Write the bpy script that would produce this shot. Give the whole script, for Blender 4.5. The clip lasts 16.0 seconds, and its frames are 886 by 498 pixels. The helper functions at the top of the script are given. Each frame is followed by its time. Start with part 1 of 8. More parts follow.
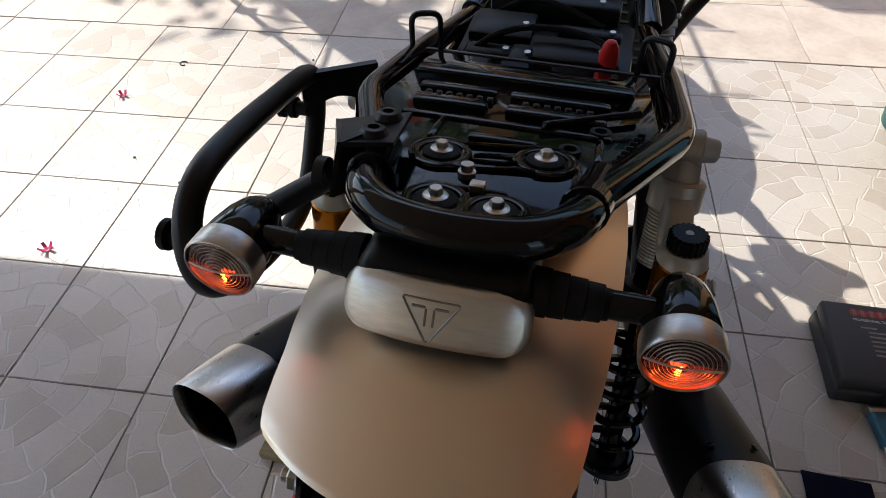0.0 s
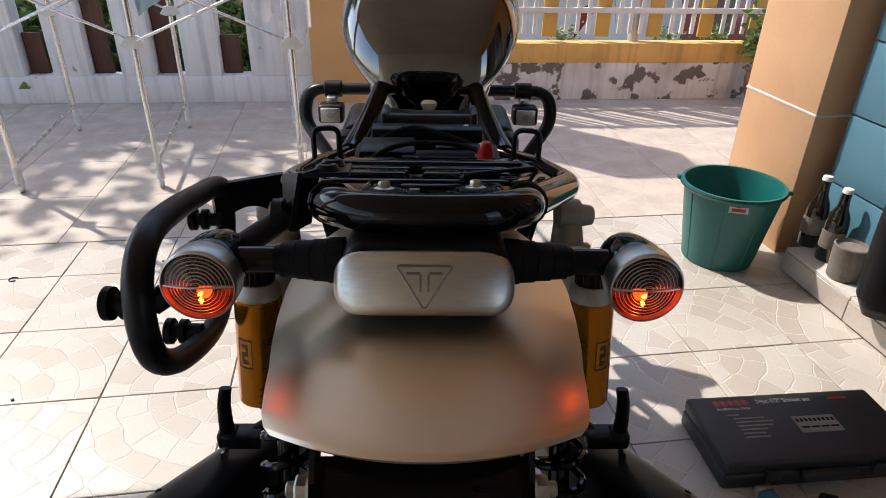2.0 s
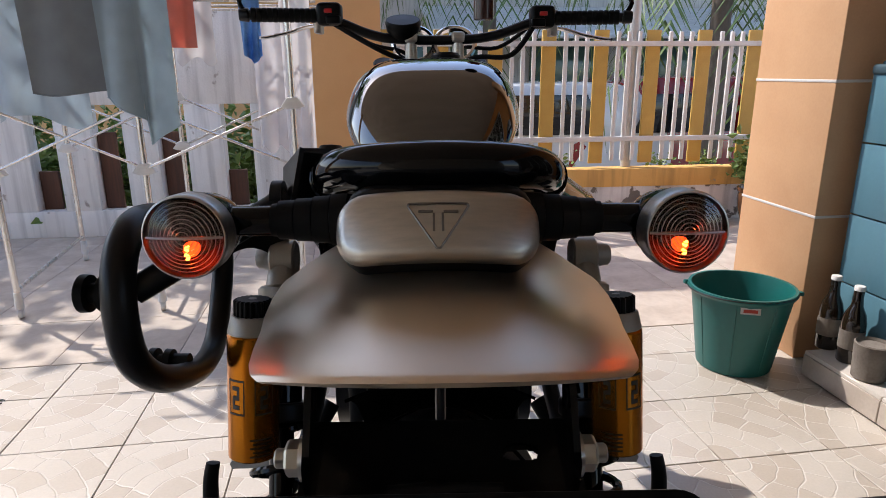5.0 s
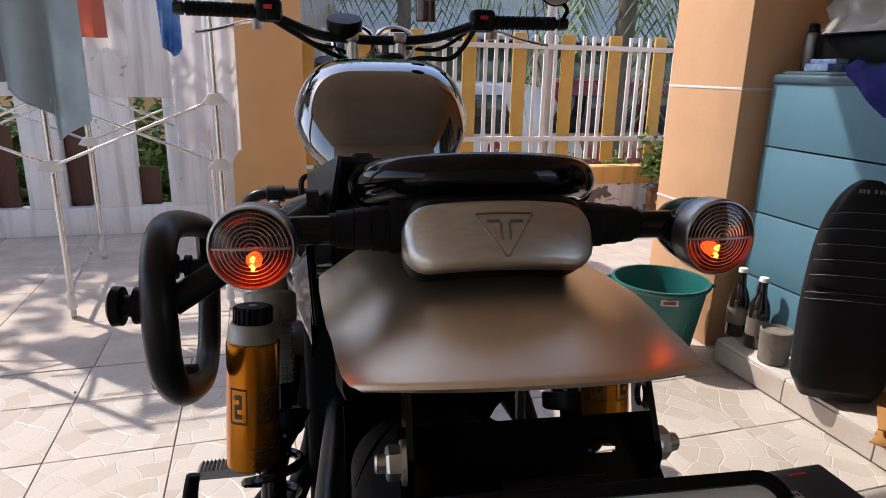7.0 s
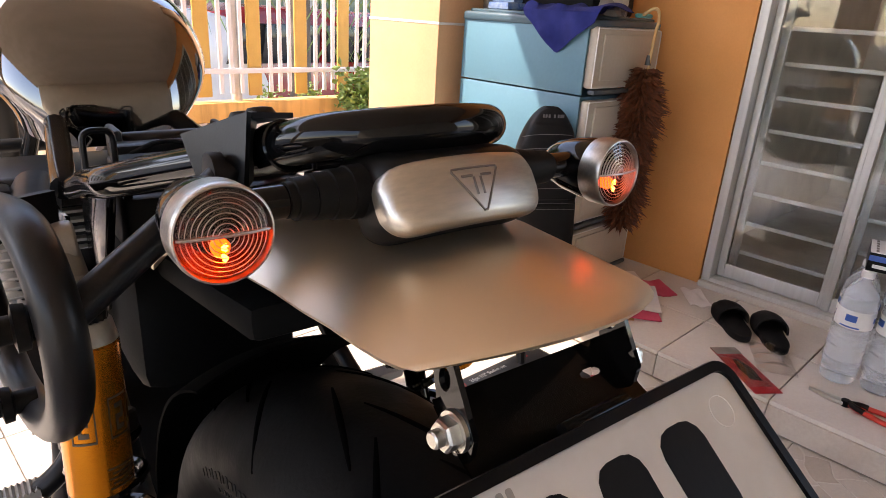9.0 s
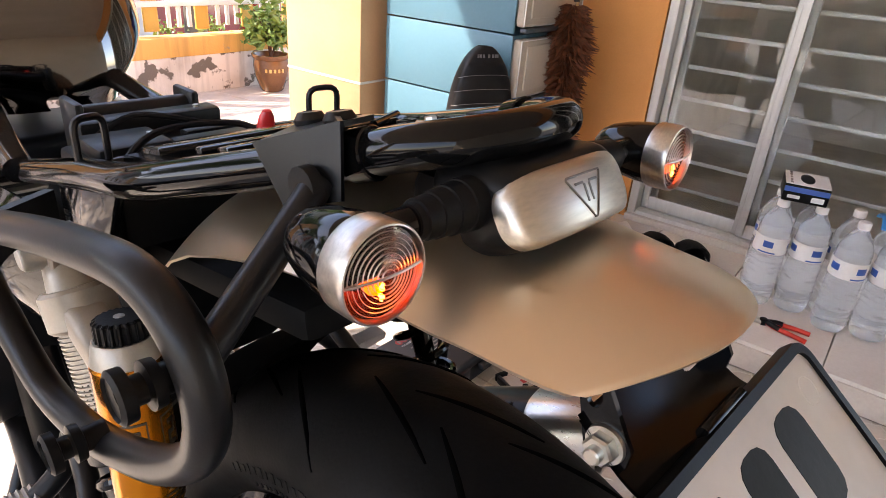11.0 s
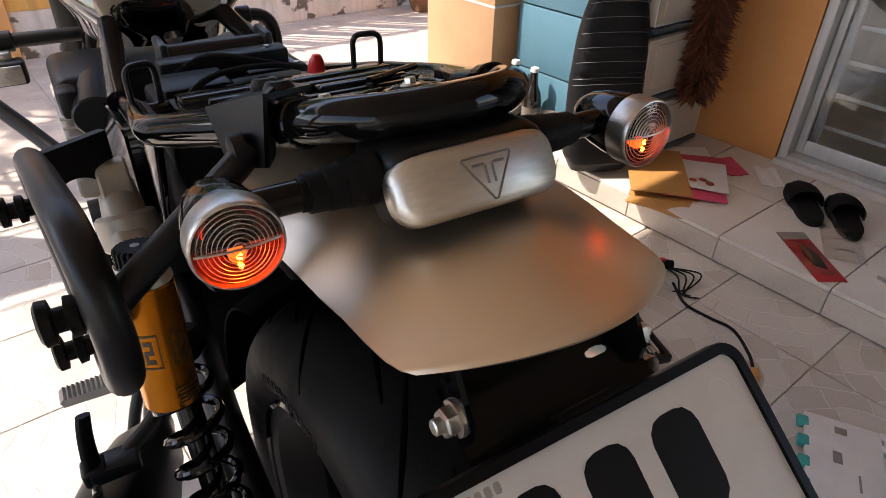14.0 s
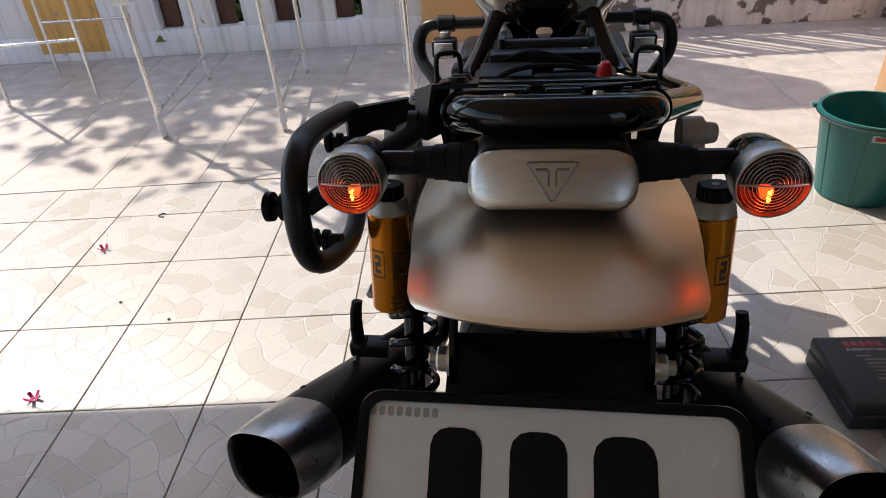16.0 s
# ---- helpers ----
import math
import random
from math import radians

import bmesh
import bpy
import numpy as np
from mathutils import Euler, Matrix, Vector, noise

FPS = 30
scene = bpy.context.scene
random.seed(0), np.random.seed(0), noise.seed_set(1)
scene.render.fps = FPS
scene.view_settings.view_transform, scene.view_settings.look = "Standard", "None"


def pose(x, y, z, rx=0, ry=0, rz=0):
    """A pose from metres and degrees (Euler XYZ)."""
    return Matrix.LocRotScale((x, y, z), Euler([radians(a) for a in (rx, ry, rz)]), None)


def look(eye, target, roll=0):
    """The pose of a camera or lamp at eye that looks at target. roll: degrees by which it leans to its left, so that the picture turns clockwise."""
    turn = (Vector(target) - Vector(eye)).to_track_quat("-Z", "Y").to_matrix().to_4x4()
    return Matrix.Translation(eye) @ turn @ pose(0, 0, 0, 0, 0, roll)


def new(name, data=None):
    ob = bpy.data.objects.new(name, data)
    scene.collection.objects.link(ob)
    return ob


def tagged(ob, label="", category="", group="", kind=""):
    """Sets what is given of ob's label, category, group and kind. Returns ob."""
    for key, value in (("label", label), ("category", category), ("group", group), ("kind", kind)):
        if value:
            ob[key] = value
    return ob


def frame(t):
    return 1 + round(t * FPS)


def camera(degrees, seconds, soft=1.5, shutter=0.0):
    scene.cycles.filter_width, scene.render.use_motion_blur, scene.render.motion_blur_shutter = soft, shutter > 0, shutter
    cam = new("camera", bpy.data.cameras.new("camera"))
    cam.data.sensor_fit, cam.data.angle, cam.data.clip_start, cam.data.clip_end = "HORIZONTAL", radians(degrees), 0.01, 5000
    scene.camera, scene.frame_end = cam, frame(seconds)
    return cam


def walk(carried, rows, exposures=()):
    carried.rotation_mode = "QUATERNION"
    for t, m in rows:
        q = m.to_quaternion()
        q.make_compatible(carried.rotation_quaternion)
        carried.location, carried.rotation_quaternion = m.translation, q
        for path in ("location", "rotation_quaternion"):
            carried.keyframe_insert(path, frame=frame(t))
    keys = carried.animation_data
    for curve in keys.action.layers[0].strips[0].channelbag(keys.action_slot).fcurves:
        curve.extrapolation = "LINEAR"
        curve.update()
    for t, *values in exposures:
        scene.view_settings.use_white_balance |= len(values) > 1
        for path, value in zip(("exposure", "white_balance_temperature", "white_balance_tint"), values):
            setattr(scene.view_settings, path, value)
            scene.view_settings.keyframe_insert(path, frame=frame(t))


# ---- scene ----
cam = camera(70.1, 16.0, 0.4)
PATH = [
    (0, (0.089, 0.056, 1.099), (-0.124, 1.405, -0.363), -1.0),
    (0.5, (0.033, 0.036, 1.08), (0.014, 1.438, -0.347), -0.7),
    (1, (-0.004, 0.006, 1.073), (0.151, 1.536, -0.206), 1.8),
    (1.5, (-0.003, -0.02, 1.059), (0.227, 1.656, -0.009), 1.7),
    (2, (0.025, -0.037, 1.027), (0.278, 1.706, 0.08), 1.2),
    (2.5, (0.029, -0.033, 0.989), (0.286, 1.747, 0.115), 0.9),
    (3, (0.02, -0.012, 0.941), (0.277, 1.797, 0.127), 0.8),
    (3.5, (0.018, 0.003, 0.921), (0.272, 1.838, 0.166), 0.4),
    (4, (0.018, -0.007, 0.924), (0.274, 1.862, 0.258), 0.2),
    (4.2, (0.02, -0.016, 0.926), (0.275, 1.864, 0.293), 0.0),
    (6.3, (0.007, -0.048, 0.929), (0.351, 1.859, 0.434), -0.7),
    (6.5, (-0.002, -0.041, 0.932), (0.388, 1.845, 0.395), -0.1),
    (7, (-0.052, -0.036, 0.935), (0.482, 1.812, 0.389), 1.2),
    (7.5, (-0.126, -0.015, 0.95), (0.688, 1.727, 0.4), 3.9),
    (8, (-0.139, -0.008, 0.956), (0.939, 1.57, 0.366), 5.8),
    (8.5, (-0.131, 0.029, 0.94), (1.077, 1.474, 0.268), 4.9),
    (8.7, (-0.14, 0.032, 0.938), (1.122, 1.421, 0.247), 4.3),
    (10.8, (-0.208, 0.124, 0.96), (1.275, 1.192, 0.149), 4.5),
    (11, (-0.207, 0.122, 0.963), (1.256, 1.165, 0.084), 4.4),
    (11.5, (-0.195, 0.12, 0.958), (1.221, 1.117, -0.043), 4.5),
    (12, (-0.185, 0.117, 0.955), (1.209, 1.093, -0.096), 4.7),
    (12.5, (-0.186, 0.108, 0.972), (1.198, 1.08, -0.096), 4.4),
    (13, (-0.185, 0.085, 0.991), (1.175, 1.075, -0.091), 4.2),
    (13.5, (-0.155, 0.058, 0.992), (1.098, 1.169, -0.101), 3.1),
    (14, (-0.128, 0.038, 0.996), (0.923, 1.329, -0.112), 1.4),
    (14.5, (-0.126, 0.004, 1.002), (0.696, 1.447, -0.113), 0.6),
    (15, (-0.08, -0.032, 1.009), (0.475, 1.533, -0.104), 0.3),
    (15.5, (-0.007, -0.054, 1.017), (0.158, 1.607, -0.085), -2.7),
    (16, (0.01, -0.075, 1.02), (-0.082, 1.6, -0.07), -4.5),
]
EXPOSURES = [(0.0, 0.60, 6500, 11), (1.5, 0.60, 6500, 12), (3.5, 0.54, 6500, 13), (4.0, 0.50, 6500, 14), (6.5, 0.45, 6500, 16), (7.0, 0.52, 6600, 17), (7.5, 0.70, 6850, 18), (8.0, 1.10, 7150, 20), (8.5, 1.50, 7350, 21), (11.0, 2.10, 7450, 20), (11.5, 1.95, 7600, 20), (12.5, 1.85, 7600, 19), (13.0, 1.80, 7650, 19), (13.5, 1.65, 7600, 19), (14.0, 1.30, 7000, 17), (14.5, 0.90, 6750, 14), (15.0, 0.70, 6550, 13), (16.0, 0.52, 6450, 12)]
walk(cam, [(t, look(eye, target, roll)) for t, eye, target, roll in PATH], EXPOSURES)

# ---- light ----
SUN_EL, SUN_AZ = 50.0, -46.0          # degrees; azimuth from +y towards +x
sd = Vector((math.sin(radians(SUN_AZ)) * math.cos(radians(SUN_EL)), math.cos(radians(SUN_AZ)) * math.cos(radians(SUN_EL)), math.sin(radians(SUN_EL))))
world = bpy.data.worlds.new("sky_world")
scene.world = world
world.use_nodes = True
wn = world.node_tree
sky = wn.nodes.new("ShaderNodeTexSky")
sky.sky_type, sky.sun_disc = "NISHITA", False
sky.sun_elevation, sky.sun_rotation = radians(SUN_EL), radians(SUN_AZ)
wn.links.new(sky.outputs[0], wn.nodes["Background"].inputs[0])
wn.nodes["Background"].inputs[1].default_value = 0.25
sun = new("sun", bpy.data.lights.new("sun", "SUN"))
sun.data.energy, sun.data.angle, sun.data.color = 3.9, radians(0.6), (1.0, 0.95, 0.87)
sun.matrix_world = look(tuple(sd * 10), (0, 0, 0))


# ---- materials ----
def nodes_of(name):
    m = bpy.data.materials.new(name)
    m.use_nodes = True
    return m, m.node_tree, m.node_tree.nodes["Principled BSDF"]


def rgb(c):
    return (c[0], c[1], c[2], 1.0)


def mat(name, c, rough=0.5, metal=0.0, c2=None, scale=8.0, fine=120.0, bump=0.1, dist=0.002, coat=0.0, stretch=(1, 1, 1), rvar=0.12, detail=6.0, spec=0.5):
    """Principled with colour variation at two scales, uneven gloss and fine relief."""
    m, nt, b = nodes_of(name)
    co = nt.nodes.new("ShaderNodeTexCoord")
    mp = nt.nodes.new("ShaderNodeMapping")
    mp.inputs["Scale"].default_value = stretch
    nt.links.new(co.outputs["Object"], mp.inputs[0])
    big, small = nt.nodes.new("ShaderNodeTexNoise"), nt.nodes.new("ShaderNodeTexNoise")
    for t, s in ((big, scale), (small, fine)):
        t.inputs["Scale"].default_value, t.inputs["Detail"].default_value = s, detail
        nt.links.new(mp.outputs[0], t.inputs["Vector"])
    addn = nt.nodes.new("ShaderNodeMath")
    addn.operation = "MULTIPLY_ADD"
    addn.inputs[1].default_value = 0.35
    nt.links.new(small.outputs[0], addn.inputs[0])
    nt.links.new(big.outputs[0], addn.inputs[2])
    ramp = nt.nodes.new("ShaderNodeValToRGB")
    ramp.color_ramp.elements[0].position, ramp.color_ramp.elements[1].position = 0.48, 0.88
    ramp.color_ramp.elements[0].color = rgb(c)
    ramp.color_ramp.elements[1].color = rgb(c2 if c2 else [x * 0.8 for x in c])
    nt.links.new(addn.outputs[0], ramp.inputs[0])
    nt.links.new(ramp.outputs[0], b.inputs["Base Color"])
    mr = nt.nodes.new("ShaderNodeMapRange")
    mr.inputs["From Min"].default_value, mr.inputs["From Max"].default_value = 0.3, 0.7
    mr.inputs["To Min"].default_value, mr.inputs["To Max"].default_value = max(0.02, rough - rvar * rough), min(1, rough + rvar * rough)
    nt.links.new(big.outputs[0], mr.inputs[0])
    nt.links.new(mr.outputs[0], b.inputs["Roughness"])
    b.inputs["Metallic"].default_value = metal
    b.inputs["Specular IOR Level"].default_value = spec
    if coat:
        b.inputs["Coat Weight"].default_value, b.inputs["Coat Roughness"].default_value = coat, 0.04
    if bump:
        bp = nt.nodes.new("ShaderNodeBump")
        bp.inputs["Strength"].default_value, bp.inputs["Distance"].default_value = bump, dist
        nt.links.new(small.outputs[0], bp.inputs["Height"])
        nt.links.new(bp.outputs[0], b.inputs["Normal"])
    return m


M_BLACKGLOSS = mat("black_gloss_paint", (0.002, 0.002, 0.0022), 0.06, spec=0.22, c2=(0.004, 0.004, 0.0042), bump=0.02)
M_BLACKSATIN = mat("black_satin_powder_coat", (0.0032, 0.0033, 0.004), 0.36, spec=0.25, c2=(0.006, 0.006, 0.0065), fine=700, bump=0.10, dist=0.0006)
M_BLACKPLASTIC = mat("black_plastic", (0.0025, 0.0025, 0.0028), 0.36, spec=0.12, c2=(0.005, 0.005, 0.005), fine=400, bump=0.1, dist=0.0006)
M_RUBBER = mat("black_rubber", (0.003, 0.003, 0.003), 0.55, spec=0.12, c2=(0.006, 0.0058, 0.0055), fine=300, bump=0.15, dist=0.0008)
M_TYRE = mat("tyre_rubber", (0.004, 0.004, 0.0042), 0.55, spec=0.08, c2=(0.0065, 0.0063, 0.006), scale=14, fine=260, bump=0.25, dist=0.001, rvar=0.3)
M_BRUSHED = mat("brushed_aluminium", (0.50, 0.475, 0.44), 0.33, 1.0, c2=(0.40, 0.38, 0.355), stretch=(3, 60, 60), fine=90, bump=0.05, dist=0.0004)
M_SATIN = mat("satin_silver_paint", (0.71, 0.585, 0.445), 0.35, 0.95, c2=(0.70, 0.575, 0.435), scale=3, fine=900, bump=0.0, dist=0.0003, rvar=0.02)
M_COVER = mat("satin_cast_cover", (0.53, 0.49, 0.43), 0.37, 1.0, c2=(0.45, 0.42, 0.375), stretch=(3, 60, 60), fine=90, bump=0.03, dist=0.0003)
M_CARRIER = mat("black_lacquer", (0.002, 0.002, 0.002), 0.12, spec=0.16, c2=(0.004, 0.004, 0.004), bump=0.0)
M_CHROME = mat("chrome", (0.75, 0.75, 0.76), 0.08, 1.0, c2=(0.68, 0.68, 0.69), bump=0.02)
M_STEEL = mat("zinc_steel", (0.55, 0.54, 0.50), 0.32, 1.0, c2=(0.45, 0.43, 0.38), fine=200, bump=0.1, dist=0.0005)
M_CASTGREY = mat("cast_grey_aluminium", (0.36, 0.34, 0.31), 0.5, 0.7, c2=(0.28, 0.265, 0.24), fine=350, bump=0.3, dist=0.0008)
M_CASTLIGHT = mat("pale_cast_aluminium", (0.33, 0.295, 0.25), 0.42, 0.45, c2=(0.28, 0.25, 0.21), fine=420, bump=0.25, dist=0.0006)
M_GOLD = mat("gold_anodised", (0.56, 0.19, 0.009), 0.22, 0.85, c2=(0.47, 0.15, 0.007), stretch=(1, 1, 0.2), bump=0.03)
M_GREYPAINT = mat("grey_tank_paint", (0.135, 0.130, 0.125), 0.045, 1.0, c2=(0.145, 0.140, 0.135), coat=1.0, bump=0.0)
M_RED = mat("red_plastic", (0.55, 0.02, 0.02), 0.35, c2=(0.45, 0.015, 0.015))
M_WHITEPL = mat("white_plate_enamel", (0.60, 0.58, 0.545), 0.35, c2=(0.53, 0.51, 0.475), scale=18, bump=0.04)
M_INK = mat("black_ink", (0.006, 0.0055, 0.0055), 0.5, spec=0.12)
M_INKGOLD = mat("dark_print", (0.03, 0.02, 0.01), 0.4)
M_EXHAUST = mat("black_exhaust_coating", (0.004, 0.004, 0.004), 0.36, spec=0.16, c2=(0.008, 0.008, 0.008), bump=0.0)
M_MATTBLACK = mat("matt_black_plastic", (0.0025, 0.0025, 0.0025), 0.7, spec=0.06, c2=(0.005, 0.005, 0.005))
# near-black: soot in the silencer bore, painted shade on tread and under fender
M_SOOTSHADE = mat("soot_and_shade_black", (0.0012, 0.0012, 0.0012), 0.9, spec=0.02)
M_TIP = mat("brushed_steel", (0.50, 0.475, 0.445), 0.30, 1.0, c2=(0.44, 0.42, 0.39), stretch=(60, 3, 60), fine=90, bump=0.04, dist=0.0004)


def emit(name, c, strength):
    m, nt, b = nodes_of(name)
    b.inputs["Base Color"].default_value = rgb(c)
    b.inputs["Emission Color"].default_value = rgb(c)
    b.inputs["Emission Strength"].default_value = strength
    return m


M_GLOW = emit("lit_red_filament", (1.0, 0.045, 0.004), 3.2)
M_GLOWHOT = emit("lit_hot_filament", (1.0, 0.15, 0.012), 22.0)


def glass(name, c=(1, 1, 1), rough=0.0, ior=1.45):
    m, nt, b = nodes_of(name)
    b.inputs["Base Color"].default_value = rgb(c)
    b.inputs["Roughness"].default_value = rough
    b.inputs["Transmission Weight"].default_value = 1.0
    b.inputs["IOR"].default_value = ior
    return m




def thin_clear(name, c, gloss=0.12):
    """Thin clear plastic: what is behind shows through, with a sharp surface gloss."""
    m, nt, b = nodes_of(name)
    tr, gl, mx = nt.nodes.new("ShaderNodeBsdfTransparent"), nt.nodes.new("ShaderNodeBsdfGlossy"), nt.nodes.new("ShaderNodeMixShader")
    tr.inputs[0].default_value = rgb(c)
    gl.inputs["Roughness"].default_value = 0.04
    mx.inputs[0].default_value = gloss
    nt.links.new(tr.outputs[0], mx.inputs[1])
    nt.links.new(gl.outputs[0], mx.inputs[2])
    nt.links.new(mx.outputs[0], nt.nodes["Material Output"].inputs[0])
    return m


M_LENS = thin_clear("clear_lens", (0.94, 0.92, 0.90), 0.06)
M_PANE = glass("window_glass", (0.93, 0.95, 0.94), 0.0, 1.45)
M_FILM = thin_clear("clear_film", (0.95, 0.95, 0.95), 0.10)
M_PET = glass("hazy_pet_plastic", (0.93, 0.96, 0.985), 0.16, 1.22)
M_PET.node_tree.nodes["Principled BSDF"].inputs["Transmission Weight"].default_value = 0.86


# ---- mesh tools ----
class Geo:
    """Collects vertices and faces for one mesh."""

    def __init__(self):
        self.v, self.f = [], []

    def add(self, vs, fs):
        n = len(self.v)
        self.v += [tuple(p) for p in vs]
        self.f += [tuple(i + n for i in f) for f in fs]
        return self

    def bm(self, b, m=None):
        if m is not None:
            bmesh.ops.transform(b, matrix=m, verts=b.verts)
        b.verts.index_update()
        self.add([v.co[:] for v in b.verts], [[v.index for v in f.verts] for f in b.faces])
        b.free()
        return self

    def box(self, c, s, bevel=0.0, m=None, seg=2):
        b = bmesh.new()
        bmesh.ops.create_cube(b, size=1.0)
        for v in b.verts:
            v.co = Vector((v.co.x * s[0], v.co.y * s[1], v.co.z * s[2]))
        if bevel:
            bmesh.ops.bevel(b, geom=list(b.edges), offset=min(bevel, min(s) * 0.45), segments=seg, profile=0.5, affect="EDGES")
        t = Matrix.Translation(c)
        return self.bm(b, t @ m if m is not None else t)

    def lathe(self, prof, origin=(0, 0, 0), axis=(0, 0, 1), n=24, sx=1.0, sy=1.0, caps=True):
        """prof: (radius, height) pairs, turned round axis."""
        a = Vector(axis).normalized()
        q = a.to_track_quat("Z", "Y").to_matrix()
        o = Vector(origin)
        vs, fs = [], []
        for r, h in prof:
            for i in range(n):
                t = 2 * math.pi * i / n
                vs.append(o + q @ Vector((r * math.cos(t) * sx, r * math.sin(t) * sy, h)))
        k = len(prof)
        for j in range(k - 1):
            for i in range(n):
                fs.append((j * n + i, j * n + (i + 1) % n, (j + 1) * n + (i + 1) % n, (j + 1) * n + i))
        if caps and prof[0][0] > 1e-6:
            fs.append(tuple(reversed(range(n))))
        if caps and prof[-1][0] > 1e-6:
            fs.append(tuple((k - 1) * n + i for i in range(n)))
        return self.add(vs, fs)

    def cyl(self, a, b, r, r2=None, n=16, bev=0.0):
        a, b = Vector(a), Vector(b)
        L = (b - a).length
        r2 = r if r2 is None else r2
        if bev:
            prof = [(r - bev, 0), (r, bev), (r2, L - bev), (r2 - bev, L)]
        else:
            prof = [(r, 0), (r2, L)]
        return self.lathe(prof, a, b - a, n)

    def tube(self, pts, r, n=12, closed=False, smooth=6, flat=1.0):
        pts = [Vector(p) for p in pts]
        if smooth:
            pts = spline(pts, smooth, closed)
        k = len(pts)
        rad = r if callable(r) else (lambda t: r)
        vs, fs = [], []
        up = Vector((0, 0, 1))
        prev = None
        for i, p in enumerate(pts):
            a = pts[(i - 1) % k] if (closed or i > 0) else p
            b = pts[(i + 1) % k] if (closed or i < k - 1) else p
            d = (b - a).normalized()
            if prev is None:
                x = d.cross(up)
                if x.length < 0.1:
                    x = d.cross(Vector((1, 0, 0)))
                x.normalize()
            else:
                x = (prev - d * prev.dot(d)).normalized()
            prev = x
            y = d.cross(x)
            rr = rad(i / max(1, k - 1))
            for j in range(n):
                t = 2 * math.pi * j / n
                vs.append(p + x * rr * math.cos(t) + y * rr * flat * math.sin(t))
        for i in range(k if closed else k - 1):
            for j in range(n):
                fs.append((i * n + j, i * n + (j + 1) % n, ((i + 1) % k) * n + (j + 1) % n, ((i + 1) % k) * n + j))
        if not closed:
            fs.append(tuple(reversed(range(n))))
            fs.append(tuple((k - 1) * n + j for j in range(n)))
        return self.add(vs, fs)

    def prism(self, outline, h0, h1, m=None, bevel=0.0):
        """An outline in xy, raised from h0 to h1."""
        b = bmesh.new()
        vs = [b.verts.new((x, y, h0)) for x, y in outline]
        f = b.faces.new(vs)
        ret = bmesh.ops.extrude_face_region(b, geom=[f])
        for e in ret["geom"]:
            if isinstance(e, bmesh.types.BMVert):
                e.co.z = h1
        bmesh.ops.recalc_face_normals(b, faces=b.faces)
        if bevel:
            bmesh.ops.bevel(b, geom=list(b.edges), offset=bevel, segments=2, profile=0.5, affect="EDGES")
        return self.bm(b, m)

    def sheet(self, fn, nu, nv, thick=0.0):
        """A curved sheet fn(u, v) -> point, u and v from 0 to 1, with thickness downwards along its normal."""
        P = [[Vector(fn(i / nu, j / nv)) for j in range(nv + 1)] for i in range(nu + 1)]
        vs = [P[i][j] for i in range(nu + 1) for j in range(nv + 1)]
        w = nv + 1
        fs = [(i * w + j, (i + 1) * w + j, (i + 1) * w + j + 1, i * w + j + 1) for i in range(nu) for j in range(nv)]
        if thick:
            lo = []
            for i in range(nu + 1):
                for j in range(nv + 1):
                    du = P[min(i + 1, nu)][j] - P[max(i - 1, 0)][j]
                    dv = P[i][min(j + 1, nv)] - P[i][max(j - 1, 0)]
                    nn = du.cross(dv)
                    if nn.length > 1e-12:
                        nn.normalize()
                    lo.append(P[i][j] - nn * thick)
            k = len(vs)
            fs += [tuple(reversed([a + k for a in f])) for f in fs[:nu * nv]]
            vs += lo
            for i in range(nu):
                fs.append((i * w, k + i * w, k + (i + 1) * w, (i + 1) * w))
                fs.append(((i + 1) * w + nv, k + (i + 1) * w + nv, k + i * w + nv, i * w + nv))
            for j in range(nv):
                fs.append((j + 1, k + j + 1, k + j, j))
                fs.append((nu * w + j, k + nu * w + j, k + nu * w + j + 1, nu * w + j + 1))
        return self.add(vs, fs)


def spline(pts, k, closed=False):
    n = len(pts)
    out = []
    rng = n if closed else n - 1
    for i in range(rng):
        p0 = pts[(i - 1) % n] if (closed or i > 0) else pts[0]
        p1, p2 = pts[i], pts[(i + 1) % n]
        p3 = pts[(i + 2) % n] if (closed or i + 2 < n) else pts[n - 1]
        for j in range(k):
            t = j / k
            out.append(0.5 * ((2 * p1) + (p2 - p0) * t + (2 * p0 - 5 * p1 + 4 * p2 - p3) * t * t + (3 * p1 - p0 - 3 * p2 + p3) * t ** 3))
    if not closed:
        out.append(pts[-1])
    return out


def rounded(pts, r=0.02, k=4):
    """Corner-rounded polyline in 3D: straight runs with round bends."""
    pts = [Vector(p) for p in pts]
    out = [pts[0]]
    for i in range(1, len(pts) - 1):
        a, b, c = pts[i - 1], pts[i], pts[i + 1]
        d1, d2 = (a - b), (c - b)
        q = min(r, d1.length * 0.49, d2.length * 0.49)
        s, e = b + d1.normalized() * q, b + d2.normalized() * q
        for j in range(k + 1):
            t = j / k
            out.append((1 - t) ** 2 * s + 2 * t * (1 - t) * b + t * t * e)
    out.append(pts[-1])
    return out


def mesh_of(name, g, material, smooth=True, angle=40):
    me = bpy.data.meshes.new(name)
    me.from_pydata([tuple(p) for p in g.v], [], g.f)
    me.validate()
    b = bmesh.new()
    b.from_mesh(me)
    bmesh.ops.recalc_face_normals(b, faces=b.faces)
    for f in b.faces:
        f.smooth = smooth
    if smooth:
        lim = radians(angle)
        for e in b.edges:
            if len(e.link_faces) == 2 and e.calc_face_angle(0) > lim:
                e.smooth = False
    b.to_mesh(me)
    b.free()
    me.materials.append(material)
    return me


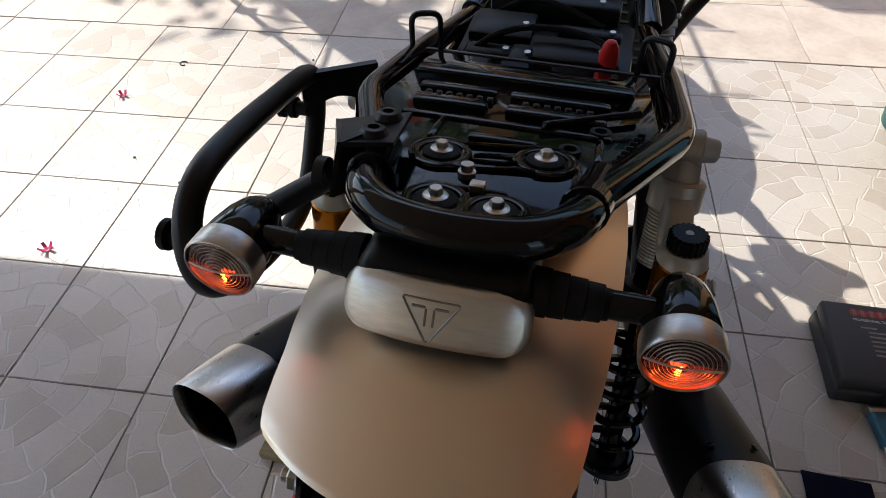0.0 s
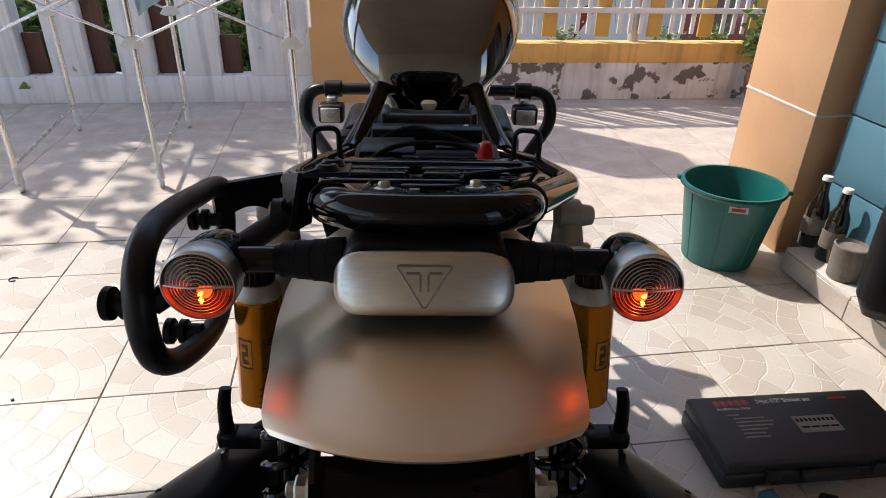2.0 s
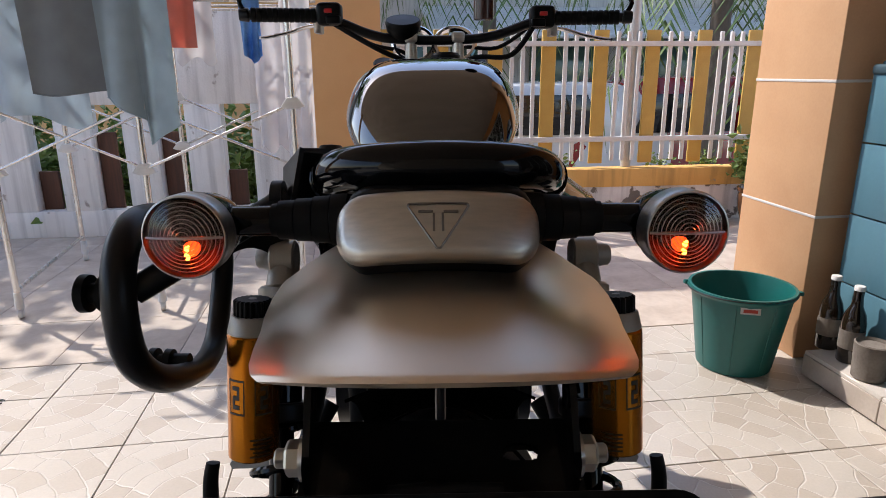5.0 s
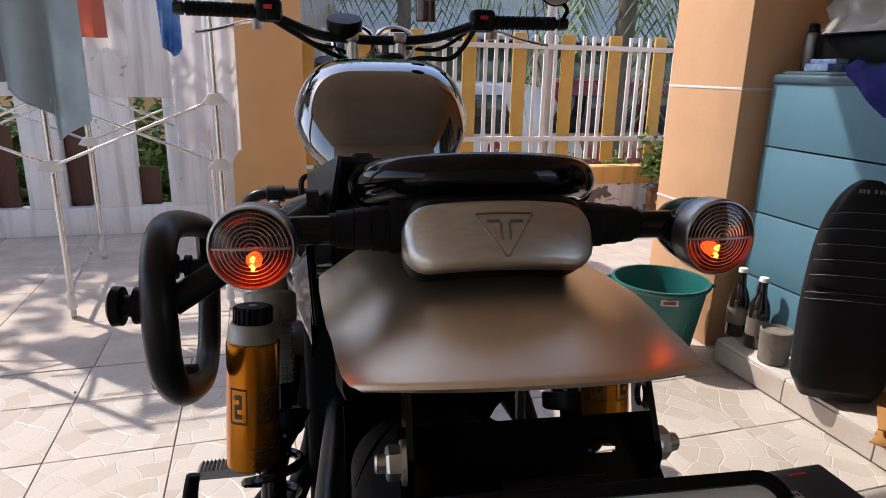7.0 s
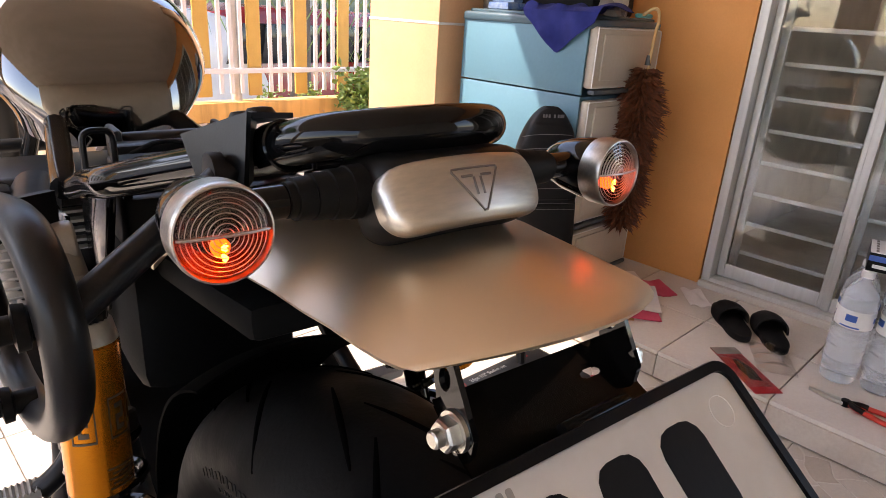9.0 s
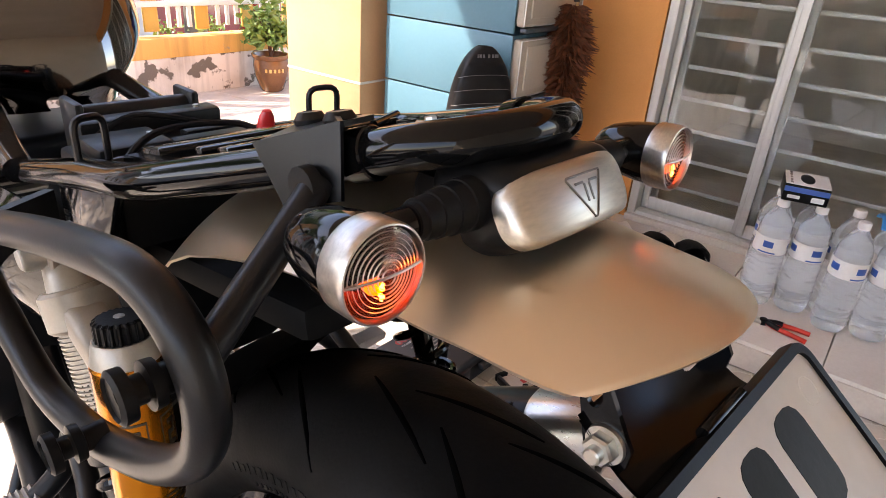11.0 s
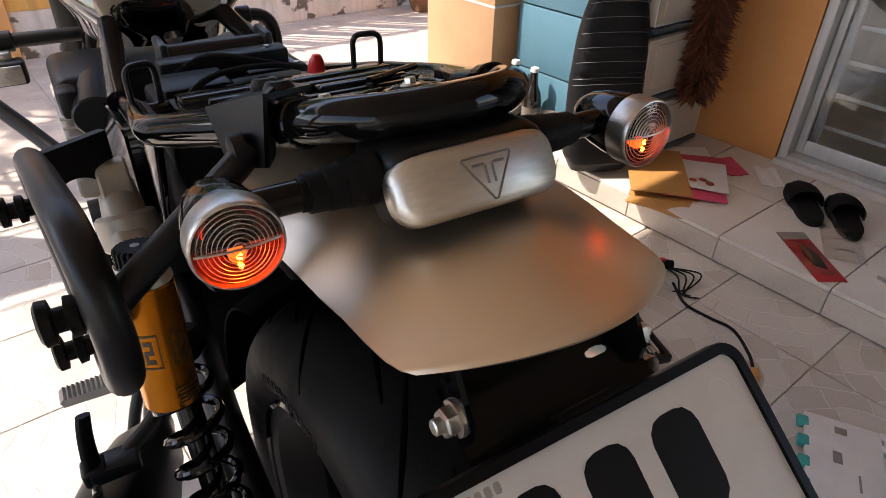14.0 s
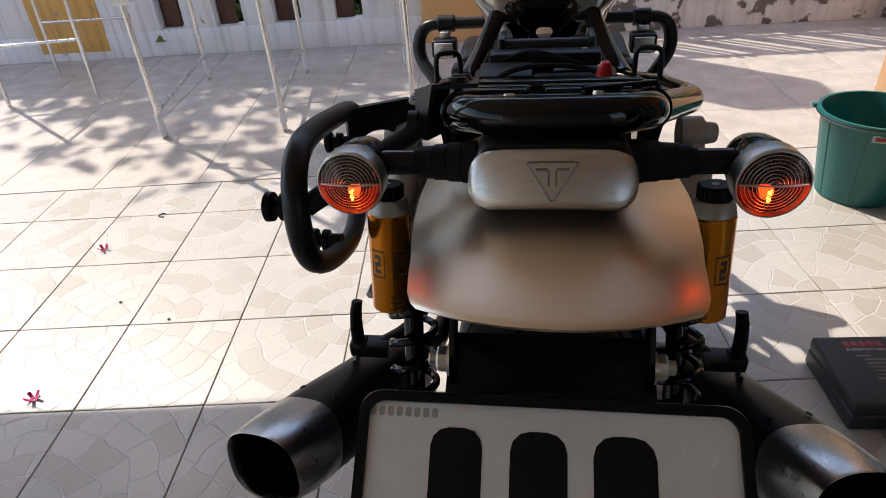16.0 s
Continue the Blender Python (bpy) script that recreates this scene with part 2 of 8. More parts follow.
def part(name, g, material, parent, label="", smooth=True, angle=40):
    ob = new(name, mesh_of(name, g, material, smooth, angle))
    ob.parent = parent
    if label:
        ob["label"] = label
    return ob


def thing(name, m, label, category, group="", kind=""):
    ob = new(name)
    ob.empty_display_size = 0.05
    ob.matrix_world = m
    return tagged(ob, label, category, group, kind)


def solid(name, g, material, label, category="", group="", kind="", m=None, smooth=True, angle=40):
    ob = new(name, mesh_of(name, g, material, smooth, angle))
    if m is not None:
        ob.matrix_world = m
    return tagged(ob, label, category, group, kind)


def writing(name, text, size, material, m, parent=None, align="LEFT"):
    cu = bpy.data.curves.new(name, "FONT")
    cu.body, cu.size, cu.align_x, cu.extrude = text, size, align, 0.0002
    tmp = new(name + "_tmp", cu)
    dg = bpy.context.evaluated_depsgraph_get()
    me = bpy.data.meshes.new_from_object(tmp.evaluated_get(dg))
    bpy.data.objects.remove(tmp)
    me.materials.clear()
    me.materials.append(material)
    ob = new(name, me)
    if parent is not None:
        ob.parent = parent
    ob.matrix_local = m
    return ob

# ---- the motorcycle: x to its right, y ahead, z up, from below its tail lamp ----
BK = 0.907                                # the motorcycle is drawn in its own units and set to true size here
GZ = -0.0885                              # the ground in those units
bike = thing("motorcycle", pose(0.0552, 0.2352, 0.0803, 0, 0, -6.72) @ Matrix.Scale(BK, 4), "black and satin-silver motorcycle with its seat off, parked on tiles", "motorcycle")


def both(fn):
    """Builds a part on the left (-1) and on the right (1)."""
    for s in (-1, 1):
        fn(s)


# rear fender
FEN = [(-0.0965, 0.8240, 0.079, 0.8098, 0.031), (-0.0930, 0.8252, 0.0833, 0.8100, 0.033), (-0.084, 0.8262, 0.0866, 0.8100, 0.034), (-0.066, 0.8280, 0.0890, 0.8098, 0.033), (-0.040, 0.8306, 0.0910, 0.8098, 0.028), (-0.01, 0.833, 0.0942, 0.8095, 0.018), (0.03, 0.8370, 0.0970, 0.8090, 0.008),
       (0.08, 0.838, 0.100, 0.805, 0.0), (0.14, 0.834, 0.102, 0.794, 0.0), (0.20, 0.820, 0.102, 0.775, 0.0), (0.25, 0.802, 0.100, 0.755, 0.0), (0.29, 0.782, 0.098, 0.733, 0.0), (0.305, 0.772, 0.095, 0.722, 0.0)]


def fender_at(a, b):
    k = a * (len(FEN) - 1)
    i = min(int(k), len(FEN) - 2)
    t = k - i
    p = [FEN[i][j] * (1 - t) + FEN[i + 1][j] * t for j in range(5)]
    s = 2 * b - 1
    w = p[1] + (p[3] - p[1]) * abs(s) ** 1.95
    return (0.002 + p[2] * s, p[0] + p[4] * s * s, w)


fender = part("fender", Geo().sheet(fender_at, 54, 36, -0.0025), M_SATIN, bike, "short satin-silver rear fender")

# tail lamp
tail = part("tail_lamp_housing", Geo().box((0.001, 0.033, 0.858), (0.098, 0.062, 0.034), 0.014, pose(0, 0, 0, -8), 4).box((0.001, 0.055, 0.842), (0.07, 0.07, 0.03), 0.01), M_BLACKPLASTIC, bike)
TF = pose(0.0002, -0.0050, 0.8630, 57, 0, 0)     # the lamp's face: x right, y up its slope, z out of it


def rrect(w, h, r, k=6):
    out = []
    for cx, cy, a0 in ((w / 2 - r, h / 2 - r, 0), (-w / 2 + r, h / 2 - r, 90), (-w / 2 + r, -h / 2 + r, 180), (w / 2 - r, -h / 2 + r, 270)):
        for i in range(k + 1):
            a = radians(a0 + 90 * i / k)
            out.append((cx + r * math.cos(a), cy + r * math.sin(a)))
    return out


cover = Geo()
rings = [(0.1035, 0.0365, 0.0145, -0.0085), (0.1035, 0.0365, 0.0145, -0.0052), (0.1027, 0.0357, 0.0143, -0.0020), (0.1008, 0.0338, 0.0135, -0.0001), (0.0975, 0.0305, 0.0120, 0.0012), (0.0925, 0.0255, 0.0095, 0.0022)]
vs = []


def fine_ring(w, h, r):
    """A rounded rectangle with extra points along its two long edges."""
    p = [Vector(q) for q in rrect(w, h, r)]
    return p[:7] + [p[6].lerp(p[7], k / 10) for k in range(1, 10)] + p[7:21] + [p[20].lerp(p[21], k / 10) for k in range(1, 10)] + p[21:]


for w, h, r, z in rings:
    vs += [(x, y, z - 3.5 * x * x) for x, y in fine_ring(w, h, r)]
n = len(fine_ring(1, 1, 0.1))
fs = [(j * n + i, j * n + (i + 1) % n, (j + 1) * n + (i + 1) % n, (j + 1) * n + i) for j in range(len(rings) - 1) for i in range(n)]
o = (len(rings) - 1) * n
fs += [(o + 6 + k, o + 7 + k, o + 38 - k, o + 39 - k) for k in range(10)]
fs += [tuple(o + i for i in range(16, 30)), tuple(o + i % n for i in range(39, n + 7))]
cover.add([TF @ Vector(p) for p in vs], fs)
back = Geo()
ring_list = [(0.1020, 0.0355, 0.0140, -0.0083), (0.1022, 0.0360, 0.0142, -0.0100), (0.1020, 0.0358, 0.0142, -0.020), (0.0985, 0.0340, 0.014, -0.032), (0.086, 0.030, 0.012, -0.046)]
back.add([TF @ Vector((x, y, z - 3.5 * x * x)) for w, h, r, z in ring_list for x, y in fine_ring(w, h, r)], [(j * n + i, j * n + (i + 1) % n, (j + 1) * n + (i + 1) % n, (j + 1) * n + i) for j in range(len(ring_list) - 1) for i in range(n)])
part("lamp_body", back, M_BLACKPLASTIC, tail, angle=50)
lamp_cover = part("tail_lamp_cover", cover, M_COVER, bike, "brushed aluminium tail lamp cover", angle=50)
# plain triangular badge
M_BADGE = mat("dark_brushed_aluminium", (0.20, 0.185, 0.17), 0.45, 1.0, c2=(0.16, 0.15, 0.135), bump=0.05)
badge = Geo()
corners = [Vector(q) for q in ((-0.0145, 0.0092), (0.0145, 0.0092), (0.0150, 0.0080), (0.0010, -0.0136), (-0.0010, -0.0136), (-0.0150, 0.0080))]


def face_at(x, y):
    """A place on the cover's curved face."""
    return TF @ Vector((x, y, 0.0024 - 3.5 * x * x - 0.0004 * max(0, abs(y) - 0.011) / 0.003))


badge.tube([face_at(*corners[i].lerp(corners[(i + 1) % 6], k / 8)) for i in range(6) for k in range(8)], 0.0006, 6, True, 0)
part("badge_outline", badge, M_BADGE, lamp_cover)
for x, y, w, h in ((-0.0062, 0.0050, 0.0072, 0.0014), (0.0062, 0.0050, 0.0072, 0.0014), (-0.0022, -0.0005, 0.0012, 0.0095), (0.0022, -0.0005, 0.0012, 0.0095)):
    part("badge_bar", Geo().box((0, 0, 0), (w, h, 0.0009), 0.0002, Matrix.Translation(face_at(x, y)) @ TF.to_3x3().to_4x4(), 1), M_BADGE, lamp_cover)


# turn signals
def signal(s):
    K = 0.905                                       # lamp size
    c = Vector((0.1274 * s, 0.0025, 0.8545))
    ax = Vector((0.02 * s, -1, 0.06)).normalized()
    stalk = part("signal_stalk", Geo().cyl((0.060 * s, 0.030, 0.857), (0.118 * s, 0.032, 0.856), 0.0082, 0.0082, 20), M_BLACKGLOSS, bike)
    prof = []
    for k in range(4):
        r = 0.0142 - k * 0.0011
        prof += [(r, 0.048 + k * 0.0095), (r - 0.0004, 0.0568 + k * 0.0095), (r - 0.0018, 0.0571 + k * 0.0095)]
    prof.append((0.0088, 0.089))
    boot = Geo().lathe(prof, (0, 0.030, 0.857), (s, 0, 0), 22)
    part("rubber_boot", boot, M_RUBBER, stalk)
    shell = part("signal_shell", Geo().lathe([(0.0005, -0.061), (0.0065, -0.060), (0.0122, -0.056), (0.0168, -0.049), (0.0203, -0.038), (0.0222, -0.026), (0.0229, -0.0165), (0.0226, -0.0155)], c, ax, 32, K, K), M_BLACKGLOSS, bike, "glossy black bullet turn signal, lit red")
    part("signal_rim", Geo().lathe([(0.0228, -0.0162), (0.0236, -0.0160), (0.0240, -0.0150), (0.0242, -0.0030), (0.0240, -0.0012), (0.0234, 0.0), (0.0226, 0.0002), (0.0221, -0.0010), (0.0220, -0.0060)], c, ax, 40, K, K, False), M_BRUSHED, shell, "brushed aluminium rim")
    lens = [(0.0220, -0.0030), (0.0214, -0.0012), (0.016, 0.0002), (0.010, 0.0012), (0.004, 0.0018), (0.0002, 0.002)]
    ob = part("signal_lens", Geo().lathe(lens, c, ax, 40, K, K, False), M_LENS, shell, "clear ribbed lens")
    ob.visible_shadow = False
    for k in range(8):
        r, h = 0.0198 - 0.0023 * k, -0.0012 + 0.00042 * k
        part("lens_ring", Geo().lathe([(r + 0.00022, h), (r, h + 0.0005), (r - 0.00022, h), (r, h - 0.0005), (r + 0.00022, h)], c, ax, 44, K, K, False), M_RING, shell)
    side = ax.cross(Vector((0, 0, 1))).normalized()
    up = side.cross(ax).normalized()
    part("lens_bar", Geo().tube([c + side * (K * r) + ax * h for r, h in ((-0.0214, -0.0012), (-0.016, 0.0), (-0.010, 0.0010), (0.0, 0.0018), (0.010, 0.0010), (0.016, 0.0), (0.0214, -0.0012))], 0.0007, 8, False, 3), M_BRUSHED, shell)
    for half, mt in ((1, M_REFLECT), (-1, M_REFLECTRED)):
        vs, fs = [], []
        for r, h in ((0.0218, -0.004), (0.0180, -0.012), (0.011, -0.0175), (0.0004, -0.020)):
            for k in range(17):
                t = math.pi * k / 16
                vs.append(c + ax * h + side * (K * r * math.cos(t)) + up * (half * K * r * math.sin(t)))
        for a in range(3):
            for k in range(16):
                fs.append((a * 17 + k, a * 17 + k + 1, (a + 1) * 17 + k + 1, (a + 1) * 17 + k))
        part("reflector", Geo().add(vs, fs), mt, shell)
    part("lamp_divider", Geo().box((0, 0, 0), (0.0370, 0.013, 0.0008), 0, Matrix.Translation(c - ax * 0.0085) @ Matrix((side, ax, up)).transposed().to_4x4()), M_REFLECT, shell)
    b1 = Geo().lathe([(0.0005, 0.0045), (0.003, 0.003), (0.0042, 0.0), (0.0036, -0.004), (0.002, -0.008)], c - up * 0.0075 - ax * 0.008, ax, 14)
    part("lower_bulb", b1, M_GLOW, shell, "glowing red bulb")
    part("filament", Geo().tube([c - up * 0.0050 - ax * 0.0030 - side * 0.0012, c - up * 0.0062 - ax * 0.0026 + side * 0.0008, c - up * 0.0072 - ax * 0.0026 - side * 0.0008], 0.0008, 6).tube([c - up * 0.0092 - ax * 0.0028 + side * 0.0012, c - up * 0.0104 - ax * 0.0028 - side * 0.0004, c - up * 0.0120 - ax * 0.0032 + side * 0.0004], 0.0009, 6), M_GLOWHOT, shell)
    part("upper_bulb", Geo().lathe([(0.0005, 0.0045), (0.003, 0.003), (0.0042, 0.0), (0.0036, -0.004), (0.002, -0.008)], c + up * 0.0080 - ax * 0.008, ax, 14), M_BULBOFF, shell)


M_RING = mat("clear_ridge", (0.50, 0.44, 0.40), 0.15, 0.3)
M_REFLECT = mat("dull_reflector", (0.46, 0.34, 0.29), 0.20, 0.95, c2=(0.24, 0.15, 0.12), scale=60)
M_REFLECTRED = mat("red_reflector", (0.05, 0.030, 0.026), 0.25, 0.9, c2=(0.015, 0.008, 0.006), scale=90)
M_BULBOFF = glass("clear_bulb", (1.0, 0.93, 0.86), 0.03, 1.4)
both(signal)

# subframe: tail loop and rails
loop_pts = spline([Vector(p) for p in ((-0.072, 0.135, 0.853), (-0.0675, 0.105, 0.863), (-0.063, 0.078, 0.873), (-0.054, 0.057, 0.880), (-0.034, 0.040, 0.8845), (0.002, 0.033, 0.8865), (0.038, 0.040, 0.8845), (0.058, 0.057, 0.880), (0.067, 0.078, 0.873), (0.0715, 0.105, 0.863), (0.076, 0.135, 0.853))], 6)
part("tail_loop", Geo().tube(loop_pts, 0.0124, 22, False, 0), M_BLACKGLOSS, bike, "glossy black tube loop at the tail")


def rail(s):
    pts = rounded([(0.068 * s + 0.002, 0.098, 0.8645), (0.130 * s + 0.004, 0.245, 0.818), (0.124 * s + 0.004, 0.375, 0.786), (0.110 * s, 0.62, 0.715)], 0.03, 5)
    part("seat_rail", Geo().tube(pts, 0.0125, 16, False, 0), M_BLACKGLOSS, bike)
    part("rail_clamp", Geo().cyl((0.0652 * s + 0.002, 0.084, 0.8708), (0.0680 * s + 0.002, 0.098, 0.8655), 0.0150, 0.0150, 20, 0.001), M_BLACKGLOSS, bike)
    g = Geo().prism([(0.31, -0.025), (0.45, -0.060), (0.45, -0.15), (0.41, -0.17), (0.35, -0.085)], -0.004, 0.004, Matrix(((0, 0, 1, 0.120 * s + 0.004), (1, 0, 0, 0), (0, 1, 0, 0.812), (0, 0, 0, 1))), 0.001)
    part("gusset_plate", g, M_BLACKGLOSS, bike)
    pts = rounded([(0.124 * s, 0.364, 0.780), (0.124 * s, 0.364, 0.832), (0.098 * s, 0.376, 0.830), (0.098 * s, 0.376, 0.776)], 0.010, 4)
    part("strap_hook", Geo().tube(pts, 0.0030, 8, False, 0), M_BLACKSATIN, bike)


both(rail)
part("cross_tube", Geo().cyl((-0.116, 0.368, 0.790), (0.120, 0.368, 0.790), 0.006, 0.006, 12), M_BLACKGLOSS, bike)
SL = Matrix.Rotation(math.atan(-0.24), 4, "X")
tray = Geo().prism([(-0.052, 0.062), (0.054, 0.062), (0.112, 0.235), (0.104, 0.36), (-0.098, 0.36), (-0.108, 0.235)], -0.003, 0.003, Matrix.Translation((0.002, 0, 0.884)) @ Matrix.Rotation(math.atan(-0.24), 4, "X"), 0.001)
part("seat_plate", tray, M_BLACKGLOSS, bike)


def tilt(x, y, h=0.0):
    """A place on the sloping seat plate."""
    return Vector((x, y, 0.887 - 0.24 * y + h))


for x, y in ((-0.031, 0.133), (0.038, 0.143), (-0.018, 0.071), (0.019, 0.068)):
    b = part("bolt", Geo().lathe([(0.0045, 0.004), (0.0045, 0.0095), (0.0038, 0.0105), (0.0002, 0.0105)], tilt(x, y), (0, 0.23, 1), 6), M_STEEL, bike)
    part("washer", Geo().lathe([(0.013, 0.001), (0.013, 0.0035), (0.011, 0.0045), (0.0002, 0.0045)], tilt(x, y), (0, 0.23, 1), 20), M_RUBBER, b)
    part("steel_washer", Geo().lathe([(0.0078, 0.004), (0.0078, 0.0054), (0.0060, 0.0062), (0.0002, 0.0064)], tilt(x, y), (0, 0.23, 1), 20), M_STEEL, b)
b = part("bolt", Geo().lathe([(0.006, 0), (0.006, 0.004), (0.0042, 0.004), (0.0042, 0.009), (0.0002, 0.009)], tilt(-0.008, 0.109), (0, 0.23, 1), 12), M_STEEL, bike)
for x, y, w, d, h in ((0.004, 0.168, 0.050, 0.010, 0.007), (-0.048, 0.222, 0.060, 0.016, 0.012), (0.036, 0.222, 0.078, 0.016, 0.012), (-0.048, 0.252, 0.066, 0.012, 0.012), (0.036, 0.252, 0.082, 0.012, 0.012), (0.0, 0.300, 0.190, 0.036, 0.014), (0.0, 0.196, 0.160, 0.007, 0.006), (-0.004, 0.092, 0.052, 0.005, 0.005), (0.060, 0.120, 0.006, 0.050, 0.006), (-0.046, 0.176, 0.006, 0.040, 0.006), (0.072, 0.178, 0.006, 0.050, 0.006)):
    part("plate_rib", Geo().box(tuple(tilt(x, y)), (w, d, h), 0.003, SL, 2), M_BLACKGLOSS, bike)
for x, y in ((-0.031, 0.133), (0.038, 0.143), (-0.018, 0.071), (0.019, 0.068)):
    part("plate_boss", Geo().lathe([(0.021, 0.0), (0.0205, 0.003), (0.018, 0.0036), (0.0155, 0.003), (0.0150, 0.0012), (0.0002, 0.001)], tilt(x, y), (0, 0.23, 1), 26), M_BLACKGLOSS, bike)
for k in range(9):
    part("plate_mark", Geo().box(tuple(tilt(0.078 + 0.0028 * k, 0.142 + 0.0085 * k)), (0.006, 0.0022, 0.007), 0.0006, SL, 1), M_BLACKSATIN, bike)
for k in range(7):
    part("plate_mark", Geo().box(tuple(tilt(-0.070 + 0.0085 * k, 0.237)), (0.005, 0.006, 0.009), 0.001, SL, 1), M_BLACKSATIN, bike)
    part("plate_mark", Geo().box(tuple(tilt(0.010 + 0.0085 * k, 0.237)), (0.005, 0.006, 0.009), 0.001, SL, 1), M_BLACKSATIN, bike)
for x, y in ((0.071, 0.203), (0.052, 0.165)):
    part("plate_ring", Geo().lathe([(0.005, 0), (0.008, 0), (0.008, 0.004), (0.005, 0.004), (0.005, 0)], tilt(x, y), (0, 0.23, 1), 16, caps=False), M_BLACKSATIN, bike)
# raised rim that runs round the two front mounts and the slot between them
rim_pts = []
for x0, y0, a0, a1 in ((0.038, 0.143, -120, 120), (-0.031, 0.133, 60, 300)):
    rim_pts += [(x0 + 0.0205 * math.cos(radians(a0 + (a1 - a0) * k / 12)), y0 + 0.0205 * math.sin(radians(a0 + (a1 - a0) * k / 12))) for k in range(13)]
part("plate_rim", Geo().tube([tilt(x, y, 0.002) for x, y in rim_pts], 0.0022, 8, True, 2), M_BLACKGLOSS, bike)
part("plate_slot", Geo().tube([tilt(x, y, 0.001) for x, y in ((-0.006, 0.131), (0.014, 0.134), (0.018, 0.138), (0.014, 0.143), (-0.006, 0.140), (-0.010, 0.135))], 0.0016, 8, True, 3), M_BLACKGLOSS, bike)
part("cross_strut", Geo().cyl(tilt(0.030, 0.196, 0.006), tilt(0.098, 0.245, 0.006), 0.0032, 0.0032, 10), M_BLACKGLOSS, bike)
part("square_nut", Geo().box(tuple(tilt(0.003, 0.092, 0.004)), (0.010, 0.008, 0.006), 0.001, SL, 1), M_STEEL, bike)
# battery bay
bay = part("battery", Geo().box((0.0, 0.45, 0.735), (0.19, 0.15, 0.06), 0.006), M_BLACKPLASTIC, bike)
for x, y, z, w, d, h in ((0.03, 0.43, 0.772, 0.09, 0.05, 0.014), (-0.05, 0.47, 0.772, 0.07, 0.06, 0.016), (0.0, 0.53, 0.76, 0.15, 0.03, 0.05), (-0.02, 0.40, 0.775, 0.022, 0.04, 0.02), (0.045, 0.475, 0.772, 0.07, 0.02, 0.012), (-0.055, 0.415, 0.770, 0.05, 0.025, 0.016)):
    part("battery_cover", Geo().box((x, y, z), (w, d, h), 0.004), M_BLACKPLASTIC, bay)
    part("cover_screw", Geo().cyl((x + w * 0.35, y, z + h / 2), (x + w * 0.35, y, z + h / 2 + 0.002), 0.0035, 0.0035, 10), M_STEEL, bay)
part("battery_cable", Geo().tube([(-0.09, 0.40, 0.762), (-0.05, 0.43, 0.786), (0.0, 0.45, 0.789), (0.06, 0.44, 0.784), (0.085, 0.40, 0.765)], 0.0035, 8).tube([(-0.08, 0.5, 0.765), (-0.02, 0.52, 0.786), (0.06, 0.5, 0.770)], 0.0035, 8).tube([(-0.090, 0.38, 0.765), (-0.07, 0.5, 0.768), (-0.05, 0.6, 0.755)], 0.004, 8), M_RUBBER, bike)
part("terminal_cap", Geo().lathe([(0.012, -0.01), (0.0125, 0.004), (0.010, 0.016), (0.006, 0.022), (0.0002, 0.023)], (0.069, 0.412, 0.783), (0, -0.2, 1), 16, 0.80, 0.62), M_RED, bike, "red battery terminal cap")
part("seat_clamp", Geo().cyl((-0.055, 0.575, 0.775), (0.06, 0.575, 0.775), 0.014, 0.014, 16).box((-0.06, 0.58, 0.765), (0.01, 0.05, 0.06), 0.004).box((0.065, 0.58, 0.765), (0.01, 0.05, 0.06), 0.004), M_BLACKSATIN, bike)

# bag rail bracket and bag rail on the left
def quad(p, q, r, t):
    """A flat sheet over four corners."""
    p, q, r, t = (Vector(c) for c in (p, q, r, t))
    return lambda a, b: (p * (1 - a) + q * a) * (1 - b) + (t * (1 - a) + r * a) * b


BR = [(-0.1030, 0.136, 0.8700), (-0.0810, 0.089, 0.8890), (-0.0880, 0.079, 0.8510), (-0.1000, 0.112, 0.8400)]
bracket = part("rail_bracket", Geo().sheet(quad(*BR), 6, 6, 0.003), M_BLACKSATIN, bike, "folded black steel bracket")
part("bracket_flange", Geo().sheet(quad(BR[0], BR[1], (-0.052, 0.100, 0.8860), (-0.056, 0.150, 0.8740)), 6, 6, 0.003), M_BLACKSATIN, bracket)
part("bracket_lip", Geo().sheet(quad(BR[1], BR[2], (-0.0790, 0.095, 0.8500), (-0.0715, 0.104, 0.8870)), 6, 6, 0.003), M_BLACKSATIN, bracket)
for y in (0.108, 0.135):
    part("bracket_bolt", Geo().lathe([(0.009, 0), (0.0095, 0.003), (0.007, 0.007), (0.004, 0.0075), (0.0035, 0.004), (0.0002, 0.004)], tilt(-0.068, y, 0.020), (0, 0.23, 1), 16), M_BLACKSATIN, bike)
BAG = [(-0.205, 0.280, 0.797), (-0.200, 0.20, 0.819), (-0.196, 0.12, 0.834), (-0.193, 0.080, 0.834), (-0.191, 0.056, 0.817), (-0.190, 0.047, 0.788), (-0.191, 0.055, 0.757), (-0.193, 0.085, 0.728), (-0.195, 0.13, 0.704), (-0.197, 0.18, 0.688), (-0.200, 0.225, 0.692), (-0.203, 0.262, 0.725), (-0.205, 0.283, 0.765)]
BAG = [(x + 0.004 - 0.010 * (y - 0.05) / 0.23, y - 0.003 + 0.024 * (y - 0.05) / 0.23, z + 0.009 - 0.016 * (y - 0.05) / 0.23 * (1 if z > 0.74 else 0.3)) for x, y, z in BAG]
bag = part("bag_rail", Geo().tube(spline([Vector(p) for p in BAG], 6, True), 0.0100, 16, True, 0), M_BLACKSATIN, bike, "textured black tubular bag rail")
